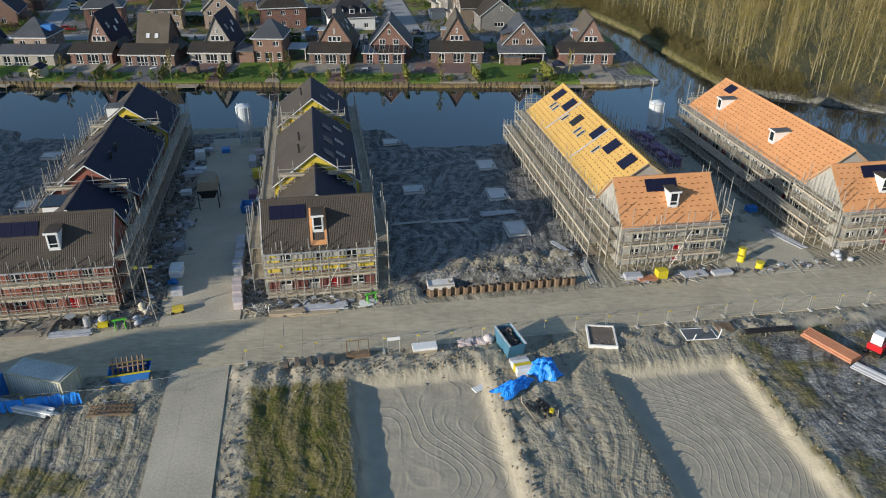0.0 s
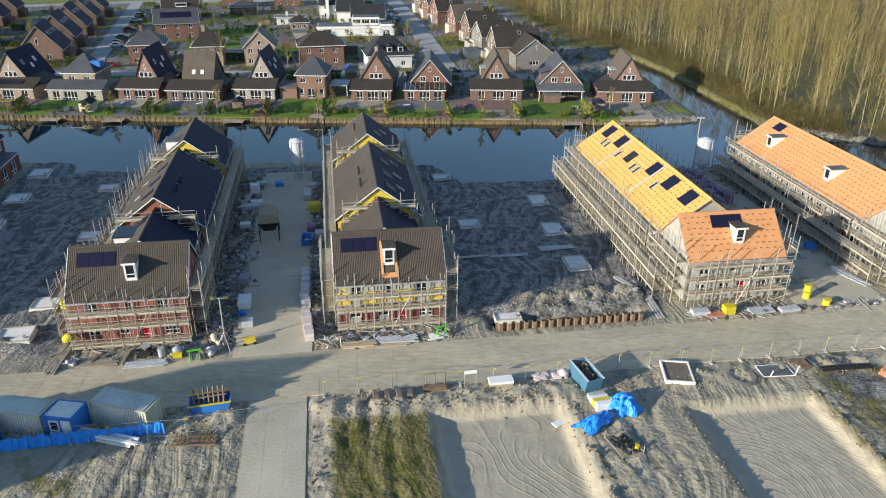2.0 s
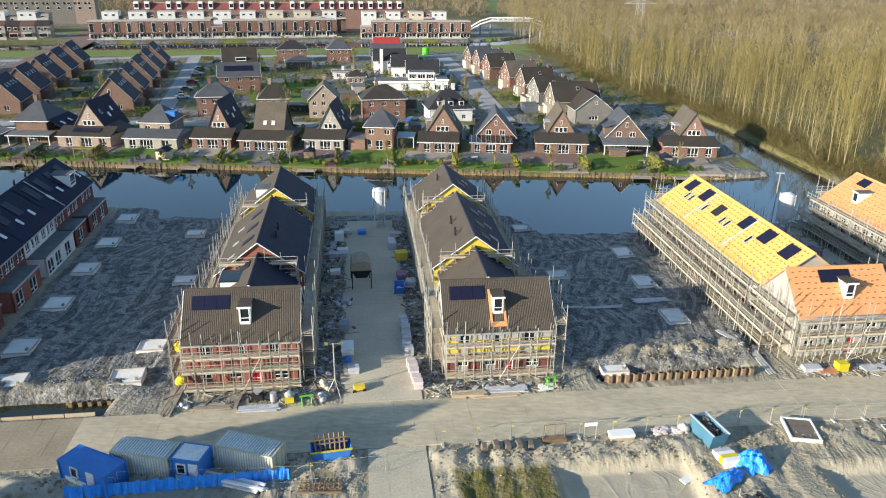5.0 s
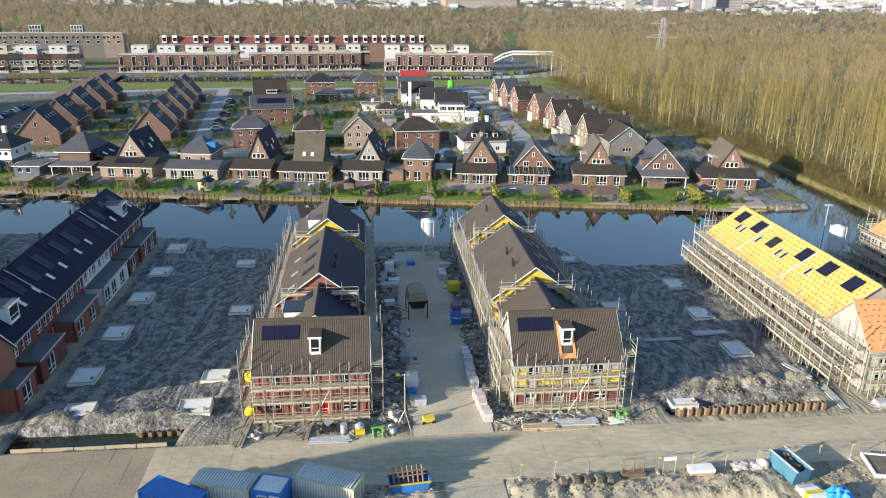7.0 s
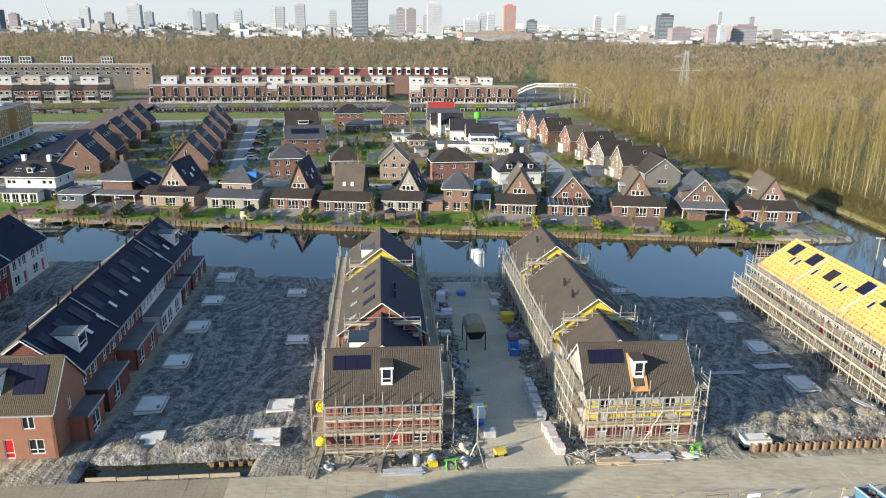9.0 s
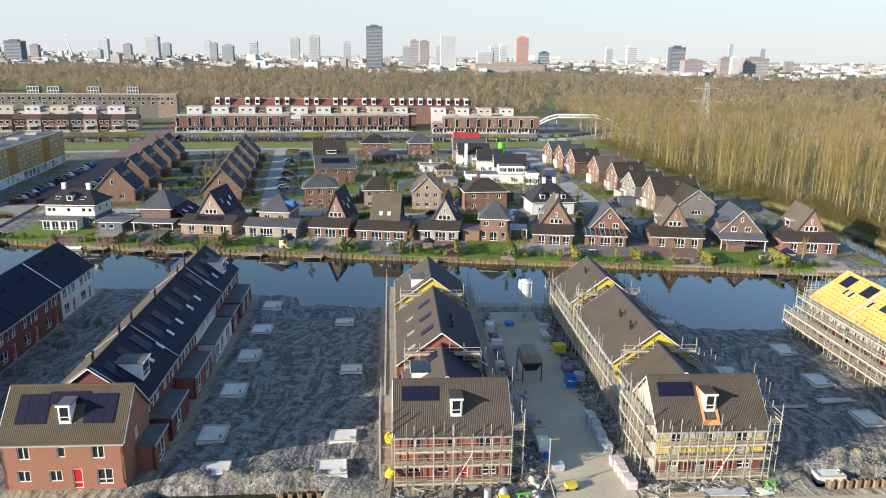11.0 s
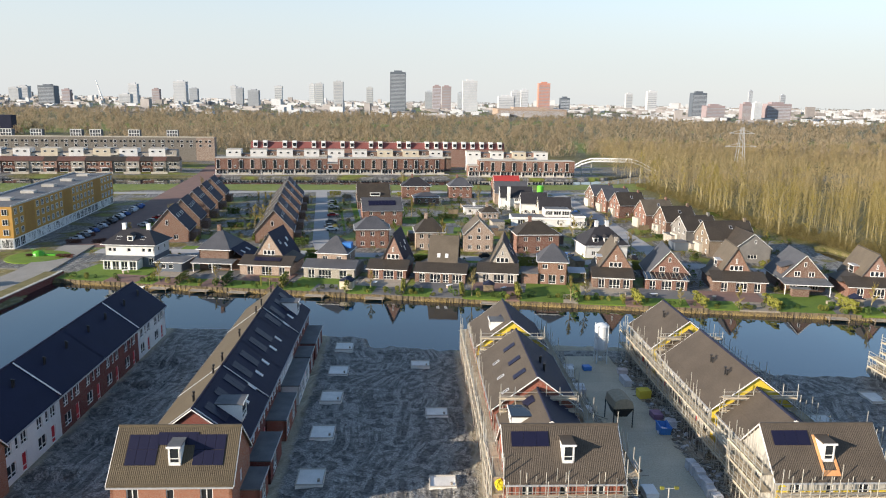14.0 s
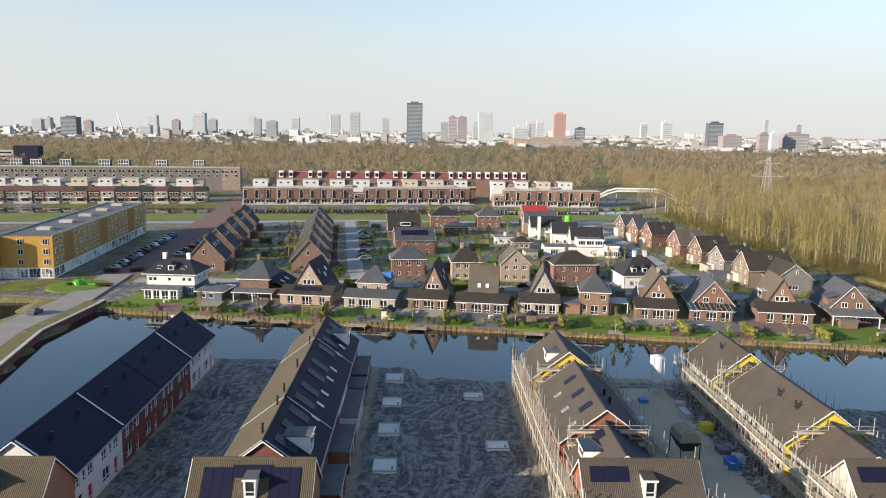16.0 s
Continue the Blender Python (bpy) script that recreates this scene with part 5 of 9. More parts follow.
def row_y(x):
    return 175.6 + 0.05 * (x + 60)


def at(x, y, turn=T):
    return pose(x, y, 0.0, 0, 0, turn)


M["flat_brown"] = brick_mat("olive_brown_brick", (0.21, 0.165, 0.12), (0.16, 0.125, 0.092), (0.24, 0.2, 0.16))
M["clad_grey"] = mat("grey_timber_cladding", (0.22, 0.21, 0.195), (0.17, 0.162, 0.15), 0.6, 0.8)
M["tile_slate"] = tile_mat("blue_grey_slate", (0.085, 0.088, 0.098), (0.06, 0.063, 0.072), rough=0.6, spec=0.25)
M["tile_char"] = tile_mat("charcoal_tile", (0.040, 0.039, 0.043), (0.028, 0.027, 0.03), rough=0.6, spec=0.2)
M["tile_fawn"] = tile_mat("fawn_weathered_tile", (0.135, 0.112, 0.086), (0.095, 0.08, 0.062), spec=0.15)
WIN2 = [("f", -1.8, 3.7, 1.3, 1.2, 2), ("f", 1.8, 3.7, 1.3, 1.2, 2)]
villa = hip_house("villa", "white villa with dark hipped roof, white chimneys and garden room", at(-152.0, 170.2, 6), 12.8, 9.6, 6.0, 9.4, "tower_dark", "tile_char",
                  [("f", k, 4.1, 0.9, 1.0, 1) for k in (-5.2, -4.0, -0.2, 3.6, 5.2)] + [("r", 3, 4.0, 1.0, 1.1, 1), ("r", 7, 4.0, 1.0, 1.1, 1), ("f", 5.4, 0.7, 1.3, 1.9, 2)], upper="render_white", split=3.1, dormers=1, chimney=2, ridge=0.5, over=0.8)
for k in (-3.4, 3.0):
    skylight(villa, pose(k, 1.6, 7.35, 32), 1.3, 1.2, "white")
lean_to(villa, 8.7, 3.4, 2.6, 2.75, "white", "bitumen", ((-3.3, 1.7), (-1.1, 1.7), (1.1, 1.7), (3.3, 1.7)), x=-1.2)
garage = hip_house("garage", "low dark garden house with a flat grey roof", at(-139.8, 167.2, 4), 6.6, 8, 2.6, 2.8, "tower_dark", "bitumen", [("f", -1.6, 0.9, 1.2, 1.2, 1), ("f", 0.4, 0.9, 1.2, 1.2, 1)], ridge=0.7)
h1 = hip_house("house", "brown brick house with a sweeping dark hipped roof and white porch", at(-129.8, 171.8, 4), 7.8, 11, 5.4, 9.6, "brown_brick", "tile_slate", [("f", 0, 0.3, 3.4, 2.2, 4), ("r", 4, 3.4, 1.2, 1.2, 2)], ridge=0.1, over=0.6, chimney=1)
sweep = [(4.3, 0.3, 5.5), (9.2, -0.6, 3.0), (9.2, 10.5, 3.0), (4.3, 11.2, 5.5)]
part("side_wing", Mesh().box(3.9, 8.7, 0.4, 10.2, -0.4, 2.95), M["brown_brick"], h1)
part("sweeping_roof", Mesh().hexa([Vector(q) for q in sweep] + [Vector(q) + Vector((0, 0, 0.2)) for q in sweep]), M["tile_black"], h1)
for k, z in ((2.6, 4.35), (6.4, 4.35)):
    skylight(h1, pose(6.7, k, z + 0.2, 0, 27, 0), 1.3, 0.8, "white")
lean_to(h1, 10.0, 3.4, 2.6, 2.9, "white", "bitumen", (), posts=True, x=0.6)
bell_house(-115.6, 173.2, 8.6, "pale_brick", ("tile_fawn", "tile_black"), "pinkish brick house with steep dark roof and solar porch", front=(-6.6, 7.2), solar=True)
h3 = hip_house("house", "pale brick house with a blue-grey hipped roof and wide skirt roof", at(-98.9, 172.7), 7.6, 9, 5.6, 9.4, "pale_brick", "tile_slate", WIN2 + [("r", 4, 3.6, 1.2, 1.2, 2)], ridge=0.08, over=0.4)
lean_to(h3, 12.8, 4.0, 2.7, 4.0, "grey_brick", "tile_slate", ((-4.4, 1.6), (-1.0, 3.2), (3.6, 1.8)), x=0.2)
part("side_wing", Mesh().box(3.82, 6.6, 0.02, 7.0, -0.4, 2.7), M["grey_brick"], h3)
part("roof_terrace", Mesh().box(2.0, 4.4, 2.4, 4.6, 6.6, 7.9), M["blue_box"], h3, "blue flat dormer on the hipped roof")
bell_house(-83.7, 175.2, 6.2, "estate_brick", ("tile_umber", "tile_black"), "red brick house with a whitewashed steep gable and dark roof", "pink_brick", hr=10.4, front=(-6.0, 4.4))
h5 = gable_house("house", "brown brick house with a high plain brown roof towards the water", "house", at(-71.2, 179.4, 3) @ pose(-3.5, 0, 0, 0, 0, -90), 10.6, 7.0, 3.6, 9.8, "brown_brick", ("tile_fawn", "tile_fawn"), None, [("r", 2.2, 0.2, 1.8, 2.2, 2), ("r", 4.6, 0.2, 1.8, 2.2, 2)], "bitumen", over=0.2, group="houses across the water", base=-0.4)
for k in (2.4, 4.4):
    skylight(h5, on_slope(10.6, 3.6, 9.8, 1, k, 5.6), 0.8, 1.1, "white")
front5 = thing("house", "low brown brick front with a wide brown skirt roof", "house", at(-71.0, 174.1, 1), "houses across the water")
lean_to(front5, 12.4, 4.2, 2.65, 4.1, "brown_brick", "tile_umber", ((-4.4, 1.4), (-1.2, 2.6), (1.4, 1.4), (4.2, 2.4)))
for side in (-1, 1):
    part("side_wing", Mesh().box(min(side * 3.7, side * 6.1), max(side * 3.7, side * 6.1), 0.02, 6.5, -0.4, 2.7), M["brown_brick"], front5)
    q = [(side * 3.2, 0.0, 4.1), (side * 6.6, 0.0, 2.65), (side * 6.6, 7.0, 2.65), (side * 3.2, 7.0, 4.1)]
    q = q if side > 0 else q[::-1]
    part("wing_roof", Mesh().hexa([Vector(c) for c in q] + [Vector(c) + Vector((0, 0, 0.16)) for c in q]), M["tile_umber"], front5)
bell_house(-56.2, 176.9, 7.0, "grey_brick", ("tile_fawn", "tile_black"), "grey brick house with a steep weathered gable roof", "grey_brick", front=(-6.2, 4.2), skirt="tile_umber")
h7 = hip_house("house", "pinkish brick house with a blue-grey hipped roof and annexe", at(-43.7, 174.4), 6.9, 9.5, 5.6, 9.4, "estate_orange", "tile_slate", [("f", -1.9, 3.8, 1.3, 1.2, 2), ("f", 1.9, 3.8, 1.3, 1.2, 2), ("f", -2.4, 0.6, 1.0, 1.8, 1), ("f", 0.0, 0.1, 1.8, 2.3, 2), ("f", 2.4, 0.6, 1.0, 1.8, 1)], ridge=0.08, over=0.4)
part("annexe", Mesh().box(-7.6, -3.47, -0.4, 6.5, -0.4, 2.6), M["estate_orange"], h7)
part("annexe_roof", Mesh().box(-7.8, -3.46, -0.7, 6.7, 2.604, 2.8), M["bitumen"], h7)
carport = thing("carport", "open carport with a pale blue sheet roof", "carport", at(-37.6, 177.0), "carports")
part("roof", Mesh().box(-2.2, 2.2, 0, 6.5, 2.5, 2.62), M["tower_pale"], carport)
for px_, py_ in ((-2.0, 0.2), (2.0, 0.2), (-2.0, 6.2), (2.0, 6.2)):
    part("post", Mesh().box(px_ - 0.07, px_ + 0.07, py_ - 0.07, py_ + 0.07, -0.2, 2.5), M["white"], carport)
bell_house(-28.4, 177.6, 9.0, "brown_brick", ("tile_fawn", "tile_umber"), "brown brick house with a steep gable, chimney and brown roof", "estate_orange", hr=10.2, front=(-6.0, 4.2), side_dormer=True, chimney=True)
for x, y, w, wallm, words in ((-15.4, 178.4, 9.6, "estate_brick", "dark red brick house with white verges and blue-grey gable roof"), (16.6, 180.0, 10.2, "brown_brick", "brown brick house with white verges, veranda and blue-grey roof")):
    g = gable_house("house", words, "house", at(x, y), w, 12, 3.2, 8.7, wallm, ("tile_slate", "tile_slate"), None, [("f", -1.7, 3.6, 1.4, 1.3, 2), ("f", 1.6, 3.6, 1.4, 1.3, 2), ("f", 0, 6.0, 0.6, 1.2, 1), ("r", 4, 0.8, 1.3, 1.4, 2)], "white", over=0.5, group="houses across the water", base=-0.4)
    if x < 0:
        lean_to(g, 9.6, 4.4, 2.7, 3.3, wallm, "glass", ((-3.3, 1.4), (0.0, 2.4), (3.2, 2.0)), x=-1.2)
        for k in range(9):
            part("glazing_bar", Mesh().box(-5.9 + k * 1.17, -5.8 + k * 1.17, -4.8, 0.0, 0.0, 0.1), M["wood"], g, "", pose(0, 0, 3.42, math.degrees(math.atan2(0.7, 4.8))))
    else:
        lean_to(g, 10.4, 4.6, 2.7, 3.2, "white", "bitumen", (), posts=True, x=-0.6)
        part("back_wall", holed(Mesh(), 9.0, -0.4, 2.7, [(2.0, 0.1, 1.6, 2.2), (4.6, 0.1, 2.0, 2.2), (7.2, 0.5, 1.4, 1.6)]), M[wallm], g, "", pose(-4.6, -0.6, 0))
        for c_, w_ in ((2.0, 1.6), (4.6, 2.0), (7.2, 1.4)):
            window(g, pose(c_ - 4.6, -0.48, 0.1 if w_ > 1.5 else 0.5), w_, 2.2 if w_ > 1.5 else 1.6, 2)
        part("side_hut", Mesh().box(-4.6, -0.8, -6.2, -4.7, -0.4, 2.0), M[wallm], g)
        part("side_hut_roof", Mesh().box(-4.9, -0.5, -6.5, -4.66, 2.004, 2.2), M["bitumen"], g)
        part("side_dormer", Mesh().box(-4.9, -2.6, 1.5, 5.0, 3.2, 5.6), M[wallm], g)
        part("side_dormer_roof", Mesh().hexa([Vector(q) for q in ((-5.3, 1.2, 5.4), (-1.6, 1.2, 6.6), (-1.6, 5.3, 6.6), (-5.3, 5.3, 5.4), (-5.3, 1.2, 5.6), (-1.6, 1.2, 6.8), (-1.6, 5.3, 6.8), (-5.3, 5.3, 5.6))]), M["tile_slate"], g)
bell_house(0.7, 180.0, 7.8, "brown_brick", ("tile_fawn", "tile_umber"), "brown brick house with a steep gable and a brown skirt roof", "estate_orange", hr=9.8, front=(-6.6, 6.4), side_dormer=True)
bell_house(33.0, 180.3, 8.0, "estate_brick", ("tile_fawn", "tile_umber"), "red brick house with brown roof at the canal corner", "pink_brick", hr=9.6, front=(-8.2, 5.2), side_dormer=True)
side = gable_house("house", "grey clad house with a low gable behind the waterfront", "house", pose(12.6, 210.5, 0, 0, 0, 11), 10.5, 12, 4.2, 8.2, "clad_grey", ("tile_umber", "tile_umber"), None, [("f", 0, 1.2, 2.6, 1.2, 3), ("f", 0.6, 5.6, 0.6, 1.1, 1)], "white", group="houses across the water", base=-0.4)

# second row and the streets behind
for x, y, w, d, he, hr, wallm, roof, tr, kind in (
        (-96.8, 208.2, 9.8, 9, 5.6, 9.0, "estate_brick", "tile_slate", 15, "hip"), (-79.4, 208.4, 8.2, 9, 5.4, 9.2, "pale_brick", "tile_umber", 13, "hip"), (-65, 209.6, 8.6, 10, 5.2, 9.4, "pale_brick", "tile_fawn", 10, "gable"),
        (-47.6, 211, 12.5, 10, 5.6, 9.0, "estate_brick", "tile_umber", 15, "hip"), (-28.0, 209.0, 12.5, 11, 3.6, 8.6, "render_white", "tile_char", 15, "hipd"),
        (-103.2, 321, 12.4, 9, 5.3, 9.0, "estate_brick", "tile_char", 14, "hip"), (-83.6, 326, 10.2, 9, 5.3, 9.0, "estate_brick", "tile_slate", 14, "hip"), (-95.5, 302.6, 10.4, 7, 2.9, 4.9, "brown_brick", "tile_slate", 16, "hip"),
        
        (-66, 268.5, 6.4, 6, 2.7, 4.8, "pale_brick", "tile_umber", 15, "hip"), (-71.6, 280, 10.5, 5, 2.8, 3.1, "render_white", "bitumen", 13, "hip"), (-27, 315, 9, 10, 5.1, 8.8, "brown_brick", "tile_slate", -68, "gable"), (-23, 301, 9, 11, 5.1, 9.2, "estate_brick", "tile_slate", -68, "gable"),
        (-19, 288, 9, 11, 5.1, 9.2, "estate_brick", "tile_umber", -68, "gable"), (-12, 266, 9.5, 11, 5.1, 9.6, "estate_brick", "tile_fawn", -70, "gable"), (-7, 252, 9, 11, 5.1, 9.4, "brown_brick", "tile_umber", -70, "gable"),
        (-3.4, 236, 9.5, 11, 5.1, 8.8, "clad_grey", "tile_umber", -70, "gable"), (0.8, 221.5, 10.0, 14, 5.1, 9.7, "flat_brown", "tile_umber", -76, "gable"),
        (-222, 215, 11, 10, 5.6, 9.0, "estate_brick", "tile_dark", 15, "hip")):
    words = "%s house with a %s roof in the estate" % ({"estate_brick": "red brick", "estate_orange": "orange brick", "clad_grey": "grey clad"}.get(wallm, wallm.replace("_", " ")), roof.replace("tile_", "") + " tiled")
    wins = [("f", c, z, 1.2, 1.3, 2) for c in (-w * 0.3, 0, w * 0.3) for z in ((0.7, 3.6) if he > 5 else (0.7,))] + [("r", d * 0.3, 0.8, 1.3, 1.3, 2), ("r", d * 0.7, 0.8, 1.3, 1.3, 2)]
    if kind == "gable":
        wins = wins + [("f", 0, he + 0.6, 0.9, 1.3, 1)]
        g = gable_house("house", words, "house", pose(x, y, 0, 0, 0, tr), w, d, he, hr, wallm, (roof, roof), None, wins, "white", group="houses in the estate", base=-0.3)
        part("chimney", Mesh().box(-0.4, 0.4, d - 1.6, d - 0.9, hr - 0.6, hr + 1.1), M[wallm], g)
        if tr < -60:
            part("bay", Mesh().box(-w * 0.36, w * 0.1, -1.1, -0.01, -0.3, 3.2), M["cladding"], g, "pale bay under the gable")
            skylight(g, on_slope(w, he, hr, 1, d * 0.55, 2.4), 0.9, 1.2, "zinc")
    else:
        hip_house("house", words, pose(x, y, 0, 0, 0, tr), w, d, he, hr, wallm, roof, wins, ridge=0.25, group="houses in the estate", dormers=3 if kind == "hipd" else 0, chimney=1 if kind == "hip" else 2)
big = gable_house("house", "large house with a long dark roof, dormer and solar panels", "house", pose(-121.6, 286.5, 0, 0, 0, 18) @ pose(0, 0, 0, 0, 0, -90), 11, 13, 3.4, 9.5, "brown_brick", ("tile_umber", "tile_umber"), None, [("r", k, 0.7, 1.6, 1.4, 2) for k in (2.5, 6, 10)], "white", group="houses in the estate", base=-0.3)
dormer(big, 11, 3.4, 9.5, 1, 7, 4.2, 4.0, 1.5)


def broad_house(x, y, turn, L, w, he, hr, wall, roof, label, chimney=None, solar=0):
    """A house with its ridge along the street, its left end at (x, y)."""
    wins = [("r", L * k, z, 1.3, 1.3, 2) for k in (0.2, 0.5, 0.8) for z in ((0.7, 3.5) if he > 4.9 else (0.7,))] + [("f", 0, 3.4, 1.0, 1.2, 2), ("f", -2, 0.7, 1.3, 1.4, 2)]
    ob = gable_house("house", label, "house", pose(x, y, 0, 0, 0, turn) @ pose(0, 0, 0, 0, 0, -90), w, L, he, hr, wall, (roof, roof), None, [o for o in wins if o[2] + o[4] < he], "white", group="houses in the estate", base=-0.3)
    if chimney:
        part("chimney", Mesh().box(w / 2 - 0.2, w / 2 + 0.9, chimney, chimney + 1.2, -0.3, hr + 0.6), M[wall], ob)
    if solar:
        solar_field(ob, on_slope(w, he, hr, 1, L / 2, 2.6), solar, 1, 1.2, 2.4)
    return ob


broad_house(-110.6, 250.4, 19, 14.0, 9.4, 5.2, 8.9, "estate_brick", "tile_slate", "red brick house with a grey roof full of solar panels", solar=8)
broad_house(-69.6, 333.5, 15, 11.6, 10, 5.0, 9.6, "estate_orange", "tile_scarlet", "orange brick house with a scarlet roof by the far canal")
broad_house(-67.9, 315.2, 9, 14.0, 9.5, 5.0, 9.1, "pale_brick", "tile_slate", "pale brick house with a grey roof and white verges")
broad_house(-64.5, 300.0, 9, 13.0, 9.0, 5.0, 8.8, "render_white", "tile_char", "white rendered house with a dark roof and tall white chimney", chimney=2.6)
broad_house(-55.5, 287.5, 6, 10.0, 8.5, 4.6, 8.2, "render_white", "tile_char", "white rendered house with a steep dark gable roof")
broad_house(-48.5, 276.0, 8, 12.0, 8.5, 4.0, 8.0, "cream", "tile_char", "cream gabled house with a dark roof beside the street")
solid("storage_tank", Mesh().lathe([(1.6, 0), (1.6, 3.0), (1.3, 3.3), (0.3, 3.5)], 14), M["green"], "bright green round tank by the far canal", "tank", pose(-48.2, 356.0, 0))
mod = thing("villa", "modern white villa of stacked flat-roofed boxes", "house", pose(-44.6, 258.6, 0, 0, 0, 8), "houses in the estate")
for x0, x1, y0, y1, z0, z1 in ((-13, 8.0, 0, 9, 0, 3.1), (8.4, 12.6, -2.5, 7, 0, 4.2), (-1, 8, 2, 9, 3.2, 5.8)):
    b = part("storey", Mesh().box(x0, x1, y0, y1, z0, z1), M["render_white"], mod)
    part("flat_roof", Mesh().box(x0 + 0.3, x1 - 0.3, y0 + 0.3, y1 - 0.3, z1 + 0.004, z1 + 0.1), M["bitumen"], b)
    part("fascia", Mesh().box(x0 - 0.3, x1 + 0.3, y0 - 0.35, y0 - 0.01, z1 - 0.5, z1 + 0.15), M["white"], b)
    for k in range(3):
        window(b, pose(x0 + (k + 0.5) * (x1 - x0) / 3, y0 - 0.03, z0 + 0.7), 2.6, 1.7, 3)

# two terraces of gabled pairs
for x0, y0, x1, y1, n, words in ((-158.8, 203.2, -183.5, 285, 5, "first"), (-127.7, 209, -151, 288, 5, "second")):
    for k in range(n):
        f = k / (n - 1)
        x, y = x0 + (x1 - x0) * f, y0 + (y1 - y0) * f
        # umber on the lit slope, black painted shade on the right one
        g = gable_house("terraced_house", "brown brick gabled terrace house with a black roof and skylights", "house", pose(x, y, 0, 0, 0, 17), 11.5, 13, 3.6, 10.0, "brown_brick" if k else "estate_orange", ("tile_umber", "tile_black"), None,
                        [("f", -2.4, 0.8, 1.3, 1.5, 2), ("f", 2.0, 0.8, 1.3, 1.5, 2), ("f", -0.5, 5.2, 0.8, 1.6, 1), ("r", 3, 0.8, 1.5, 1.6, 2), ("r", 9, 0.8, 1.5, 1.6, 2)], "zinc", group="gabled terraces", base=-0.3)
        for q in (2.5, 5.0, 8.0, 10.5):
            skylight(g, on_slope(11.5, 3.6, 10.0, 1, q, 3.2), 0.8, 1.2, "foil")
        part("rear_porch", Mesh().box(5.8, 8.0, 2, 8, -0.3, 2.6), M["brown_brick"], g)

# ochre apartment block
ap = thing("apartment_building", "ochre-yellow four-storey apartment block with a white glazed ground floor", "building", pose(-195.5, 184, 0, 0, 0, 15.4))
LN, DP = 93.0, 14.0
part("ground_floor", Mesh().box(-DP, 0, 0, LN, -0.3, 3.2), M["white"], ap)
part("upper_wall", Mesh().box(-DP - 0.2, 0.2, -0.2, LN + 0.2, 3.2, 12.2), M["ochre"], ap)
part("flat_roof", Mesh().box(-DP, 0, 0, LN, 12.204, 12.3), M["bitumen"], ap)
part("parapet", Mesh().box(0.0, 0.22, -0.22, LN + 0.22, 12.204, 12.7).box(-DP - 0.22, -DP, -0.22, LN + 0.22, 12.204, 12.7), M["zinc"], ap)
part("front_wing", Mesh().box(-34, -DP - 0.25, -4.0, 10, 3.2, 12.2), M["ochre"], ap)
part("front_wing_base", Mesh().box(-33.5, -DP - 0.25, -3.6, 9.8, -0.3, 3.2), M["white"], ap)
part("front_wing_roof", Mesh().box(-33.7, -DP - 0.3, -3.7, 9.7, 12.204, 12.4), M["bitumen"], ap)
for k in range(24):
    y = 2.0 + k * (LN - 4) / 23
    window(ap, pose(0.03, y, 0.3, 0, 0, 90), 3.2, 2.6, 3)
    if k % 8 not in (2, 3):
        for z in (4.0, 6.9, 9.8):
            window(ap, pose(0.30, y, z, 0, 0, 90), 1.7, 1.8, 2)
for k in range(4):
    window(ap, pose(-12 + k * 3.4, -0.03, 0.3), 3.0, 2.6, 3)
    for z in (4.0, 6.9, 9.8):
        if k % 2:
            window(ap, pose(-12 + k * 3.4, -0.30, z), 1.5, 1.7, 2)
for k in range(6):
    window(ap, pose(-32 + k * 3.2, -3.64, 0.3), 2.9, 2.6, 3)
    for z in (4.0, 6.9, 9.8):
        if k % 2:
            window(ap, pose(-32 + k * 3.2, -4.10, z), 1.6, 1.7, 2)
for k in (2, 10, 18):
    y = 2.0 + (k + 0.5) * (LN - 4) / 23
    part("cladding_panel", Mesh().box(0.204, 0.26, y - 3.6, y + 3.6, 3.3, 12.1), M["ochre_dark"], ap, "ribbed brown-ochre panel")
for k in range(5):
    part("roof_unit", Mesh().box(-9, -5, 12 + k * 17, 15 + k * 17, 12.3, 13.1), M["concrete"], ap)


# far terraces along the second canal
M["flat_grey"] = brick_mat("grey_brown_brick", (0.215, 0.195, 0.165), (0.165, 0.15, 0.13), (0.24, 0.22, 0.19))
M["red_sheet"] = mat("red_roofing", (0.23, 0.075, 0.068), (0.17, 0.06, 0.055), 0.4, 0.8)


def window_data(w, h):
    """Frame and dark pane in one flat box, for buildings far off."""
    me = Mesh().box(-w / 2 + 0.14, w / 2 - 0.14, -0.05, 0.05, 0.14, h - 0.14).box(-w / 2, w / 2, -0.02, 0.05, 0, h).data("window", M["glass"])
    me.materials.append(M["white"])
    for p in list(me.polygons)[6:]:
        p.material_index = 1
    return me


def far_window(w, h):
    return cached(("far_window", w, h), lambda: window_data(w, h))


def terrace_block(x, y, turn, label):
    return thing("terrace_block", label, "building", pose(x, y, 0, 0, 0, turn), "flat-roofed terraces")


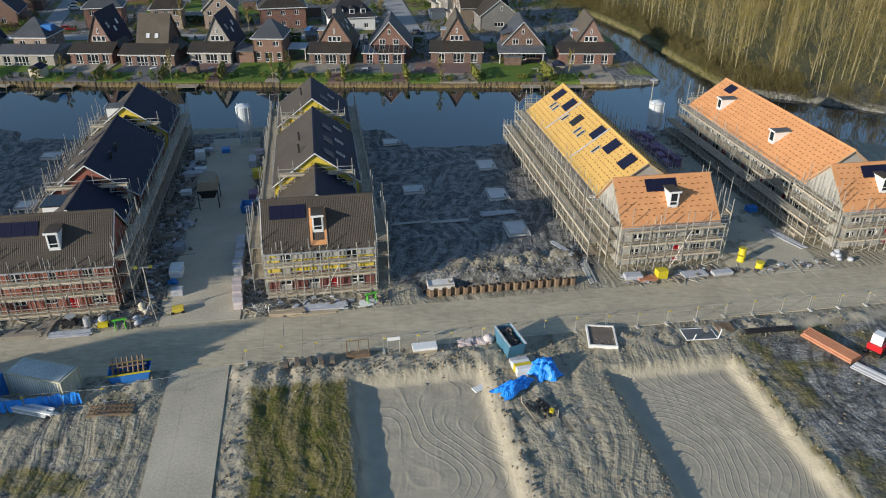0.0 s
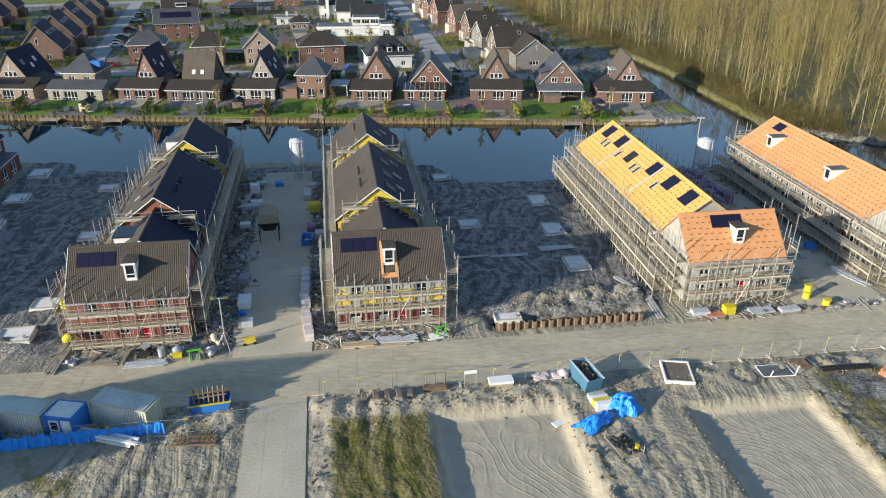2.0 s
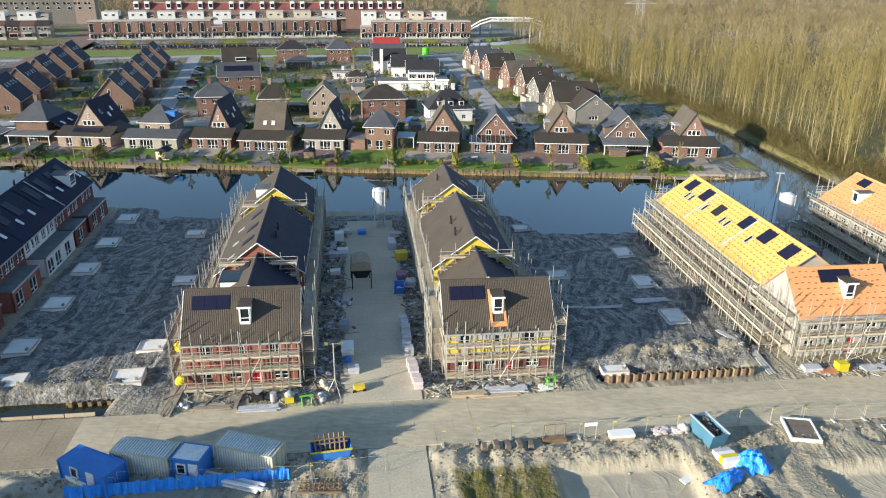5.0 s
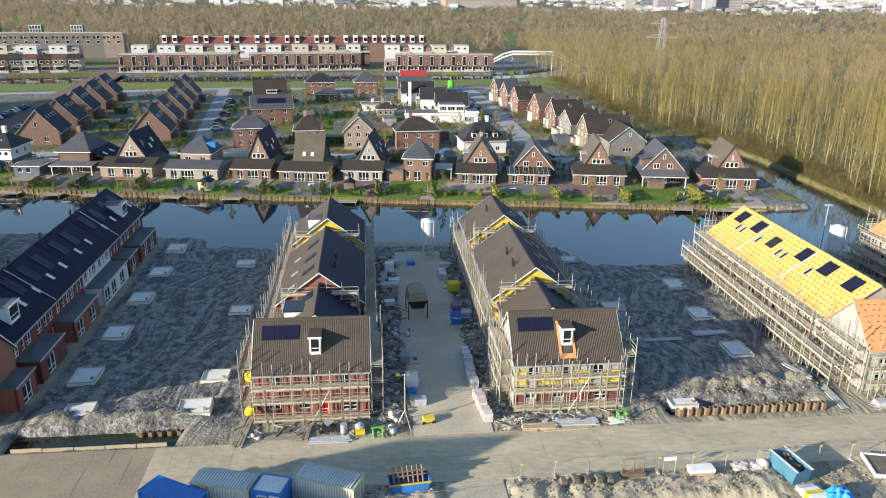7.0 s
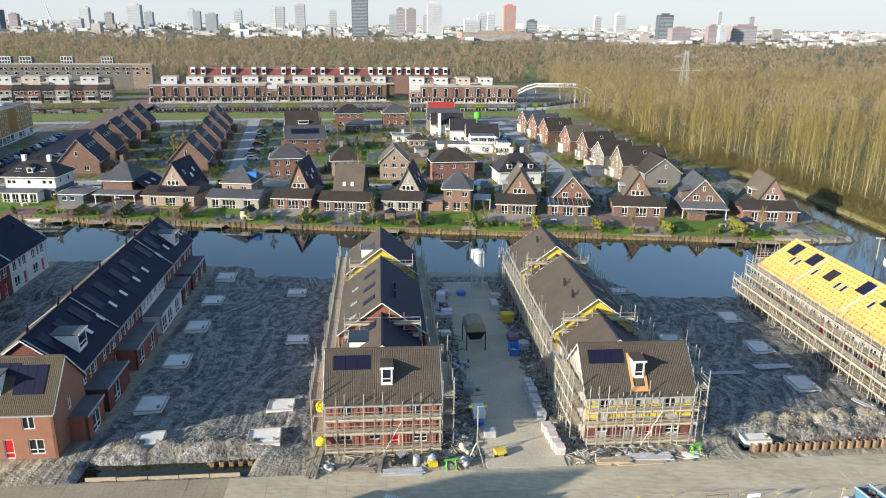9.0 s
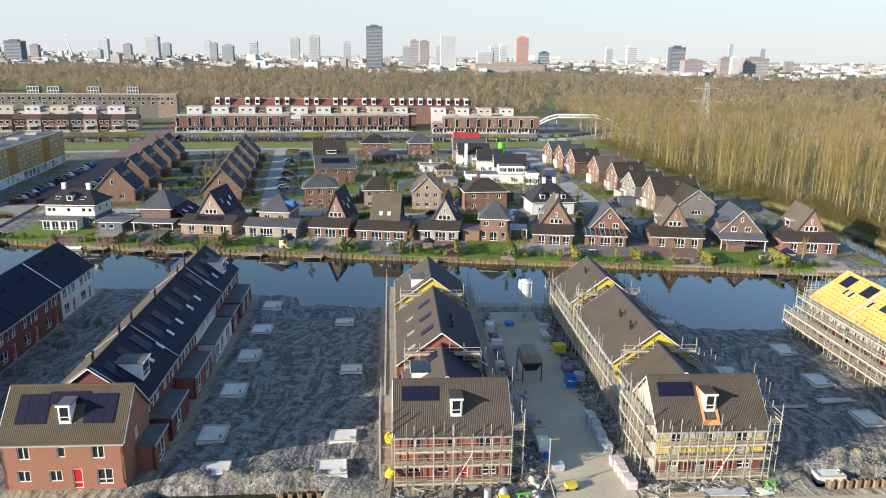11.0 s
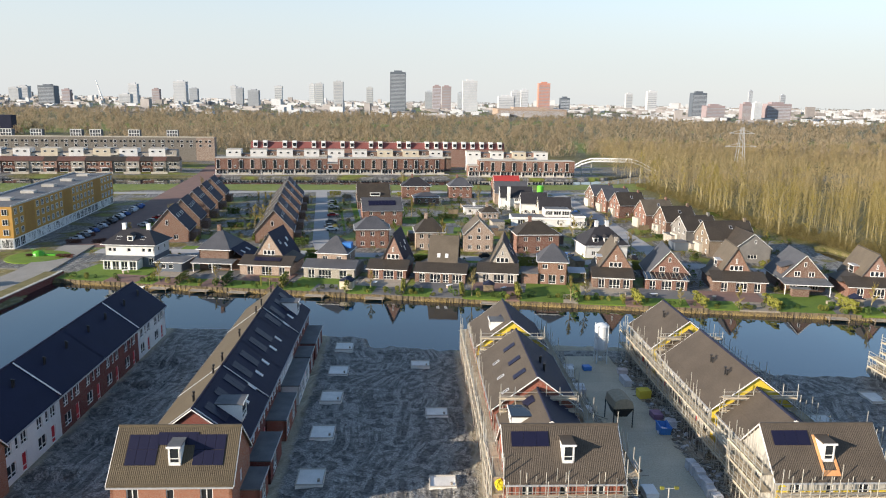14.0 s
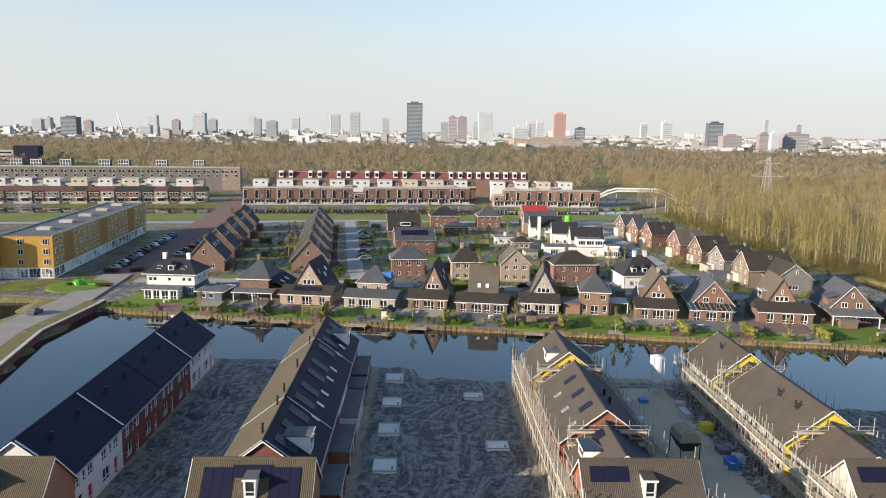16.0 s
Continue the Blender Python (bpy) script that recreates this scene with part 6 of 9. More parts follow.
def canal_terrace(x, y, turn, units, high, walls, label, seed, low=()):
    """Brick upper floors with tall framed windows over a white-framed ground floor, on a landing."""
    ob = terrace_block(x, y, turn, label)
    rng = random.Random(seed)
    w = 6.2
    for k in range(units):
        hz = high - (3.0 if k in low else 0.0)
        u = part("unit", Mesh().box(k * w + 0.02, (k + 1) * w - 0.02, rng.choice((0.0, 0.18)), 10, 2.9, hz).box(k * w + 0.02, (k + 1) * w - 0.02, 1.4, 10, -0.3, 2.89), M[walls[rng.randrange(len(walls))]], ob)
        part("window", far_window(2.0, hz - 4.0), None, u, "", pose((k + 0.28) * w, -0.06, 3.3))
        if rng.random() < 0.45:
            part("window", far_window(1.0, 1.6), None, u, "", pose((k + 0.75) * w, -0.06, 3.6))
        for q in (0.2, 0.5, 0.8):
            part("window", far_window(1.55, 2.3), None, u, "", pose((k + q) * w, 1.0, 0.3))
        part("post", cached("terrace_post", lambda: Mesh().box(-0.14, 0.14, 0.0, 0.28, -0.3, 2.89).data("post", M["white"])), None, u, "", pose(k * w + 0.2, 0.1, 0))
        part("railing", cached("terrace_rail", lambda: Mesh().box(0.0, 4.4, 0.0, 0.08, 0.0, 0.95).data("railing", M["cladding"])), None, u, "", pose(k * w + 1.4, -1.6, 0.3)) if k % 3 else None
        part("roof_edge", Mesh().box(k * w, (k + 1) * w, -0.12, 10.0, hz + 0.004, hz + 0.25), M["cladding"], u)
    return ob


def upper_tier(x, y, turn, units, high, label, seed, pale=("render_white", "cream"), between=("pink_brick", "brown_brick")):
    """Pale boxes with small windows between set-back brick bays and beige roof terraces."""
    ob = terrace_block(x, y, turn, label)
    rng = random.Random(seed)
    at = 0.0
    for k in range(units):
        white = k % 2 == 0
        w = rng.uniform(8.0, 10.5) if white else rng.uniform(4.5, 6.5)
        hz = high - (0.0 if white else rng.choice((0.3, 0.9, 2.6)))
        y0 = 0.0 if white else 0.9
        u = part("unit", Mesh().box(at + 0.02, at + w - 0.02, y0, 9, -0.3, hz), M[rng.choice(pale if white else between)], ob)
        for q in ((0.25, 0.7) if white else (0.5,)):
            part("window", far_window(1.7, 1.2), None, u, "", pose(at + q * w, y0 - 0.06, hz - 2.2))
        part("roof_edge", Mesh().box(at, at + w, y0 - 0.1, 9.1, hz + 0.004, hz + 0.22), M["cladding" if white else "bitumen"], u)
        if not white:
            part("balcony", Mesh().box(at + 0.2, at + w - 0.2, -1.0, 0.85, hz - 3.4, hz - 2.5), M["cladding"], u)
        at += w
    return ob


def red_tier(x, y, turn, units, eave, top, label, seed):
    """Steep red roof with white-framed dormers and beige roof boxes."""
    ob = terrace_block(x, y, turn, label)
    rng = random.Random(seed)
    w = 6.0
    for k in range(units):
        u = part("unit", Mesh().box(k * w + 0.02, (k + 1) * w - 0.02, 0, 10, -0.3, eave), M["pink_brick"], ob)
        part("roof", Mesh().hexa([Vector(p) for p in ((k * w, -0.2, eave + 0.004), (k * w + w, -0.2, eave + 0.004), (k * w + w, 10, eave + 0.004), (k * w, 10, eave + 0.004), (k * w, 1.6, top), (k * w + w, 1.6, top), (k * w + w, 10, top), (k * w, 10, top))]), M["red_sheet"], u)
        if k % 3 != 2 or k > units - 8:
            part("dormer", Mesh().box(k * w + 1.6, k * w + 4.2, -0.5, 3, eave + 0.4, top + 0.7), M["white"], u)
            part("window", far_window(2.3, 2.4), None, u, "", pose(k * w + 2.9, -0.55, eave + 1.2))
        elif rng.random() < 0.6:
            part("roof_box", Mesh().box(k * w - 1.5, k * w + 5.5, -2.5, 2, eave - 1.2, eave + 1.6), M["cladding"], u)
        part("roof_edge", Mesh().box(k * w, k * w + w, 1.5, 1.8, top + 0.004, top + 0.2), M["cladding"], u)
    return ob


def street_terrace(x, y, turn, units, label, seed):
    """Two-storey houses in red and grey with dark red sloping roofs."""
    ob = terrace_block(x, y, turn, label)
    rng = random.Random(seed)
    w = 7.2
    for k in range(units):
        wall = ("estate_brick", "flat_grey", "grey_brick", "pink_brick")[(k + (k // 5)) % 4]
        u = part("unit", Mesh().box(k * w + 0.02, (k + 1) * w - 0.02, 0.0 if k % 2 else 0.5, 9, -0.3, 6.4), M[wall], ob)
        part("roof", Mesh().hexa([Vector(p) for p in ((k * w, -0.3, 6.404), (k * w + w, -0.3, 6.404), (k * w + w, 9.3, 6.404), (k * w, 9.3, 6.404), (k * w, 4.0, 8.6), (k * w + w, 4.0, 8.6), (k * w + w, 6.0, 8.6), (k * w, 6.0, 8.6))]), M["tile_red" if rng.random() < 0.55 else "tile_umber"], u)
        for q in (0.28, 0.7):
            part("window", far_window(1.8, 1.5), None, u, "", pose((k + q) * w, -0.08, 4.1))
        part("window", far_window(4.2, 2.0), None, u, "", pose((k + 0.5) * w, -0.08, 0.5))
        part("canopy", Mesh().box(k * w + 1, k * w + 5.6, -2.2, -0.1, 2.7, 2.9), M["white"], u) if k % 2 else None
        part("garden_wall", Mesh().box(k * w + 0.3, k * w + 9.2, -7.2, -7.0, -0.2, 1.1), M["cladding"], u) if k % 2 else None
    return ob


def long_block(x, y, turn, units, high, label):
    """Long grey flats with square white-framed windows, a white roof rail and framed roof rooms."""
    ob = terrace_block(x, y, turn, label)
    w = 6.0
    for k in range(units):
        last = k >= units - 2
        u = part("unit", Mesh().box(k * w + 0.02, (k + 1) * w - 0.02, 0, 11, -0.3, high), M["pale_brick" if last else "flat_grey"], ob)
        for z in (high - 3.4, high - 6.2):
            part("window", far_window(1.9, 1.7), None, u, "", pose((k + 0.5) * w, -0.12, z))
        part("recess", Mesh().box(k * w + 0.1, k * w + 1.3, -0.1, 0.0, high - 3.2, high - 1.9), M["glass"], u)
        part("roof_rail", Mesh().box(k * w, k * w + w, -0.1, 0.06, high + 0.004, high + 0.75), M["cladding"], u)
        if k in (4, 6, 9, 13, 15, 19, 23):
            room = part("roof_room", Mesh().box(k * w - 0.2, k * w + 6.6, 0.8, 6, high + 0.01, high + 4.6), M["bitumen"], u)
            fr = Mesh()
            for q in range(5):
                fr.box(k * w - 0.3 + q * 1.65, k * w - 0.02 + q * 1.65, 0.45, 0.8, high + 0.01, high + 4.8)
            for z in (0.0, 2.2, 4.5):
                fr.box(k * w - 0.3, k * w + 6.6, 0.4, 0.75, high + z + 0.02, high + z + 0.4)
            part("frame", fr, M["white"], room)
    return ob


canal_terrace(-229, 388, 17.5, 21, 9.0, ("pink_brick", "estate_brick", "estate_brick"), "brown-red brick canal terrace with tall white-framed windows", 1, (10,))
canal_terrace(-90, 419.5, 11.5, 10, 9.0, ("pink_brick", "estate_brick"), "red-brown brick canal terrace with a white ground floor", 2, (0,))
upper_tier(-232, 410, 16.0, 18, 12.3, "white and brick roof storey behind the canal houses", 3)
upper_tier(-94, 448, 12.0, 7, 12.0, "white roof storey beyond the far canal", 4)
red_tier(-229, 440, 15.8, 27, 11.4, 15.4, "terrace with a steep red roof and white dormers", 5)
street_terrace(-410, 342, 17.5, 23, "red and grey two-storey terrace with dark red roofs", 7)
upper_tier(-408, 372, 17.5, 20, 11.3, "white and grey-beige terrace with roof terraces", 8, ("render_white", "cream", "render_white"), ("grey_brick", "cladding"))
long_block(-427, 419.5, 17.5, 28, 15.2, "long grey apartment terrace with white framed roof rooms")
nb = thing("office_block", "dark navy office block with a pale glazed wing", "building", pose(-600, 690, 0, 0, 0, 17))
part("tower", Mesh().box(-12, 12, 0, 14, -0.3, 19), M["tile_dark"], nb)
part("wing", Mesh().box(-60, -12.1, 1, 14, -0.3, 14), M["cladding"], nb)
for z in (3, 7, 11):
    part("window_band", Mesh().box(-58, -14, 0.9, 1.1, z, z + 1.6), M["glass"], nb)
ribbon("quay_2", [(-229, 386), (-102, 426)], 2.2, 0.3, M["concrete"], "pale landing along the far canal", "quay", 1.5)
ribbon("quay_3", [(-90, 417.4), (-31, 429.6)], 2.2, 0.3, M["concrete"], "pale landing along the far canal", "quay", 1.5)

# arched footbridge
fb = thing("footbridge", "white arched lattice footbridge over the far canal", "bridge", pose(-34, 449, 0, 0, 0, 8))
arc = [(0, 0.5), (10, 6.2), (16, 8.0), (40, 8.0), (46, 6.0), (56, 0.8)]
for s in (0.0, 3.0):
    for z in (0.0, 1.8):
        me = Mesh()
        for (a, b), (c, d) in zip(arc, arc[1:]):
            me.tube((a, s, b + z), (c, s, d + z), 0.22, 5)
        part("chord", me, M["white"], fb)
    lat = Mesh()
    for k in range(17):
        a, b = 16 + k * 1.5, 16 + (k + 0.75) * 1.5
        lat.tube((a, s, 8.0), (b, s, 9.8), 0.1, 4)
        lat.tube((b, s, 9.8), (a + 1.5, s, 8.0), 0.1, 4)
    part("lattice", lat, M["white"], fb)
dk = Mesh()
for (a, b), (c, d) in zip(arc, arc[1:]):
    dk.hexa([Vector(p) for p in ((a, 0, b - .3), (c, 0, d - .3), (c, 3, d - .3), (a, 3, b - .3), (a, 0, b), (c, 0, d), (c, 3, d), (a, 3, b))])
part("deck", dk, M["concrete"], fb)
for x, z in ((10, 6), (16, 7.8), (40, 7.8), (46, 6)):
    part("pier", Mesh().tube((x, 1.5, -1), (x, 1.5, z), 0.35, 8), M["concrete"], fb)

# streets of the estate
STREETS = {"a": ([(-108, 197), (-115.0, 215), (-116.4, 220), (-143.0, 308), (-151, 334)], 5.0), "b": ([(-172, 187), (-120, 196), (-60, 200), (0, 203), (14, 200)], 6.0), "c": ([(-11, 203), (-16.5, 233), (-24, 274), (-31.5, 312), (-40, 350)], 6.5),
           "d": ([(-178, 190), (-202, 280), (-232, 388)], 14.0), "e": ([(-104.5, 232), (-129.5, 316)], 1.5)}


def clear_of_streets(x, y, room=0.8):
    """True where a place lies off every street of the estate."""
    for pts, w in STREETS.values():
        for (ax, ay), (bx, by) in zip(pts, pts[1:]):
            ex, ey = bx - ax, by - ay
            f = min(1, max(0, ((x - ax) * ex + (y - ay) * ey) / (ex * ex + ey * ey)))
            if math.hypot(x - ax - f * ex, y - ay - f * ey) < w / 2 + room:
                return False
    return True


M["street"] = mat("pale_grey_paving", (0.36, 0.355, 0.345), (0.28, 0.275, 0.268), 0.2, 0.85, bump=0.004, fine=30)
ribbon("street", *STREETS["a"], 0.14, M["street"], "pale grey paved street between the terraces", "street", 0.5)
ribbon("footpath", *STREETS["e"], 0.12, M["street"], "narrow pale footpath beside the lawns", "path", 0.4)
ribbon("street_2", *STREETS["b"], 0.10, M["street"], "street behind the waterfront houses", "street", 0.5)
ribbon("street_3", *STREETS["c"], 0.13, M["street"], "street with parked cars up to the far canal", "street", 0.5)
ribbon("street_4", [(-320, 277), (-205, 312), (-150, 334), (-45, 352), (-10, 362)], 6.0, 0.08, M["street"], "street along the green strip", "street", 0.5)
ribbon("parking", [(-178, 190), (-202, 280), (-232, 388), (-250, 440)], 14.0, 0.09, M["paver"], "red-brown paved parking street", "street", 0.5)
ribbon("path", [(-175, 420), (-60, 470), (60, 560)], 2.2, 0.1, M["lawn"], "green grassy dike beside the far canal", "path", 0.4)

# ---- quay road on the near-left bank ----
M["quay"] = mat("grey_quay_concrete", (0.30, 0.285, 0.255), (0.22, 0.21, 0.19), 0.2, 0.88, bump=0.006, fine=22)
QA, QB = (-163.5, 159), (-133, 20)
ribbon("quay_road", [(-181, 192), (-172.5, 160), (-170, 138), (-160.5, 104), (-142, 20)], 8.5, 0.32, M["quay"], "grey concrete quay road beside the canal", "road", 1.0)
M["verge"] = mat("dry_grass_verge", (0.20, 0.165, 0.075), (0.11, 0.105, 0.04), 0.4, 0.95, bump=0.03, fine=10)
quay = thing("quay_wall", "brick quay wall with a concrete coping", "wall", kind="structure")
qpts = [(-164.5, 161), (-163.6, 156), (-160.8, 133), (-151.8, 109), (-134.5, 30)]
for (ax, ay), (bx, by) in zip(qpts, qpts[1:]):
    d = Vector((bx - ax, by - ay, 0))
    q = pose(ax, ay, 0, 0, 0, math.degrees(math.atan2(d.y, d.x)))
    part("wall", Mesh().box(0, d.length, -0.5, 0.0, -2.6, 0.55), M["dark_brick"], quay, "", q)
    part("coping", Mesh().box(-0.02, d.length + 0.02, -0.62, 0.1, 0.554, 0.75), M["concrete"], quay, "", q)
    part("verge", Mesh().box(0, d.length, -4.6, -0.66, -0.2, 0.36), M["verge"], quay, "", q)
solid("roundabout_lawn", Mesh().lathe([(8.5, -0.1), (8.5, 0.2), (7.5, 0.35), (0.5, 0.5)], 24), M["lawn"], "round green lawn by the quay road", "lawn", pose(-182, 176, 0), kind="structure")
sculpture = thing("sculpture", "bright green low landscape sculpture with spikes on a lawn", "sculpture", pose(-182, 176.5, 0.4, 0, 0, 10) @ Matrix.Scale(0.75, 4))
part("body", Mesh().box(-2.0, 6.5, -0.5, 0.5, 0, 0.6).lathe([(2.4, 0), (2.1, 1.0), (1.0, 1.7), (0.2, 1.9)], 12, -0.8, 0), M["lime"], sculpture)
for k in range(7):
    part("spike", Mesh().tube((-2.4 + k * 0.55, 0, 1.2), (-3.6 + k * 0.9, 0, 2.8), 0.12, 5, 0.03), M["lime"], sculpture)

# ---- trees ----
def bare_tree(seed, high, spread, twigs, lean=0.4, first=0.35, thick=0.2, leaf=0.09, long=1.5):
    """Trunk with limbs, and a crown of many thin twigs as separate slivers."""
    rng = random.Random(seed)
    trunk, crown = Mesh(), Mesh()
    pts = [Vector((0, 0, -0.3))]
    n = 6
    for k in range(1, n + 1):
        pts.append(Vector((rng.uniform(-1, 1) * lean * k / n, rng.uniform(-1, 1) * lean * k / n, high * 0.93 * k / n)))
    for k in range(n):
        trunk.tube(pts[k], pts[k + 1], thick * (1 - k / n) + 0.03, 5, thick * (1 - (k + 1) / n) + 0.03)
    tips = []
    limbs = 11
    for k in range(limbs):
        f = first + (0.95 - first) * k / limbs
        i = min(n - 1, int(f * n))
        p = pts[i].lerp(pts[i + 1], f * n - i)
        a = rng.uniform(0, math.tau)
        r = spread * (1.15 - 0.75 * (f - first) / (1 - first)) * rng.uniform(0.6, 1.1)
        q = p + Vector((math.cos(a) * r, math.sin(a) * r, high * rng.uniform(0.13, 0.24)))
        trunk.tube(p, q, thick * 0.38 * (1 - f) + 0.03, 4, 0.015)
        tips.append((p, q))
    tips.append((pts[-2], pts[-1] + Vector((0, 0, high * 0.07))))
    for k in range(twigs):
        p, q = tips[k % len(tips)]
        b = p.lerp(q, rng.uniform(0.25, 1.0))
        d = Vector((rng.gauss(0, 0.4), rng.gauss(0, 0.4), rng.uniform(0.5, 1.3))).normalized() * long * rng.uniform(0.5, 1.2)
        s = d.orthogonal().normalized() * leaf
        s.rotate(Matrix.Rotation(rng.uniform(0, 6), 3, d))
        crown.face(b - s * 0.6, b + s * 0.6, b + d * 0.6 + s, b + d)
    return trunk.data("trunk", M["bark"]), crown


TREES = []
for k in range(6):
    tr, cr = bare_tree(40 + k, 15.5 + k % 3, 2.5, 760, first=0.16, leaf=0.02, long=1.3, thick=0.115, lean=0.45)
    TREES.append((tr, cr.data("crown", M["bud" if k % 2 == 0 else "twig"])))


def tree(x, y, kind, scale=1.0, turn=0.0, label="tall bare poplar with thin upright twigs", group="bare trees of the wood", z=None):
    tr, cr = kind
    ob = thing("tree", label, "tree", pose(x, y, ground_z(x, y) if z is None else z, 0, 0, turn) @ Matrix.Scale(scale, 4), group)
    part("trunk", tr, None, ob)
    part("crown", cr, None, ob)
    return ob


def inside(x, y, poly):
    return float(sdf(np.array([x]), np.array([y]), poly)[0]) < 0


rt = random.Random(77)
placed = 0
while placed < 130:
    y = rt.uniform(140, 400)
    x = rt.uniform(-10, 175)
    d = float(sdf(np.array([x]), np.array([y]), FOREST)[0])
    if d < -0.8 and (d > -11 or rt.random() < 0.12):
        tree(x, y, rt.choice(TREES), rt.uniform(0.75, 1.1), rt.uniform(0, 360))
        placed += 1

# the wood behind, too dense to count: slivers of twig gathered as arrays
class Slivers:
    def __init__(self, seed):
        self.v, self.rng = [], np.random.default_rng(seed)

    def tree(self, x, y, high, spread, n, wide, long, low=0.12, z0=0.0, flat=0.45):
        g = self.rng
        f = g.random(n) ** 0.8
        r = spread * (1.1 - 0.75 * f) * np.sqrt(g.random(n))
        a = g.uniform(0, math.tau, n)
        b = np.stack([x + r * np.cos(a), y + r * np.sin(a), z0 + high * (low + (0.92 - low) * f)], -1)
        d = np.stack([g.normal(0, flat, n), g.normal(0, flat, n), g.uniform(0.5, 1.2, n)], -1) * long
        t = g.uniform(0, math.tau, n)
        s = np.stack([np.cos(t), np.sin(t), g.normal(0, 0.3, n)], -1) * wide
        self.v.append(np.stack([b - s, b + s, b + d + s * 0.4, b + d - s * 0.4], 1).reshape(-1, 3))

    def data(self, name, material):
        v = np.concatenate(self.v)
        n = len(v) // 4
        me = bpy.data.meshes.new(name)
        me.vertices.add(len(v))
        me.vertices.foreach_set("co", v.ravel())
        me.loops.add(len(v))
        me.loops.foreach_set("vertex_index", np.arange(len(v)))
        me.polygons.add(n)
        me.polygons.foreach_set("loop_start", np.arange(n) * 4)
        me.update(calc_edges=True)
        me.materials.append(material)
        return me


wt, near_wood, deep_wood, under = Mesh(), Slivers(3), Slivers(4), Slivers(6)
q = np.random.default_rng(9)
cand = np.stack([q.uniform(-20, 440, 16000), q.uniform(110, 640, 16000)], -1)
depth_in = -sdf(cand[:, 0], cand[:, 1], FOREST)
kept = [(x, y, d) for (x, y), d in zip(cand, depth_in) if d > 2.0 and x < 60 + 0.62 * y][:3400]
for x, y, d in kept:
    far = math.hypot(x, y)
    if far < 330:
        near_wood.tree(x, y, rt.uniform(12, 17), rt.uniform(2.4, 3.4), 230, 0.03, 1.15, low=0.06, flat=0.5)
    else:
        deep_wood.tree(x, y, rt.uniform(11, 16), rt.uniform(3.2, 4.6), 105, 0.062, 1.5, low=0.2, flat=0.55)
    if far < 480:
        wt.tube((x, y, -0.2), (x + rt.uniform(-.9, .9), y + rt.uniform(-.6, .6), 14.5), 0.085, 3, 0.03)
edge = [(200, 52), (170, 70), (118, 118)] + FOREST[:9]
for k in range(1900):
    a, b = rt.choice(list(zip(edge, edge[1:])))
    f, d = rt.random(), rt.uniform(-0.6, 9.0)
    n = math.hypot(b[0] - a[0], b[1] - a[1])
    x, y = a[0] + (b[0] - a[0]) * f + (b[1] - a[1]) / n * d, a[1] + (b[1] - a[1]) * f - (b[0] - a[0]) / n * d
    if inside(x, y, CANAL):
        continue
    under.tree(x, y, rt.uniform(1.2, 2.2 + 0.35 * d), rt.uniform(1.0, 2.2), 56, 0.035, 0.8, 0.0, max(ground_z(x, y), -0.9), 0.6)
wood = thing("wood", "dense leafless poplar wood beside the canal", "wood", kind="stuff")
tagged(part("trunks", wt, M["bark"], wood), kind="stuff")
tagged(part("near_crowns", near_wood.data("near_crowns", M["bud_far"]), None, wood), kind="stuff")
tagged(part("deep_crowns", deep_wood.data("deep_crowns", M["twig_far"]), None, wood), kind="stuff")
tagged(part("undergrowth", under.data("undergrowth", M["under"]), None, wood), kind="stuff")

# woods on the plain beyond the estate
belt = Slivers(12)
for _ in range(4600):
    y = 515 + 1050 * rt.random() ** 1.5
    x = rt.uniform(-0.78 * y - 150, 0.72 * y + 60)
    if -460 < x < 40 and y < 500 + 0.15 * (x + 460) or x < -400 and y < 640:
        continue
    if vnoise(np.array(x * 0.004), np.array(y * 0.006), 5) < 0.18:
        continue
    belt.tree(x, y, rt.uniform(9, 14) + 2 * math.sin(x * 0.013), rt.uniform(3.5, 6), 60, 0.2 + y / 9000, 2.4, 0.05, 0.0, 0.5)
far_wood = thing("far_wood", "belts of bare brown trees on the plain", "wood", kind="stuff")
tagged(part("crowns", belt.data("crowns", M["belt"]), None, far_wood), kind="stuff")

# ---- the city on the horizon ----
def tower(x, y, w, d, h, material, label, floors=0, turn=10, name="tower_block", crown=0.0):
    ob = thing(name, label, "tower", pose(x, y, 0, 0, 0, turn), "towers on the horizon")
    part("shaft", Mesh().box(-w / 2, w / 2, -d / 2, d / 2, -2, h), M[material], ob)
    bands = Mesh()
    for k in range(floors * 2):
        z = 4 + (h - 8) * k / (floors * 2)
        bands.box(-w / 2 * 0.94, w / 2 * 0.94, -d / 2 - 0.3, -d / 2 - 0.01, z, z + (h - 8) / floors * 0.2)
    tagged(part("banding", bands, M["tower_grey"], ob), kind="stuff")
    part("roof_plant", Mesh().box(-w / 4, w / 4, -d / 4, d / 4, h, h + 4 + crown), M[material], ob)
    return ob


def bearing(px, depth):
    """Place at a depth along a bearing of the last view, by its tangent."""
    return -53.7 + depth * px, depth


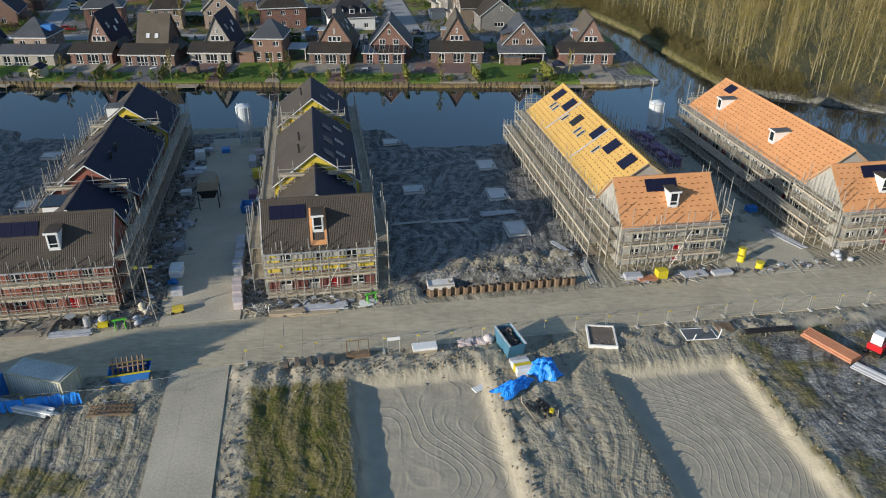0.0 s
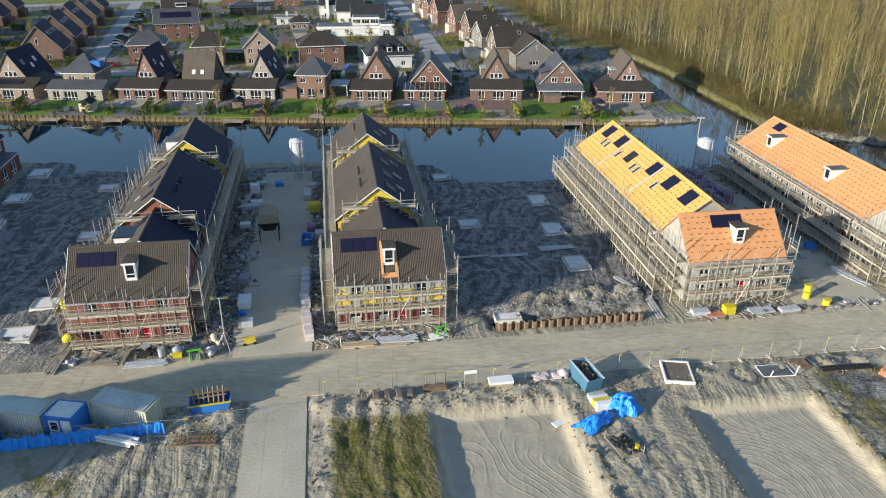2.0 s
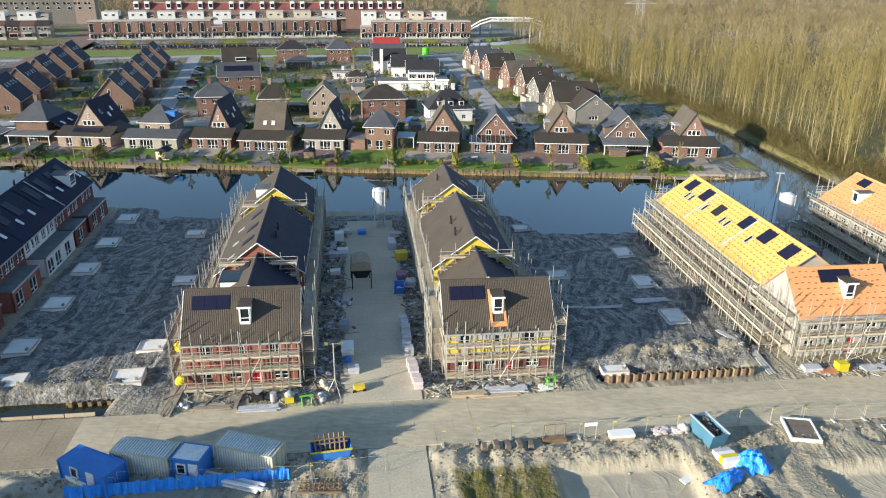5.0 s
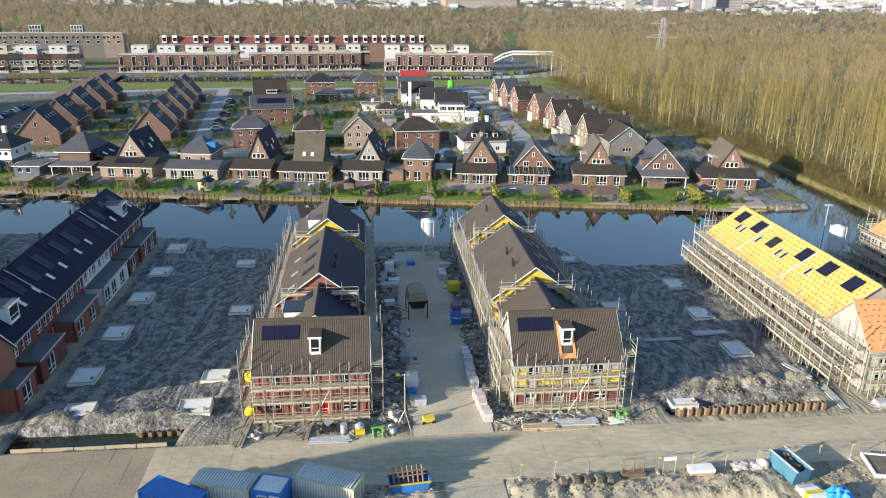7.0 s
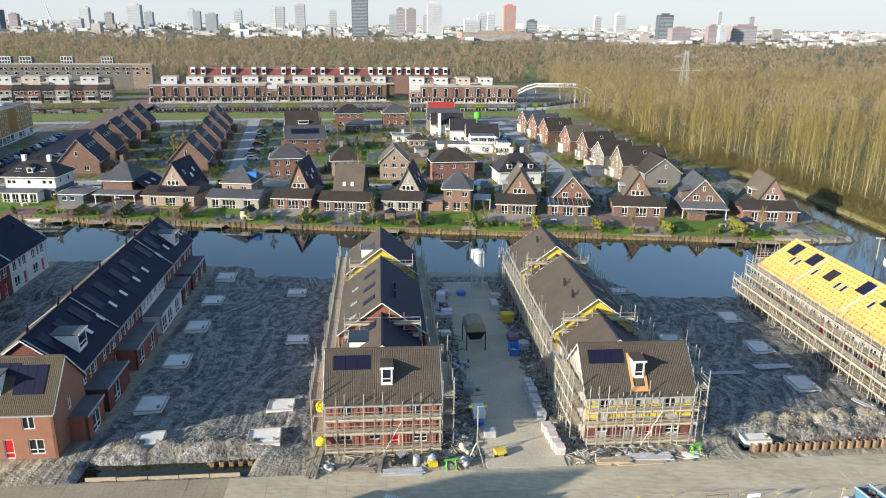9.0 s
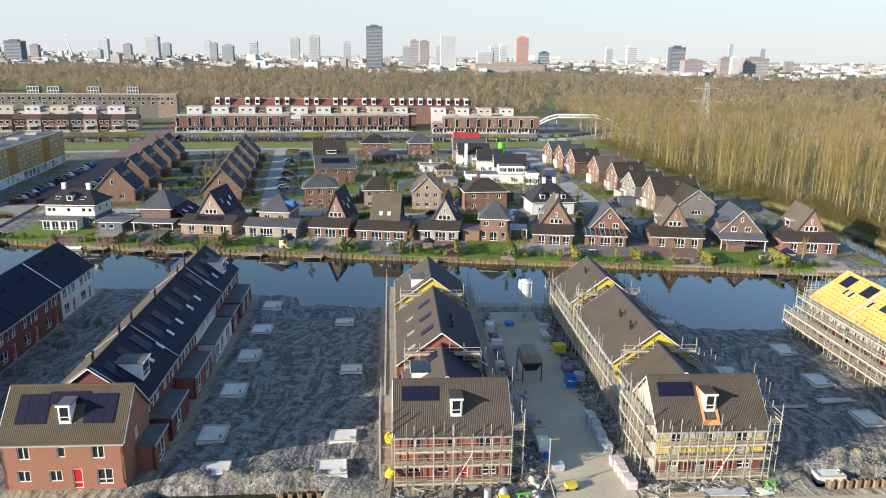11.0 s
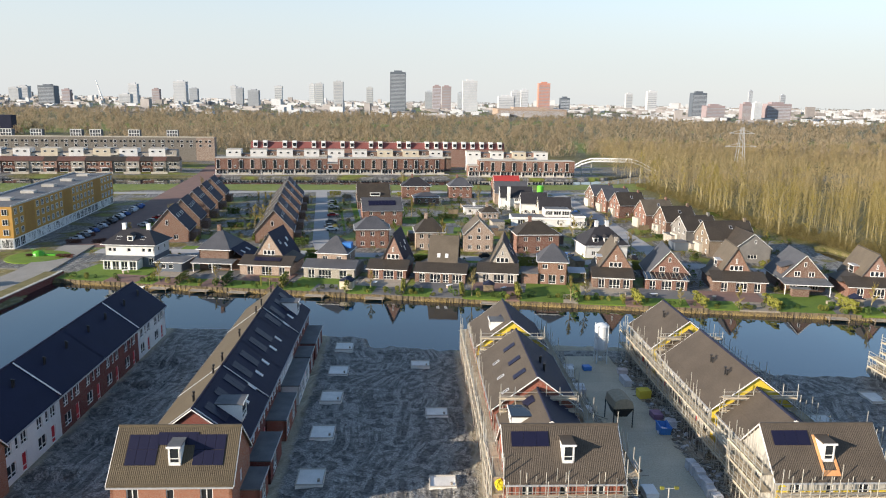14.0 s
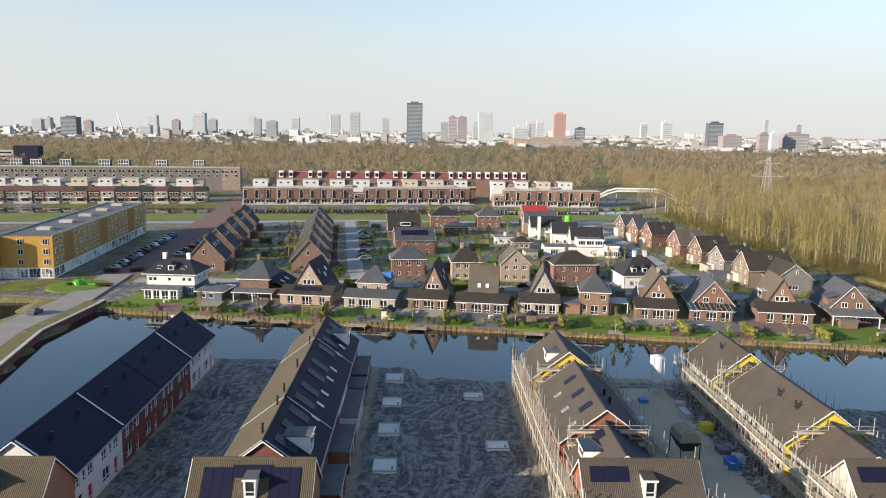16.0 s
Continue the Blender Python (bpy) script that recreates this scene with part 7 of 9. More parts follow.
# no air between: the towers' haze is only in their cladding colours
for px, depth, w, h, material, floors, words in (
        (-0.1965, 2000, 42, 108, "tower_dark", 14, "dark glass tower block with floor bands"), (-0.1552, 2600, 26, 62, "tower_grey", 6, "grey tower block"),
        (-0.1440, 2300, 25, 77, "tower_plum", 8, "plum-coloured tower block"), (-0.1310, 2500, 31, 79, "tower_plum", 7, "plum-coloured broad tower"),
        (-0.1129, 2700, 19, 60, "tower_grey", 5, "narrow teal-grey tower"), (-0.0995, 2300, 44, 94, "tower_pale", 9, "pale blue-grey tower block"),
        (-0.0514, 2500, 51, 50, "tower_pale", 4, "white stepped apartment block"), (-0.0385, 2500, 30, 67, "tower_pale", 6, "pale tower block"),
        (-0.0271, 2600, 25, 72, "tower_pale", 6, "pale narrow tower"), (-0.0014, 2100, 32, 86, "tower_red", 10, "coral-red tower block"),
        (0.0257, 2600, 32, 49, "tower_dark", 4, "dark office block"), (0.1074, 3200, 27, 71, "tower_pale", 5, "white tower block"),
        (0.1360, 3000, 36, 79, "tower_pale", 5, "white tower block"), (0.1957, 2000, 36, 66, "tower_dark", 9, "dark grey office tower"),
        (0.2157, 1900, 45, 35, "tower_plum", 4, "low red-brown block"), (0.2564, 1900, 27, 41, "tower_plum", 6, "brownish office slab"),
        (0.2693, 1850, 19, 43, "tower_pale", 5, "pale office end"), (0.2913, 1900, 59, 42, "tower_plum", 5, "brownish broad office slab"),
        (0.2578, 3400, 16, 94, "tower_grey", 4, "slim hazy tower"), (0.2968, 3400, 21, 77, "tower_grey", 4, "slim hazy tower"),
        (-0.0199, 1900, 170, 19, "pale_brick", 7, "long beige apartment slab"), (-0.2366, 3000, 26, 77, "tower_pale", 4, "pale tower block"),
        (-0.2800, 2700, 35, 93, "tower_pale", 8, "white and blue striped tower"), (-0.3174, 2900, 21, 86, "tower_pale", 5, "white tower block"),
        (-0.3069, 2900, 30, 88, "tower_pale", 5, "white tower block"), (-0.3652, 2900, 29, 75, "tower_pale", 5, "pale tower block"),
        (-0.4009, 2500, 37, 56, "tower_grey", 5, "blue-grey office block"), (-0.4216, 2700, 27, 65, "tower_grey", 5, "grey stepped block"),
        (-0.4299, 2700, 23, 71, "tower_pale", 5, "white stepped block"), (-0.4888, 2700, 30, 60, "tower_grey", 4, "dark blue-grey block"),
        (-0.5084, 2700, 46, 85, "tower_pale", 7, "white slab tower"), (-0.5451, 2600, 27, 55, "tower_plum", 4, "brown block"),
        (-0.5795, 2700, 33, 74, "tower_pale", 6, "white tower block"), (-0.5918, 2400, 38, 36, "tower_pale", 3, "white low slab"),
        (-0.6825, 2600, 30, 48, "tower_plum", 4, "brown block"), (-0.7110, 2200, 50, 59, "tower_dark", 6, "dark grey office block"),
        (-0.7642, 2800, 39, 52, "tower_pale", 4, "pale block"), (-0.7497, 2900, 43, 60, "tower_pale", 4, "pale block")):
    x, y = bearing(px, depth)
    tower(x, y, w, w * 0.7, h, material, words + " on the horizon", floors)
# brown brick greyed and lightened to stand for far haze
M["city_brick"] = mat("brown_hazed_brick", (0.34, 0.325, 0.32), (0.27, 0.255, 0.255), 0.01, 0.9, island=0.25)
city = Mesh()
city_dark = Mesh()
for k in range(1900):
    y = 1500 + 2900 * rt.random() ** 0.8
    x = -53.7 + y * rt.uniform(-0.98, 0.80)
    w, d, h = rt.uniform(8, 34), rt.uniform(8, 20), rt.uniform(4, 9) + 5 * (y > 2600) + (rt.random() < 0.05) * rt.uniform(8, 26)
    (city if rt.random() < 0.5 else city_dark).box(x - w / 2, x + w / 2, y, y + d, -2, h)
for k in range(700):
    y = 4400 + 6000 * rt.random()
    x = -53.7 + y * rt.uniform(-0.98, 0.80)
    w, h = rt.uniform(20, 90), rt.uniform(6, 13) + (rt.random() < 0.06) * rt.uniform(10, 30)
    (city if rt.random() < 0.3 else city_dark).box(x - w / 2, x + w / 2, y, y + 30, -2, h)
cityscape = thing("cityscape", "low pale and brown haze-tinted city blocks along the horizon", "city", kind="stuff")
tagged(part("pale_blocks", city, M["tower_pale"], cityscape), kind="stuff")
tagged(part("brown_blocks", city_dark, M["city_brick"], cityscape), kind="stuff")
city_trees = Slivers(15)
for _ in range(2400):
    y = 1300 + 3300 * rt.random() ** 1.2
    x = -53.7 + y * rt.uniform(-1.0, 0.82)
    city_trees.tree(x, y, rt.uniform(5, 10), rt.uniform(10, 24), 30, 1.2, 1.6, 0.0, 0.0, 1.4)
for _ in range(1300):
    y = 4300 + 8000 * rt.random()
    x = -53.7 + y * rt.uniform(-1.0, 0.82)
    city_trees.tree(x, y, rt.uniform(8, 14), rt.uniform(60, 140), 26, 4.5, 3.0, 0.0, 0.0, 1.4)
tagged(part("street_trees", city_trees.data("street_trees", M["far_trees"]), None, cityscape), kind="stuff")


mast = thing("bridge_pylon", "slender white leaning bridge pylon on the horizon", "pylon", pose(*bearing(-0.632, 3000), 0))
part("mast", Mesh().tube((14, 0, 0), (-14, 0, 92), 4.0, 6, 1.2), M["white"], mast)


def pylon(x, y, h, turn):
    ob = thing("pylon", "grey lattice electricity pylon", "pylon", pose(x, y, 0, 0, 0, turn))
    legs = Mesh()
    for sx in (-1, 1):
        for sy in (-1, 1):
            legs.tube((sx * 3, sy * 3, 0), (sx * 0.7, sy * 0.7, h), 0.16, 4)
    part("mast", legs, M["zinc"], ob)
    lat = Mesh()
    for k in range(9):
        a, b = k / 9, (k + 1) / 9
        for s in (-1, 1):
            lat.tube((s * (3 - 2.3 * a), -(3 - 2.3 * a), h * a), (-s * (3 - 2.3 * b), -(3 - 2.3 * b), h * b), 0.09, 4)
    part("lattice", lat, M["zinc"], ob)
    for z, w in ((h * 0.62, 9.5), (h * 0.88, 7.5)):
        part("cross_arm", Mesh().tube((-w, 0, z), (w, 0, z), 0.16, 4).tube((-w, 0, z), (0, 0, z + 2.2), 0.12, 4).tube((w, 0, z), (0, 0, z + 2.2), 0.12, 4), M["zinc"], ob)


pylon(69.4, 461.4, 30, 5)

# ---- on the site ----
R7 = random.Random(31)


def spot(u, v, turn=0.0, lift=0.0):
    p = W(u, v)
    return pose(p.x, p.y, ground_z(p.x, p.y) + lift, 0, 0, math.degrees(A) + turn)


def flat_spot(u, v, turn=0.0, z=0.0):
    return site(u, v, z, turn)


M["pad"] = mat("pale_concrete", (0.74, 0.72, 0.67), (0.58, 0.565, 0.525), 0.7, 0.85, bump=0.006, vary=0.08)
M["box_roof"] = mat("dirty_pale_steel", (0.72, 0.73, 0.70), (0.54, 0.55, 0.52), 0.5, 0.6)
M["counterweight"] = mat("weathered_dark_concrete", (0.19, 0.155, 0.125), (0.12, 0.098, 0.08), 1.4, 0.9, bump=0.01)


# concrete pads left in the plots
def pad(u, v, w, d, turn, label="square grey concrete pad with a raised edge in dark soil"):
    p = W(u, v)
    ob = thing("concrete_pad", label, "pad", pose(p.x, p.y, ground_z(p.x, p.y), 0, 0, math.degrees(A) + turn), "concrete pads in the plots")
    part("slab", Mesh().box(-w / 2, w / 2, -d / 2, d / 2, -0.5, 0.28), M["pad"], ob)
    t = 0.12
    part("rim", Mesh().box(-w / 2, w / 2, -d / 2, -d / 2 + t, 0.284, 0.42).box(-w / 2, w / 2, d / 2 - t, d / 2, 0.284, 0.42).box(-w / 2, -w / 2 + t, -d / 2 + t, d / 2 - t, 0.284, 0.42).box(w / 2 - t, w / 2, -d / 2 + t, d / 2 - t, 0.284, 0.42), M["block"], ob)
    part("post_stub", Mesh().box(w * 0.28, w * 0.36, -d * 0.3, -d * 0.2, 0.284, 0.55), M["wood"], ob)
    return ob


for v in (132.8, 121.4, 110.2, 98.5, 86.4):
    pad(-58.2, v - 0.7, 3.2, 3.9, 0)
for u, v in ((-44.7, 123.5), (-42.6, 104.0), (-42.6, 84.5)):
    pad(u, v, 3.2, 2.7, 0, "grey concrete pad half sunk in the dark soil")
pad(-56.2, 77.6, 3.2, 3.0, 4, "grey concrete pad beside the spoil heap")
pad(-43.5, 76.9, 3.6, 3.2, 4, "pale concrete pad with puddles beside the scaffolding")
for u, v in ((25.6, 109.4), (24.8, 98.0), (24.7, 86.3)):
    pad(u, v, 3.0, 4.0, 0)
for u, v in ((11.5, 122.0), (12.6, 101.3), (12.3, 74.9)):
    pad(u, v, 3.2, 2.8, 0, "grey concrete pad in the dark plot")

# steel sheet piling
sp = thing("sheet_pile_wall", "rusty corrugated steel sheet piling along a trench", "piling", flat_spot(10.2, 71.6, 0.3))
WAVE = [(0, 0), (0.28, 0), (0.43, 0.4), (0.73, 0.4), (0.88, 0), (1.0, 0), (1.0, 0.07), (0.93, 0.07), (0.78, 0.47), (0.38, 0.47), (0.23, 0.07), (0, 0.07)]
zee = cached("pile", lambda: Mesh().prism(WAVE, -1.6, 0.95).data("pile", M["rust"]))
for k in range(18):
    part("pile", zee, None, sp, "", pose(k * 1.0, 0, R7.uniform(-0.05, 0.06), 90))
M["pool"] = mat("murky_green_water", (0.020, 0.026, 0.012), (0.014, 0.018, 0.009), 0.3, 0.06, spec=0.5)
solid("trench_water", Mesh().box(0, 17.2, 0, 3.4, -0.9, -0.62), M["pool"], "murky green water standing in a trench", "water", flat_spot(-61.6, 70.6, 0.0), kind="structure")
sp2 = thing("trench_boards", "yellowish timber boards lining a water-filled trench", "boards", flat_spot(-60.5, 70.5, 0.5))
for k in range(5):
    part("board", Mesh().box(k * 3.1, k * 3.1 + 3.0, 0, 0.12, -0.9, R7.uniform(0.1, 0.25)), M["timber"], sp2)
for k in range(5):
    part("pile", zee, None, sp2, "", pose(15.5 - k * 1.0, 2.9, -1.05, 90))


# containers
def container(u, v, turn, L, material, label, office=False, name="container", roof=None, w=2.4, h=2.6):
    ob = thing(name, label, "container", flat_spot(u, v, turn), "site containers")
    body = Mesh().box(0.06, L - 0.06, 0.06, w - 0.06, 0.12, h - 0.08)
    part("body", body, M[material], ob)
    if not office:
        part("roof_sheet", Mesh().box(0.1, L - 0.1, 0.1, w - 0.1, h - 0.078, h - 0.07), M["concrete"], ob)
    ribs = Mesh()
    n = int(L / 0.28)
    for k in range(n):
        x = 0.1 + k * (L - 0.3) / n
        for y in (0.0, w - 0.06):
            ribs.box(x, x + 0.13, y, y + 0.06, 0.2, h - 0.12)
        if not office:
            ribs.box(x, x + 0.14, 0.1, w - 0.1, h - 0.069, h + 0.01)
    for k in range(8):
        y = 0.1 + k * (w - 0.3) / 8
        for x in (0.0, L - 0.06):
            ribs.box(x, x + 0.06, y, y + 0.13, 0.2, h - 0.12)
    if not office:
        tagged(part("corrugation", ribs, M[roof or material], ob), kind="stuff")
    edge = Mesh()
    for x in (0, L):
        for y in (0, w):
            edge.box(x - 0.08, x + 0.08, y - 0.08, y + 0.08, 0, h)
    for y in (0, w):
        edge.box(0, L, y - 0.07, y + 0.07, h - 0.14, h + 0.01).box(0, L, y - 0.07, y + 0.07, 0.02, 0.16)
    for x in (0, L):
        edge.box(x - 0.07, x + 0.07, 0, w, h - 0.14, h + 0.008).box(x - 0.07, x + 0.07, 0, w, 0.02, 0.16)
    part("frame", edge, M[material], ob)
    if office:
        part("roof_sheet", Mesh().box(0.1, L - 0.1, 0.1, w - 0.1, h - 0.078, h - 0.02), M[roof or material], ob)
        window(ob, pose(L * 0.33, -0.03, 1.0), 0.9, 1.1, 1)
        part("white_panel", Mesh().box(L * 0.6, L * 0.6 + 0.9, -0.03, 0.05, 0.3, 2.2), M["white"], ob)
        part("white_panel", Mesh().box(L * 0.1, L * 0.55, -0.03, 0.05, 0.25, 0.8), M["white"], ob)
    else:
        door = part("door", Mesh().box(L + 0.0, L + 0.05, 0.15, w / 2 - 0.02, 0.2, h - 0.2).box(L, L + 0.05, w / 2 + 0.02, w - 0.15, 0.2, h - 0.2), M[material], ob)
        part("lock_bar", Mesh().tube((L + 0.08, w * 0.3, 0.2), (L + 0.08, w * 0.3, h - 0.2), 0.03, 5).tube((L + 0.08, w * 0.7, 0.2), (L + 0.08, w * 0.7, h - 0.2), 0.03, 5), M["zinc"], door)
    return ob


container(-44.7, 60.0, -31, 5.6, "blue_box", "blue site office container with white panels", True, "site_office", h=2.4)
container(-40.3, 60.5, -17, 5.6, "beige_box", "beige corrugated storage container", roof="box_roof")
container(-34.6, 58.9, -17, 2.7, "blue_box", "small blue site office attached to a beige container", True, "site_office", "box_roof")
container(-31.0, 60.5, -23.5, 5.9, "beige_box", "pale green corrugated storage container with a dirty grey roof", roof="box_roof")
bundle = thing("plank_bundle", "bundle of long white and grey planks wrapped in foil", "planks", flat_spot(-32.2, 60.0, -23))
for k in range(9):
    part("plank", Mesh().box(R7.uniform(-.3, .3), 6.6 + R7.uniform(-.5, .5), -0.35 + (k % 3) * 0.3 - 1.0, -0.08 + (k % 3) * 0.3 - 1.0, 0.15 + (k // 3) * 0.22, 0.33 + (k // 3) * 0.22), M["foil" if k % 2 else "white"], bundle)
rollbar = thing("fence_banner", "row of blue plastic sheets hung on a site fence", "fence", flat_spot(-43.5, 57.3, 2))
for k in range(12):
    me = Mesh()
    for j in range(7):
        me.v += [(k * 1.62 + j * 0.26, 0.14 * math.sin(j * 1.9 + k) - 0.05, 0.12 + 0.05 * math.sin(j + k * 2)), (k * 1.62 + j * 0.26, 0.10 * math.sin(j * 1.3 + 2 * k) - 0.05, 1.45 + 0.07 * math.sin(j * 0.9 + k))]
        if j:
            me.f.append((2 * j - 2, 2 * j, 2 * j + 1, 2 * j - 1))
    part("sheet", me, M["tarp"], rollbar)

# waste skip
def skip(u, v, turn, L, w, h, material, label, rim=None):
    ob = thing("skip", label, "skip", flat_spot(u, v, turn), "waste skips")
    t = 0.08
    s = 0.35
    me = Mesh()
    me.hexa([Vector(p) for p in ((-L / 2 + s, -w / 2, 0.1), (L / 2 - s, -w / 2, 0.1), (L / 2 - s, -w / 2 + t, 0.1), (-L / 2 + s, -w / 2 + t, 0.1), (-L / 2, -w / 2, h), (L / 2, -w / 2, h), (L / 2, -w / 2 + t, h), (-L / 2, -w / 2 + t, h))])
    me.hexa([Vector(p) for p in ((-L / 2 + s, w / 2 - t, 0.1), (L / 2 - s, w / 2 - t, 0.1), (L / 2 - s, w / 2, 0.1), (-L / 2 + s, w / 2, 0.1), (-L / 2, w / 2 - t, h), (L / 2, w / 2 - t, h), (L / 2, w / 2, h), (-L / 2, w / 2, h))])
    for sx in (-1, 1):
        a, b = sx * (L / 2 - s), sx * L / 2
        lo = sorted((a, a - sx * t)), sorted((b, b - sx * t))
        me.hexa([Vector(p) for p in ((lo[0][0], -w / 2, 0.1), (lo[0][1], -w / 2, 0.1), (lo[0][1], w / 2, 0.1), (lo[0][0], w / 2, 0.1), (lo[1][0], -w / 2, h), (lo[1][1], -w / 2, h), (lo[1][1], w / 2, h), (lo[1][0], w / 2, h))])
    me.box(-L / 2 + s, L / 2 - s, -w / 2, w / 2, 0.05, 0.14)
    part("tub", me, M[material], ob)
    part("rim", Mesh().box(-L / 2 - 0.05, L / 2 + 0.05, -w / 2 - 0.06, -w / 2 + 0.1, h, h + 0.1).box(-L / 2 - 0.05, L / 2 + 0.05, w / 2 - 0.1, w / 2 + 0.06, h, h + 0.1), M[rim or material], ob)
    return ob


k1 = skip(-20.4, 61.2, 6, 3.9, 1.9, 1.2, "blue_box", "blue steel skip with a yellow rim", "yellow")
rack = thing("rack_load", "brown timber racks lying in the blue skip", "rack", flat_spot(-20.4, 61.2, 6, 0.2))
for k in range(7):
    part("slat", Mesh().tube((-1.4 + k * 0.45, -0.7, 0.5), (-1.5 + k * 0.47, 0.7, 1.95), 0.1, 5), M["rust"], rack)
for z in (0.8, 1.3, 1.7):
    part("rail", Mesh().tube((-1.6, -0.4 + z * 0.3, z), (1.6, -0.4 + z * 0.3, z + 0.05), 0.08, 5), M["rust"], rack)
k2 = skip(17.2, 60.2, 100, 3.9, 1.8, 1.75, "teal_bin", "open teal-blue steel waste container with dark rubbish", "tower_pale")
tagged(part("waste", (lambda me: [me.blob((R7.uniform(-1.5, 1.5), R7.uniform(-.6, .6), 1.25 + R7.uniform(0, .25)), R7.uniform(.14, .28), R7) for _ in range(34)] and me)(Mesh()), M["counterweight"], k2), kind="stuff")
part("sign_bar", Mesh().box(-1.6, -1.0, -1.0, -0.96, 0.9, 1.3).box(-0.8, -0.3, -1.0, -0.96, 0.9, 1.3), M["white"], k2)
packs = thing("board_packs", "stacked white and yellow packs of boards on pallets", "packs", spot(17.6, 56.9, 5))
for k, mm in enumerate(("white", "yellow", "white", "foil")):
    part("pack", Mesh().box(-0.9, 0.9, -1.3 + k * 0.62, -0.74 + k * 0.62, 0.0, 0.9 - 0.12 * k), M[mm], packs)


def crumpled(w, d, n, high, seed):
    """A sheet thrown over a heap, lying in folds."""
    rng = random.Random(seed)
    me = Mesh()
    ph = [rng.uniform(0, 6) for _ in range(6)]
    for i in range(n + 1):
        for j in range(n + 1):
            x, y = -1 + 2 * i / n, -1 + 2 * j / n
            r = math.hypot(x, y * 0.9)
            a = math.atan2(y, x)
            edge = 1 + 0.16 * math.sin(3 * a + ph[0]) + 0.12 * math.sin(7 * a + ph[1])
            fold = abs(math.sin(4.2 * x + 2.0 * y + ph[2] + 1.2 * math.sin(2.6 * y + ph[3]))) * 0.34 + abs(math.sin(5.5 * y - 3 * x + ph[4] + math.sin(3 * x + ph[5]))) * 0.22
            z = high * max(0.0, (1 - r * r * 0.62)) * (0.75 + fold) * (1 - max(abs(x), abs(y)) ** 6) + 0.06 + 0.12 * fold
            me.v.append((w / 2 * x * edge + rng.uniform(-.03, .03), d / 2 * y * edge + rng.uniform(-.03, .03), z + rng.uniform(-.045, .045)))
    for i in range(n):
        for j in range(n):
            k = i * (n + 1) + j
            me.f.append((k, k + n + 1, k + n + 2, k + 1))
    return me


solid("tarpaulin", crumpled(2.9, 2.9, 26, 1.1, 2), M["tarp"], "crumpled bright blue tarpaulin over a heap", "tarpaulin", spot(19.6, 55.8, 15, 0.1))
solid("tarpaulin", crumpled(3.9, 1.7, 26, 0.6, 3), M["tarp"], "twisted bright blue tarpaulin on the sand", "tarpaulin", spot(16.0, 53.6, 28, 0.15))
tray = thing("scaffold_rack", "galvanised rack full of scaffold couplers", "rack", spot(17.6, 50.4, 12))
for x0, y0, x1, y1 in ((-1.1, -1.5, 1.1, -1.5), (-1.1, 1.5, 1.1, 1.5), (-1.1, -1.5, -1.1, 1.5), (1.1, -1.5, 1.1, 1.5)):
    part("rail", Mesh().tube((x0, y0, 0.3), (x1, y1, 0.3), 0.06, 5).tube((x0, y0, 0.0), (x0, y0, 1.0), 0.05, 5), M["wood"], tray)
tagged(part("couplers", (lambda me: [me.blob((R7.uniform(-.9, .9), R7.uniform(-1.3, 1.2), 0.35), 0.16, R7, 5, 3) for _ in range(40)] and me)(Mesh()), M["black"], tray), kind="stuff")
solid("bucket", Mesh().lathe([(0.18, 0), (0.24, 0.45), (0.25, 0.45)], 10), M["yellow"], "small yellow bucket on the rack", "bucket", spot(18.5, 49.6, 0, 0.3))

# frame of white beams round a dark pit
fr = thing("soil_basin", "white-rimmed square concrete basin filled with dark soil", "basin", spot(27.2, 60.2, -14))
part("rim", Mesh().box(-1.5, 1.5, -1.9, -1.72, 0, 0.4).box(-1.5, 1.5, 1.72, 1.9, 0, 0.4).box(-1.5, -1.34, -1.72, 1.72, 0, 0.4).box(1.34, 1.5, -1.72, 1.72, 0, 0.4), M["pad"], fr)
part("soil", Mesh().box(-1.34, 1.34, -1.72, 1.72, -0.2, 0.27), M["counterweight"], fr)


def coil(u, v, r, label):
    ob = thing("hose_coil", label, "hose", spot(u, v, 0, 0.1), "coils and hoses")
    n, q = 28, 8
    for k in range(3):
        me = Mesh()
        for j in range(n):
            a = math.tau * j / n
            for i in range(q):
                b = math.tau * i / q
                c = r - 0.11 * k + 0.04 * math.cos(b)
                me.v.append((c * math.cos(a), c * math.sin(a), 0.06 * k + 0.04 * math.sin(b)))
                me.f.append((j * q + i, (j + 1) % n * q + i, (j + 1) % n * q + (i + 1) % q, j * q + (i + 1) % q))
        part("turn", me, M["bitumen"], ob)


coil(33.8, 58.6, 1.5, "wide coil of black pipe lying on the ground")
coil(43.2, 60.3, 1.0, "coil of pale grey hose")
coil(45.0, 59.8, 0.9, "small coil of grey hose")
lay = thing("fence_stack", "flat stack of steel mesh fence panels", "fence panels", spot(37.6, 59.0, -4))
part("frame", Mesh().tube((-1.7, -1, 0.1), (1.7, -1, 0.1), 0.05).tube((-1.7, 1, 0.1), (1.7, 1, 0.1), 0.05).tube((-1.7, -1, 0.1), (-1.7, 1, 0.1), 0.05).tube((1.7, -1, 0.1), (1.7, 1, 0.1), 0.05).tube((1.7, -1, 0.1), (1.9, -1, 1.3), 0.06).tube((-1.0, -1, 0.1), (-0.8, -1, 0.8), 0.06), M["white"], lay)
part("mesh_sheet", Mesh().box(-1.65, 1.65, -0.95, 0.95, 0.07, 0.12), M["bitumen"], lay)
gr = thing("grating", "brown steel grating lying on sand", "grating", spot(41.0, 59.8, 0))
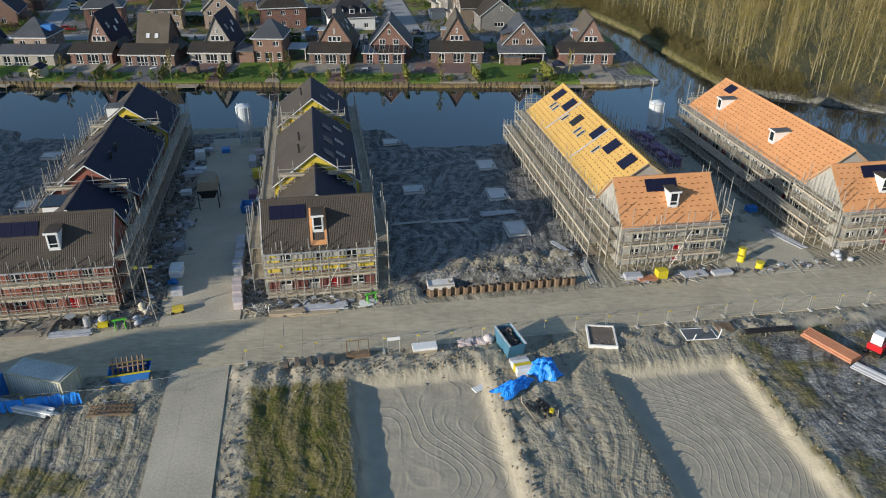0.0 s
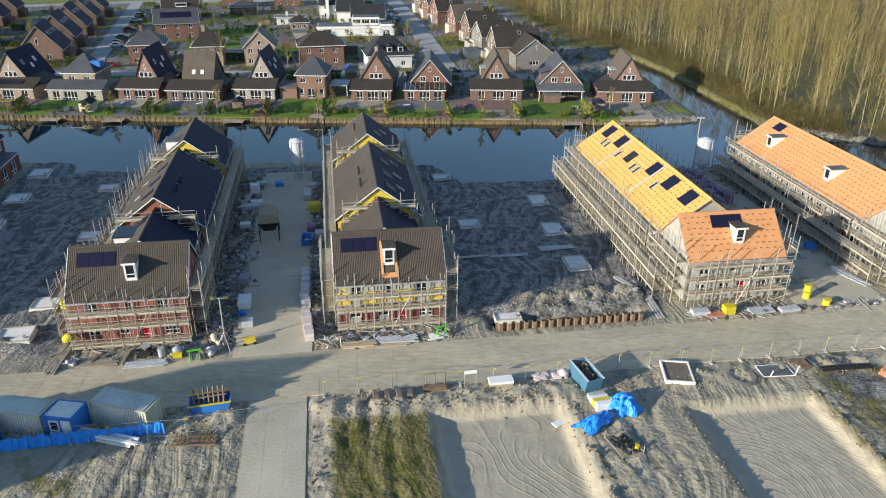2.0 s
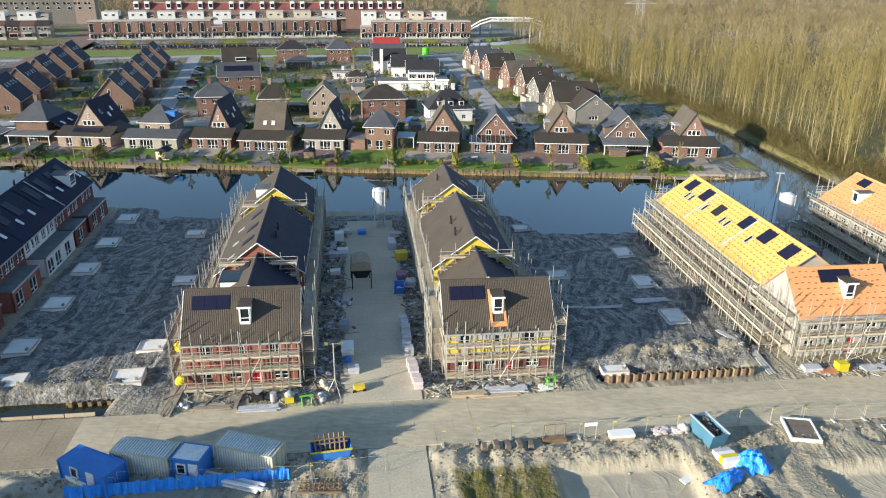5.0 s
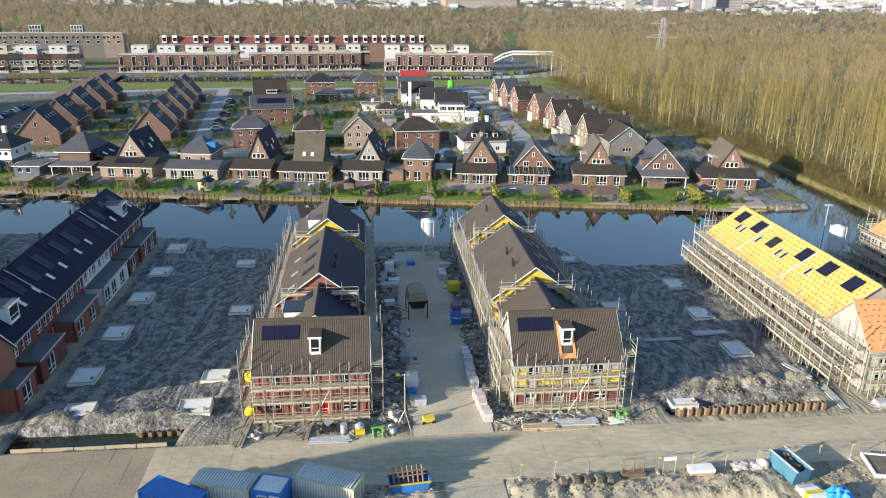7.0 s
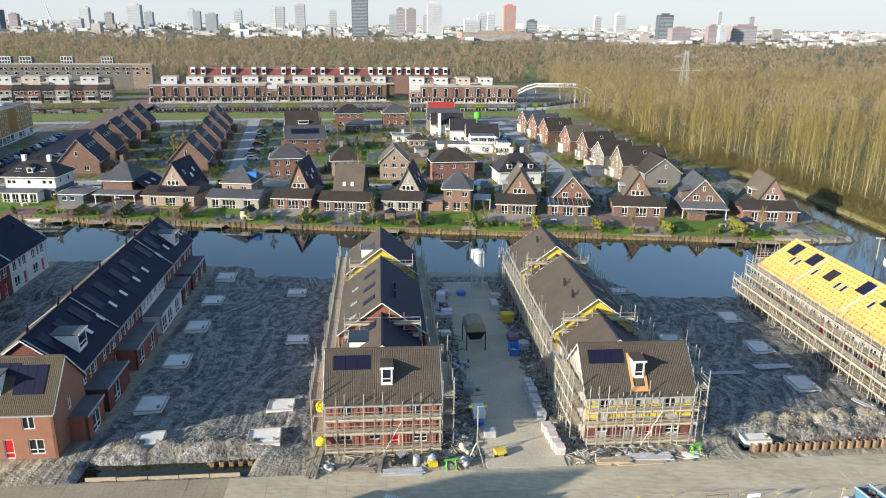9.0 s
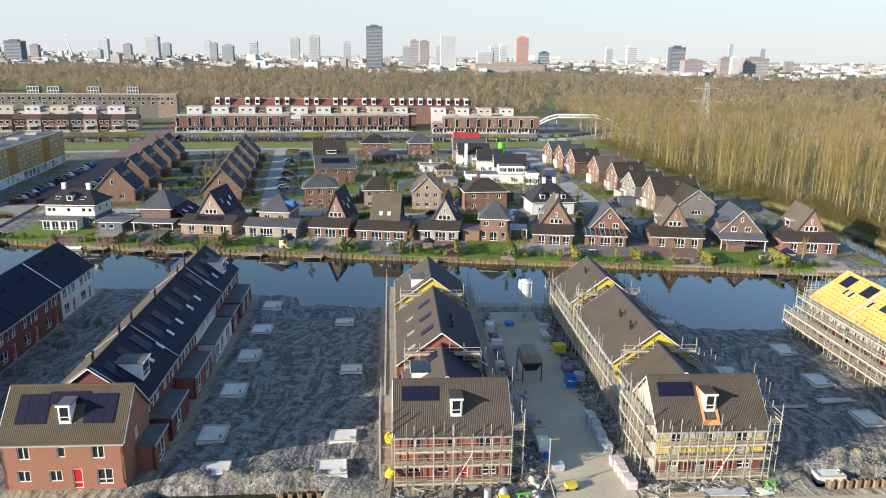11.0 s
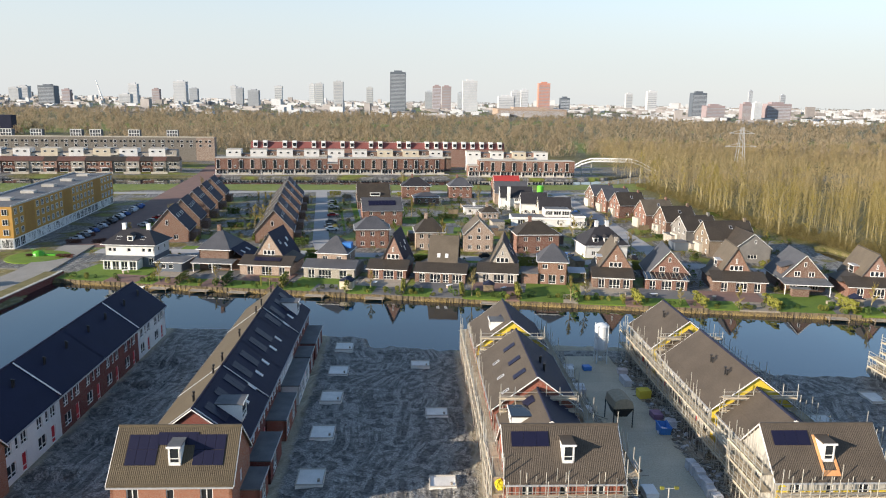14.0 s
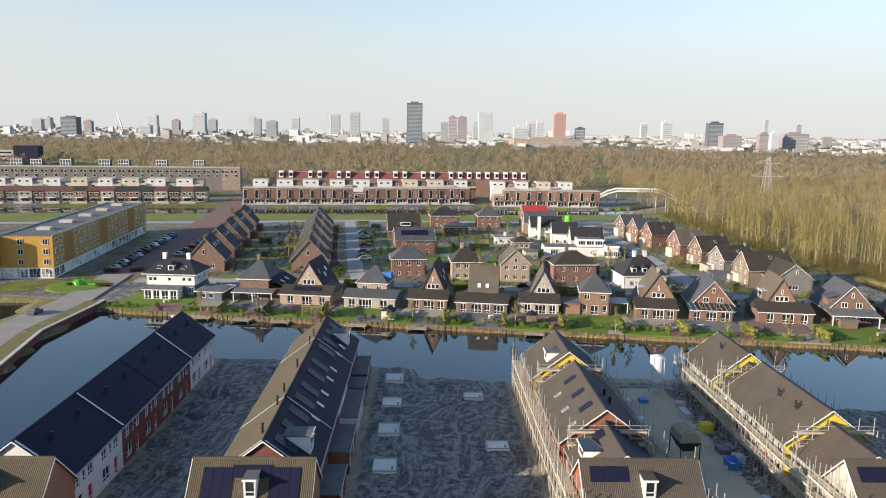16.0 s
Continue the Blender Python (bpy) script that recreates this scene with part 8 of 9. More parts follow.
for k in range(10):
    part("bar", Mesh().box(-1.0 + k * 0.2, -0.92 + k * 0.2, -0.8, 0.8, 0.05, 0.15), M["rust"], gr)
bp = thing("black_pipes", "bundle of long black plastic pipes", "pipes", spot(45.6, 58.3, -2))
for k in range(4):
    part("pipe", Mesh().tube((-2.8, k * 0.16, 0.14 + 0.12 * (k % 2)), (2.8, k * 0.16, 0.14 + 0.12 * (k % 2)), 0.11, 7), M["black"], bp)
op = thing("orange_pipes", "stack of long orange-brown sewer pipes", "pipes", spot(50.3, 55.0, -68))
for k in range(11):
    part("pipe", Mesh().tube((-2.9 + R7.uniform(-.25, .25), -0.8 + (k % 6) * 0.34, 0.2 + 0.3 * (k // 6)), (2.9, -0.8 + (k % 6) * 0.34, 0.2 + 0.3 * (k // 6)), 0.16, 8), M["pipe"], op)
gp = thing("grey_beams", "stack of white and grey pipes on bare soil", "pipes", spot(51.3, 49.4, -62))
for k in range(5):
    part("pipe", Mesh().tube((-2.4, k * 0.3, 0.2), (2.4, k * 0.3 + 0.1, 0.2), 0.1, 7), M["white" if k % 2 else "zinc"], gp)
dg = thing("mini_excavator", "small red and white tracked excavator", "excavator", spot(54.6, 53.6, 30))
part("track", Mesh().box(-1.0, 1.0, -0.85, -0.5, 0, 0.45), M["black"], dg)
part("track", Mesh().box(-1.0, 1.0, 0.5, 0.85, 0, 0.45), M["black"], dg)
part("body", Mesh().box(-0.8, 0.7, -0.75, 0.75, 0.5, 1.2), M["red_paint"], dg)
cab = part("cab", Mesh().box(-0.6, 0.5, -0.5, 0.6, 1.204, 2.3), M["white"], dg)
part("pane", Mesh().box(0.504, 0.52, -0.4, 0.5, 1.4, 2.2).box(-0.5, 0.4, -0.52, -0.504, 1.4, 2.2), M["glass"], cab)
arm = part("boom", Mesh().tube((0.7, 0, 0.9), (2.0, 0, 2.1), 0.13, 6).tube((2.0, 0, 2.1), (3.0, 0, 0.9), 0.11, 6), M["white"], dg)
part("bucket", Mesh().box(2.8, 3.3, -0.3, 0.3, 0.1, 0.6), M["black"], arm)

# along the road edge
blk = Mesh().prism([(-0.3, 0), (0.3, 0), (0.22, 0.55), (-0.22, 0.55)], -0.45, 0.45).data("concrete_block", M["counterweight"])
for k in range(5):
    tagged(part("concrete_block", blk, None, None, "", spot(-5.6 + k * 1.15, 60.4, R7.uniform(-8, 8), 0.1)), "dark weathered concrete counterweight block", "block", "counterweight blocks")
wp = thing("board_stack", "stack of white boards on a timber pallet", "boards", spot(8.4, 60.9, 1))
part("pallet", Mesh().box(-1.2, 1.2, -0.5, 0.5, 0, 0.45), M["timber"], wp)
part("boards", Mesh().box(-1.25, 1.25, -0.55, 0.55, 0.454, 0.75), M["white"], wp)
sg = thing("site_sign", "blank white site sign on two posts", "sign", spot(5.3, 61.3, 2))
part("panel", Mesh().box(-0.65, 0.65, -0.03, 0.03, 1.55, 1.95), M["white"], sg)
for x in (-0.6, 0.6):
    part("post", Mesh().tube((x, 0, -0.2), (x, 0, 1.6), 0.04), M["steel"], sg)
gate = thing("scaffold_gate", "rusty tube frame standing by the road", "frame", spot(1.6, 61.3, 2))
part("frame", Mesh().tube((-1.1, 0, 0), (-1.1, 0, 2.0), 0.05).tube((1.1, 0, 0), (1.1, 0, 2.0), 0.05).tube((-1.1, 0, 2.0), (1.1, 0, 2.0), 0.05).tube((0.1, 0, 0), (0.1, 0, 2.0), 0.04), M["rust"], gate)
part("base", Mesh().box(-1.2, 1.2, -0.4, 0.3, 0.0, 0.5), M["rust"], gate)
pk = thing("paving_heap", "loose pinkish paving stones beside the road", "stones", spot(13.8, 61.4, 3), kind="stuff")
tagged(part("stones", (lambda me: [me.box(x, x + 0.35, y, y + 0.3, 0, R7.uniform(.08, .4)) for x, y in ((R7.uniform(-1.8, 1.5), R7.uniform(-.6, .5)) for _ in range(60))] and me)(Mesh()), M["pink"], pk), kind="stuff")
solid("sack", Mesh().blob((0, 0, 0.4), 0.62, R7, 9, 6, 0.75, 0.12), M["pink"], "pale pink big bag beside the paving stones", "sack", spot(15.3, 61.7), smooth=True)
solid("board", Mesh().box(-0.7, 0.7, -0.4, 0.4, 0.0, 0.1), M["white"], "white board lying in the sand pit", "board", spot(13.0, 55.2, 25, 0.1))
rb = thing("rebar_mat", "rusty reinforcement mat and beams lying in the dirt", "rebar", spot(-21.3, 56.6, -4))
for k in range(9):
    part("bar", Mesh().tube((-1.9 + k * 0.45, -0.7, 0.12), (-1.7 + k * 0.42, 0.7, 0.45), 0.05, 5), M["rust"], rb)
for k in range(3):
    part("beam", Mesh().box(-2.0, 2.0, -0.75 + k * 0.6, -0.62 + k * 0.6, 0.05, 0.25), M["rust"], rb)


# site fence along the road: panels of mesh on feet
def mesh_panel():
    me = Mesh().tube((0, 0, 0.1), (0, 0, 1.95), 0.02, 5).tube((3.4, 0, 0.1), (3.4, 0, 1.95), 0.02, 5).tube((0, 0, 1.95), (3.4, 0, 1.95), 0.016, 5).tube((0, 0, 0.2), (3.4, 0, 0.2), 0.016, 5)
    return me.data("panel", M["steel"])


def mesh_wires():
    me = Mesh()
    for k in range(1, 12):
        me.tube((k * 0.284, 0, 0.2), (k * 0.284, 0, 1.95), 0.0025, 3)
    for k in range(1, 5):
        me.tube((0, 0, 0.2 + k * 0.35), (3.4, 0, 0.2 + k * 0.35), 0.0025, 3)
    return me.data("wires", M["steel"])


def site_fence(u, v, turn, tape=True):
    ob = thing("site_fence", "galvanised mesh site fence panel on a concrete foot", "fence", spot(u, v, turn), "site fence panels")
    tagged(part("wires", cached("mesh_wires", mesh_wires), None, part("panel", cached("mesh_panel", mesh_panel), None, ob)), kind="stuff")
    part("foot", cached("foot", lambda: Mesh().box(-0.12, 0.12, -0.36, 0.36, 0, 0.16).data("foot", M["concrete"])), None, ob)
    if tape:
        part("marker", cached("marker", lambda: Mesh().box(-0.06, 0.24, -0.03, -0.026, 1.66, 1.80).data("marker", M["yellow"])), None, ob)


for k in range(26):
    site_fence(-9.5 + k * 3.45, 62.05 + 0.25 * math.sin(k * 0.9) - (0.3 if k < 8 else 0), R7.uniform(-4, 4))
for k in range(8):
    site_fence(-42.5 + k * 3.4, 57.7 + 0.35 * math.sin(k), R7.uniform(-5, 6), k % 2 == 0)


# stacks, bags and bins along the lane and before the houses
def pallet_stack(u, v, w, d, h, material, label, turn=0.0, layers=3, category="pallet stack", group="stacks of building materials"):
    label = label if len(label.split()) > 3 else label + " stored on the site"
    ob = thing("pallet_stack", label, category, spot(u, v, turn), group)
    part("pallet", cached(("pallet", w, d), lambda: (lambda me: [me.box(-w / 2 + k * w / 5, -w / 2 + (k + 0.8) * w / 5, -d / 2, d / 2, 0.1, 0.14) for k in range(5)] and [me.box(-w / 2, w / 2, y - 0.05, y + 0.05, 0, 0.1) for y in (-d / 2 + 0.06, 0, d / 2 - 0.06)] and me)(Mesh()).data("pallet", M["wood"])), None, ob)
    for k in range(layers):
        z0, z1 = 0.145 + k * (h - 0.15) / layers, 0.135 + (k + 1) * (h - 0.15) / layers
        a, b = w / 2 - R7.uniform(0, 0.06), d / 2 - R7.uniform(0, 0.06)
        part("layer", Mesh().box(-a, a, -b, b, z0, z1), M[material], ob)
    return ob


for k in range(7):
    pallet_stack(-11.6 + R7.uniform(-.15, .15), 80.0 + k * 1.25, 1.1, 1.1, R7.uniform(1.1, 1.5), "foil", "pallet of foil-wrapped pale bricks on the lane's edge", R7.uniform(-4, 4), category="brick pallet")
for k in range(5):
    pallet_stack(-11.5 + 0.12 * k, 77.0 - k * 1.15, 1.1, 1.0, R7.uniform(1.0, 1.4), "pink", "pallet of pale pinkish bricks", R7.uniform(-6, 6), category="brick pallet")
for u, v, w, d, h, mm, words in ((-18.2, 76.4, 1.3, 1.1, 0.9, "foil", "grey foil-wrapped blocks on a pallet"), (-18.9, 81.2, 1.5, 2.2, 1.1, "white", "white tarped trolley load"), (-19.4, 87.0, 1.3, 1.6, 1.1, "tower_grey", "blue-grey water tank"),
                                 (-20.6, 111.5, 2.8, 1.3, 0.8, "foil", "long foil-wrapped packs"), (-19.8, 113.6, 1.8, 1.2, 0.7, "white", "white wrapped packs"), (-11.8, 115.4, 1.2, 3.0, 1.2, "foil", "grey wrapped long pack"), (-11.0, 119.8, 1.6, 1.4, 0.9, "pink", "pale packs by the silo"),
                                 (-10.6, 109.8, 1.9, 1.6, 1.4, "insulation", "yellow insulation packs"), (-11.0, 102.6, 1.4, 2.0, 0.9, "purple", "dark purplish brick packs"), (-9.8, 100.0, 1.5, 1.5, 0.8, "foil", "grey wrapped packs"), (-20.8, 104.5, 1.6, 1.2, 0.8, "white", "white packs in the clutter"),
                                 (-22.0, 98.0, 1.4, 1.8, 0.6, "wood", "stack of scaffold planks"), (-21.6, 91.0, 2.0, 1.2, 0.5, "wood", "stack of scaffold boards"), (-16.6, 121.6, 1.4, 1.4, 0.8, "blue_box", "blue crate by the silo"), (-20.4, 118.6, 1.5, 1.5, 1.6, "white", "white intermediate bulk tanks"),
                                 (-19.6, 122.5, 1.8, 1.2, 0.6, "foil", "grey wrapped packs near the shore"), (-21.4, 124.0, 1.6, 1.2, 0.5, "wood", "timber offcuts"), (46.6, 70.9, 2.6, 1.0, 0.5, "foil", "pale wrapped boards by the road"), (43.1, 71.2, 3.2, 1.4, 0.3, "foil", "glazing packs laid flat"),
                                 (38.8, 71.2, 1.3, 1.1, 1.2, "yellow", "yellow insulation pack"), (37.0, 71.0, 2.4, 1.2, 0.35, "pipe", "red-brown tiles laid in a row"), (35.4, 71.6, 2.2, 1.2, 0.6, "foil", "pale wrapped bundle of boards"), (59.4, 86.6, 1.4, 1.2, 0.9, "blue_box", "blue crates in the lane"),
                                 (61.5, 80.0, 1.2, 3.0, 0.5, "wood", "planks by the scaffold"), (62.2, 92.0, 1.2, 3.5, 0.5, "foil", "foil-wrapped lengths")):
    pallet_stack(u, v, w, d, h, mm, words, R7.uniform(-8, 8), 2)
for k in range(12):
    pallet_stack(54.6 + (k % 2) * 1.5, 104.5 + (k // 2) * 2.6, 1.2, 2.0, R7.uniform(0.9, 1.6), "purple", "wrapped purplish brick packs beside the silo", R7.uniform(-5, 5), category="brick pallet")


def heap(u, v, n, spread, r, material, label, name, category):
    ob = thing(name, label, category, spot(u, v), "bags and sacks")
    for k in range(n):
        q = r * R7.uniform(0.75, 1.15)
        part("bag", Mesh().blob((R7.uniform(-spread, spread), R7.uniform(-spread, spread), q * 0.6 + (0.35 if k > n * 0.6 else 0)), q, R7, 8, 5, 0.75, 0.15), M[material], ob, smooth=True)


heap(-19.6, 94.0, 11, 1.0, 0.40, "foil", "pile of white sand bags beside the lane", "bags", "bags")
heap(-21.6, 71.0, 5, 0.45, 0.42, "foil", "pale plastic sacks before the scaffolding", "bags", "bags")
heap(-21.5, 73.2, 4, 0.5, 0.4, "cream", "pale big bags by the lamp mast", "bags", "bags")
heap(-35.9, 71.0, 3, 0.35, 0.4, "tower_pale", "blue and white sacks in the mud", "bags", "bags")
heap(-19.0, 79.0, 3, 0.4, 0.45, "blue_box", "blue plastic bundle beside the lane", "bags", "bags")
heap(63.8, 72.4, 5, 1.0, 0.4, "foil", "wrapped white bundles by the corner scaffold", "bags", "bags")


def planks(u, v, turn, L, n, material, label, wide=0.22):
    ob = thing("plank_pile", label, "planks", spot(u, v, turn), "planks and beams")
    for k in range(n):
        q = pose(R7.uniform(-.25, .25), (k % 5) * (wide + 0.04) - 0.5, 0.06 + 0.11 * (k // 5), 0, 0, R7.uniform(-3, 3))
        part("plank", cached(("plank", L, wide, material), lambda: Mesh().box(-L / 2, L / 2, -wide / 2, wide / 2, 0, 0.09).data("plank", M[material])), None, ob, "", q)


for u, v, turn, L, n, mm, words in ((-28.2, 69.9, 1, 4.2, 9, "foil", "long grey profiles lying beside the road"), (-33.0, 70.6, 3, 3.8, 8, "wood", "weathered scaffold boards on the mud"), (-31.0, 71.2, 85, 2.6, 6, "wood", "scaffold boards on edge"), (-37.5, 72.5, 82, 6.2, 6, "wood", "plank ramp over the trench"),
                                    (-5.6, 70.4, 0, 3.6, 14, "timber", "stack of fresh yellowish timber"), (-1.4, 70.9, 1, 4.6, 10, "foil", "long white and blue profiles before the scaffold"), (-2.6, 70.2, -1, 5.0, 5, "timber", "long timber battens beside the road"), (3.2, 71.0, 8, 1.8, 5, "white", "offcuts of white board"),
                                    (30.6, 76.0, 85, 9.5, 4, "concrete", "concrete beams laid as a ramp"), (28.5, 78.5, 115, 4.0, 3, "zinc", "grey profiles leaning by the scaffold"), (17.0, 90.6, 0, 7.0, 3, "concrete", "row of thin concrete beams across the plot"), (23.4, 91.4, 3, 5.0, 6, "foil", "bundle of pale planks in the plot"),
                                    (10.6, 90.5, 0, 5.0, 2, "concrete", "thin concrete beam in the soil"), (59.6, 78.2, 110, 6.0, 5, "foil", "long white profiles along the lane"), (-34.8, 76.0, 86, 5, 2, "wood", "boards against the scaffold"), (-20.4, 108.4, 80, 4.4, 8, "wood", "boards stacked beside the lane"),
                                    (-21.5, 115.8, 85, 5.0, 8, "foil", "steel profiles stacked beside the lane"), (-9.6, 92.0, 86, 6.0, 6, "wood", "planks along the scaffold's foot"), (-20.9, 100.8, 60, 3.0, 6, "wood", "loose boards in the clutter"), (13.5, 96.0, 60, 3.0, 2, "wood", "loose boards in the plot")):
    planks(u, v, turn, L, n, mm, words)

# lamp mast, hopper, silos, machines
mast = thing("light_mast", "mobile light mast with lamps on a tripod base", "light mast", spot(-20.2, 72.2))
part("pole", Mesh().tube((0, 0, 0), (0, 0, 6.3), 0.07, 7), M["steel"], mast)
for k in range(4):
    a = k * math.pi / 2 + 0.5
    part("leg", Mesh().tube((math.cos(a) * 1.2, math.sin(a) * 1.2, 0), (0, 0, 1.9), 0.05, 5), M["steel"], mast)
part("crossbar", Mesh().tube((-0.8, 0, 6.2), (0.8, 0, 6.2), 0.04, 5), M["steel"], mast)
for x in (-0.75, 0.75):
    part("lamp_head", Mesh().box(x - 0.2, x + 0.2, -0.14, 0.1, 6.15, 6.42), M["hedge"], mast)
M["netting"] = mat("tan_netting", (0.36, 0.30, 0.215), (0.26, 0.215, 0.15), 2.5, 0.9, bump=0.03)
hop = thing("hopper", "mesh-covered dark steel hopper on four legs", "hopper", spot(-17.0, 101.0, 3))
part("tub", Mesh().hexa([Vector(p) for p in ((-0.8, -1.2, 1.5), (0.8, -1.2, 1.5), (0.8, 1.2, 1.5), (-0.8, 1.2, 1.5), (-1.4, -1.9, 2.9), (1.4, -1.9, 2.9), (1.4, 1.9, 2.9), (-1.4, 1.9, 2.9))]), M["black"], hop)
part("cover", Mesh().prism([(-1.45, 2.95), (1.45, 2.95), (1.2, 4.0), (0.4, 4.4), (-0.5, 4.35), (-1.25, 4.0)], -1.9, 1.9), M["netting"], hop, "tan netting cover")
for x in (-1.35, 1.35):
    for y in (-1.9, 1.9):
        part("leg", Mesh().tube((x, y, 0), (x, y, 3.0), 0.08, 5), M["black"], hop)


def silo(u, v, label):
    ob = thing("silo", label, "silo", flat_spot(u, v), "mortar silos")
    part("tank", Mesh().lathe([(0.3, 1.2), (1.2, 2.5), (1.22, 6.6), (1.0, 6.85), (0.3, 7.1), (0.2, 7.12)], 20), M["silver"], ob)
    for z in (2.6, 4.6, 6.5):
        part("band", Mesh().lathe([(1.222, z), (1.26, z + 0.05), (1.222, z + 0.1)], 20), M["zinc"], ob)
    for k in range(4):
        a = k * math.pi / 2 + 0.8
        part("post", Mesh().tube((1.3 * math.cos(a), 1.3 * math.sin(a), 2.3), (1.3 * math.cos(a), 1.3 * math.sin(a), 6.9), 0.07, 5), M["silver"], ob)
    for k in range(4):
        a = k * math.pi / 2 + 0.8
        part("leg", Mesh().tube((1.3 * math.cos(a), 1.2 * math.sin(a), 0), (1.2 * math.cos(a), 1.2 * math.sin(a), 2.4), 0.1, 6), M["silver"], ob)
        b = a + math.pi / 2
        part("brace", Mesh().tube((1.2 * math.cos(a), 1.2 * math.sin(a), 0.3), (1.2 * math.cos(b), 1.2 * math.sin(b), 2.0), 0.05, 5), M["zinc"], ob)
    part("mixer", Mesh().box(-0.3, 0.3, -0.3, 0.3, 0.3, 0.9), M["zinc"], ob)


solid("concrete_plinth", Mesh().box(-2, 2, -2, 2, -0.6, 0.02), M["lane"], "square concrete plinth under the mortar silo", "plinth", flat_spot(-13.4, 125.2))
silo(-13.4, 125.2, "tall silver mortar silo on legs at the water's edge")
silo(57.6, 117.0, "silver mortar silo behind the orange-roofed rows")
for u, v, words in ((50.6, 73.6, "yellow rubbish chute lying by the corner"), (52.0, 71.6, "yellow chute section on the ground")):
    ob = thing("rubbish_chute", words, "chute", spot(u, v, 60), "chutes")
    for k in range(2 if u < 51 else 1):
        part("section", Mesh().lathe([(0.5, 0), (0.4, 0.7), (0.53, 0.71), (0.53, 0.85)], 14), M["yellow"], ob, "", pose(0.15 * k, 0, 0.9 * k, 0, 6 * k, 0))
for u, v, z in ((-36.9, 74.0, 1.05), (-37.0, 75.6, 4.35), (-7.0, 75.4, 4.3)):
    solid("netting_roll", Mesh().blob((0, 0, 0.45), 0.62, R7, 9, 6, 0.9, 0.2), M["yellow"], "yellow bundle of safety netting on the scaffold", "bundle", flat_spot(u, v, 0, z), "netting bundles")
tr = thing("trestle", "bright green steel trestle before the scaffolding", "trestle", spot(-23.2, 70.2, 10), "trestles")
for x in (-0.5, 0.5):
    part("leg_frame", Mesh().tube((x, -0.35, 0), (x, 0, 1.1), 0.05, 5).tube((x, 0.35, 0), (x, 0, 1.1), 0.05, 5).tube((x, -0.2, 0.45), (x, 0.2, 0.45), 0.04, 5), M["green"], tr)
part("beam", Mesh().box(-0.75, 0.75, -0.08, 0.08, 1.08, 1.22), M["green"], tr)
copy_thing(tr, spot(3.8, 71.2, 20))
mm = thing("mixer_machine", "yellow-based mixing machine under a white sheet", "machine", spot(-25.1, 70.9, 5), "machines")
part("base", Mesh().box(-0.5, 0.5, -0.5, 0.5, 0.1, 0.55), M["yellow"], mm)
part("cover", Mesh().blob((0, 0.2, 0.85), 0.5, R7, 9, 5, 0.7, 0.15), M["foil"], mm)
part("wheel", Mesh().tube((-0.55, -0.3, 0.2), (-0.45, -0.3, 0.2), 0.2, 10).tube((0.45, -0.3, 0.2), (0.55, -0.3, 0.2), 0.2, 10), M["black"], mm)
m2 = thing("pump_machine", "dark mortar pump with hoses before the scaffolding", "machine", spot(-28.4, 71.4, -5), "machines")
part("body", Mesh().box(-0.7, 0.5, -0.4, 0.4, 0.3, 0.9), M["black"], m2)
part("hopper", Mesh().lathe([(0.2, 0.9), (0.55, 1.35), (0.57, 1.35)], 10), M["zinc"], m2)
part("hose", Mesh().tube((-0.8, -0.5, 0.1), (-1.2, 0.5, 0.5), 0.07).tube((-1.2, 0.5, 0.5), (-0.4, 0.8, 0.2), 0.07), M["black"], m2)
solid("steel_drum", Mesh().lathe([(0.36, 0), (0.36, 0.5), (0.38, 0.52), (0.36, 0.54), (0.36, 1.05), (0.3, 1.06)], 16), M["zinc"], "upright shiny steel drum in front of the house", "drum", spot(-26.8, 71.2), smooth=False)
bt = thing("yellow_cart", "yellow steel tool cart at the lane's corner", "cart", spot(-17.6, 72.6, 10), "machines")
part("box", Mesh().box(-0.6, 0.6, -0.45, 0.45, 0.3, 0.75), M["insulation"], bt)
part("wheel", Mesh().tube((-0.6, -0.5, 0.22), (-0.6, -0.42, 0.22), 0.22, 10).tube((0.5, -0.5, 0.22), (0.5, -0.42, 0.22), 0.22, 10), M["black"], bt)
blu = skip(-11.6, 97.8, 88, 2.6, 1.5, 1.1, "blue_box", "blue skip of rubbish bags on the lane's edge")
heap(-11.6, 97.8, 5, 0.6, 0.4, "white", "white rubbish bags in the blue skip", "bags", "bags")
pipes = thing("frame_pile", "tangled pile of grey scaffold frames", "frames", spot(-8.6, 70.9, 10))
for k in range(26):
    a = Vector((R7.uniform(-1.3, 1.3), R7.uniform(-.9, .9), R7.uniform(0.05, 0.5)))
    part("tube", Mesh().tube(a, a + Vector((R7.uniform(-1.2, 1.2), R7.uniform(-.8, .8), R7.uniform(0, 1.1))), 0.04, 5), M["steel"], pipes)
lampf = thing("street_lamp", "tall galvanised work lamp at the canal's edge", "lamp", pose(36.5, 133.0, -1.0))
part("pole", Mesh().tube((0, 0, 0), (0, 0, 9.5), 0.09, 7), M["steel"], lampf)
part("head", Mesh().box(-0.7, 0.7, -0.2, 0.2, 9.4, 9.6), M["zinc"], lampf)

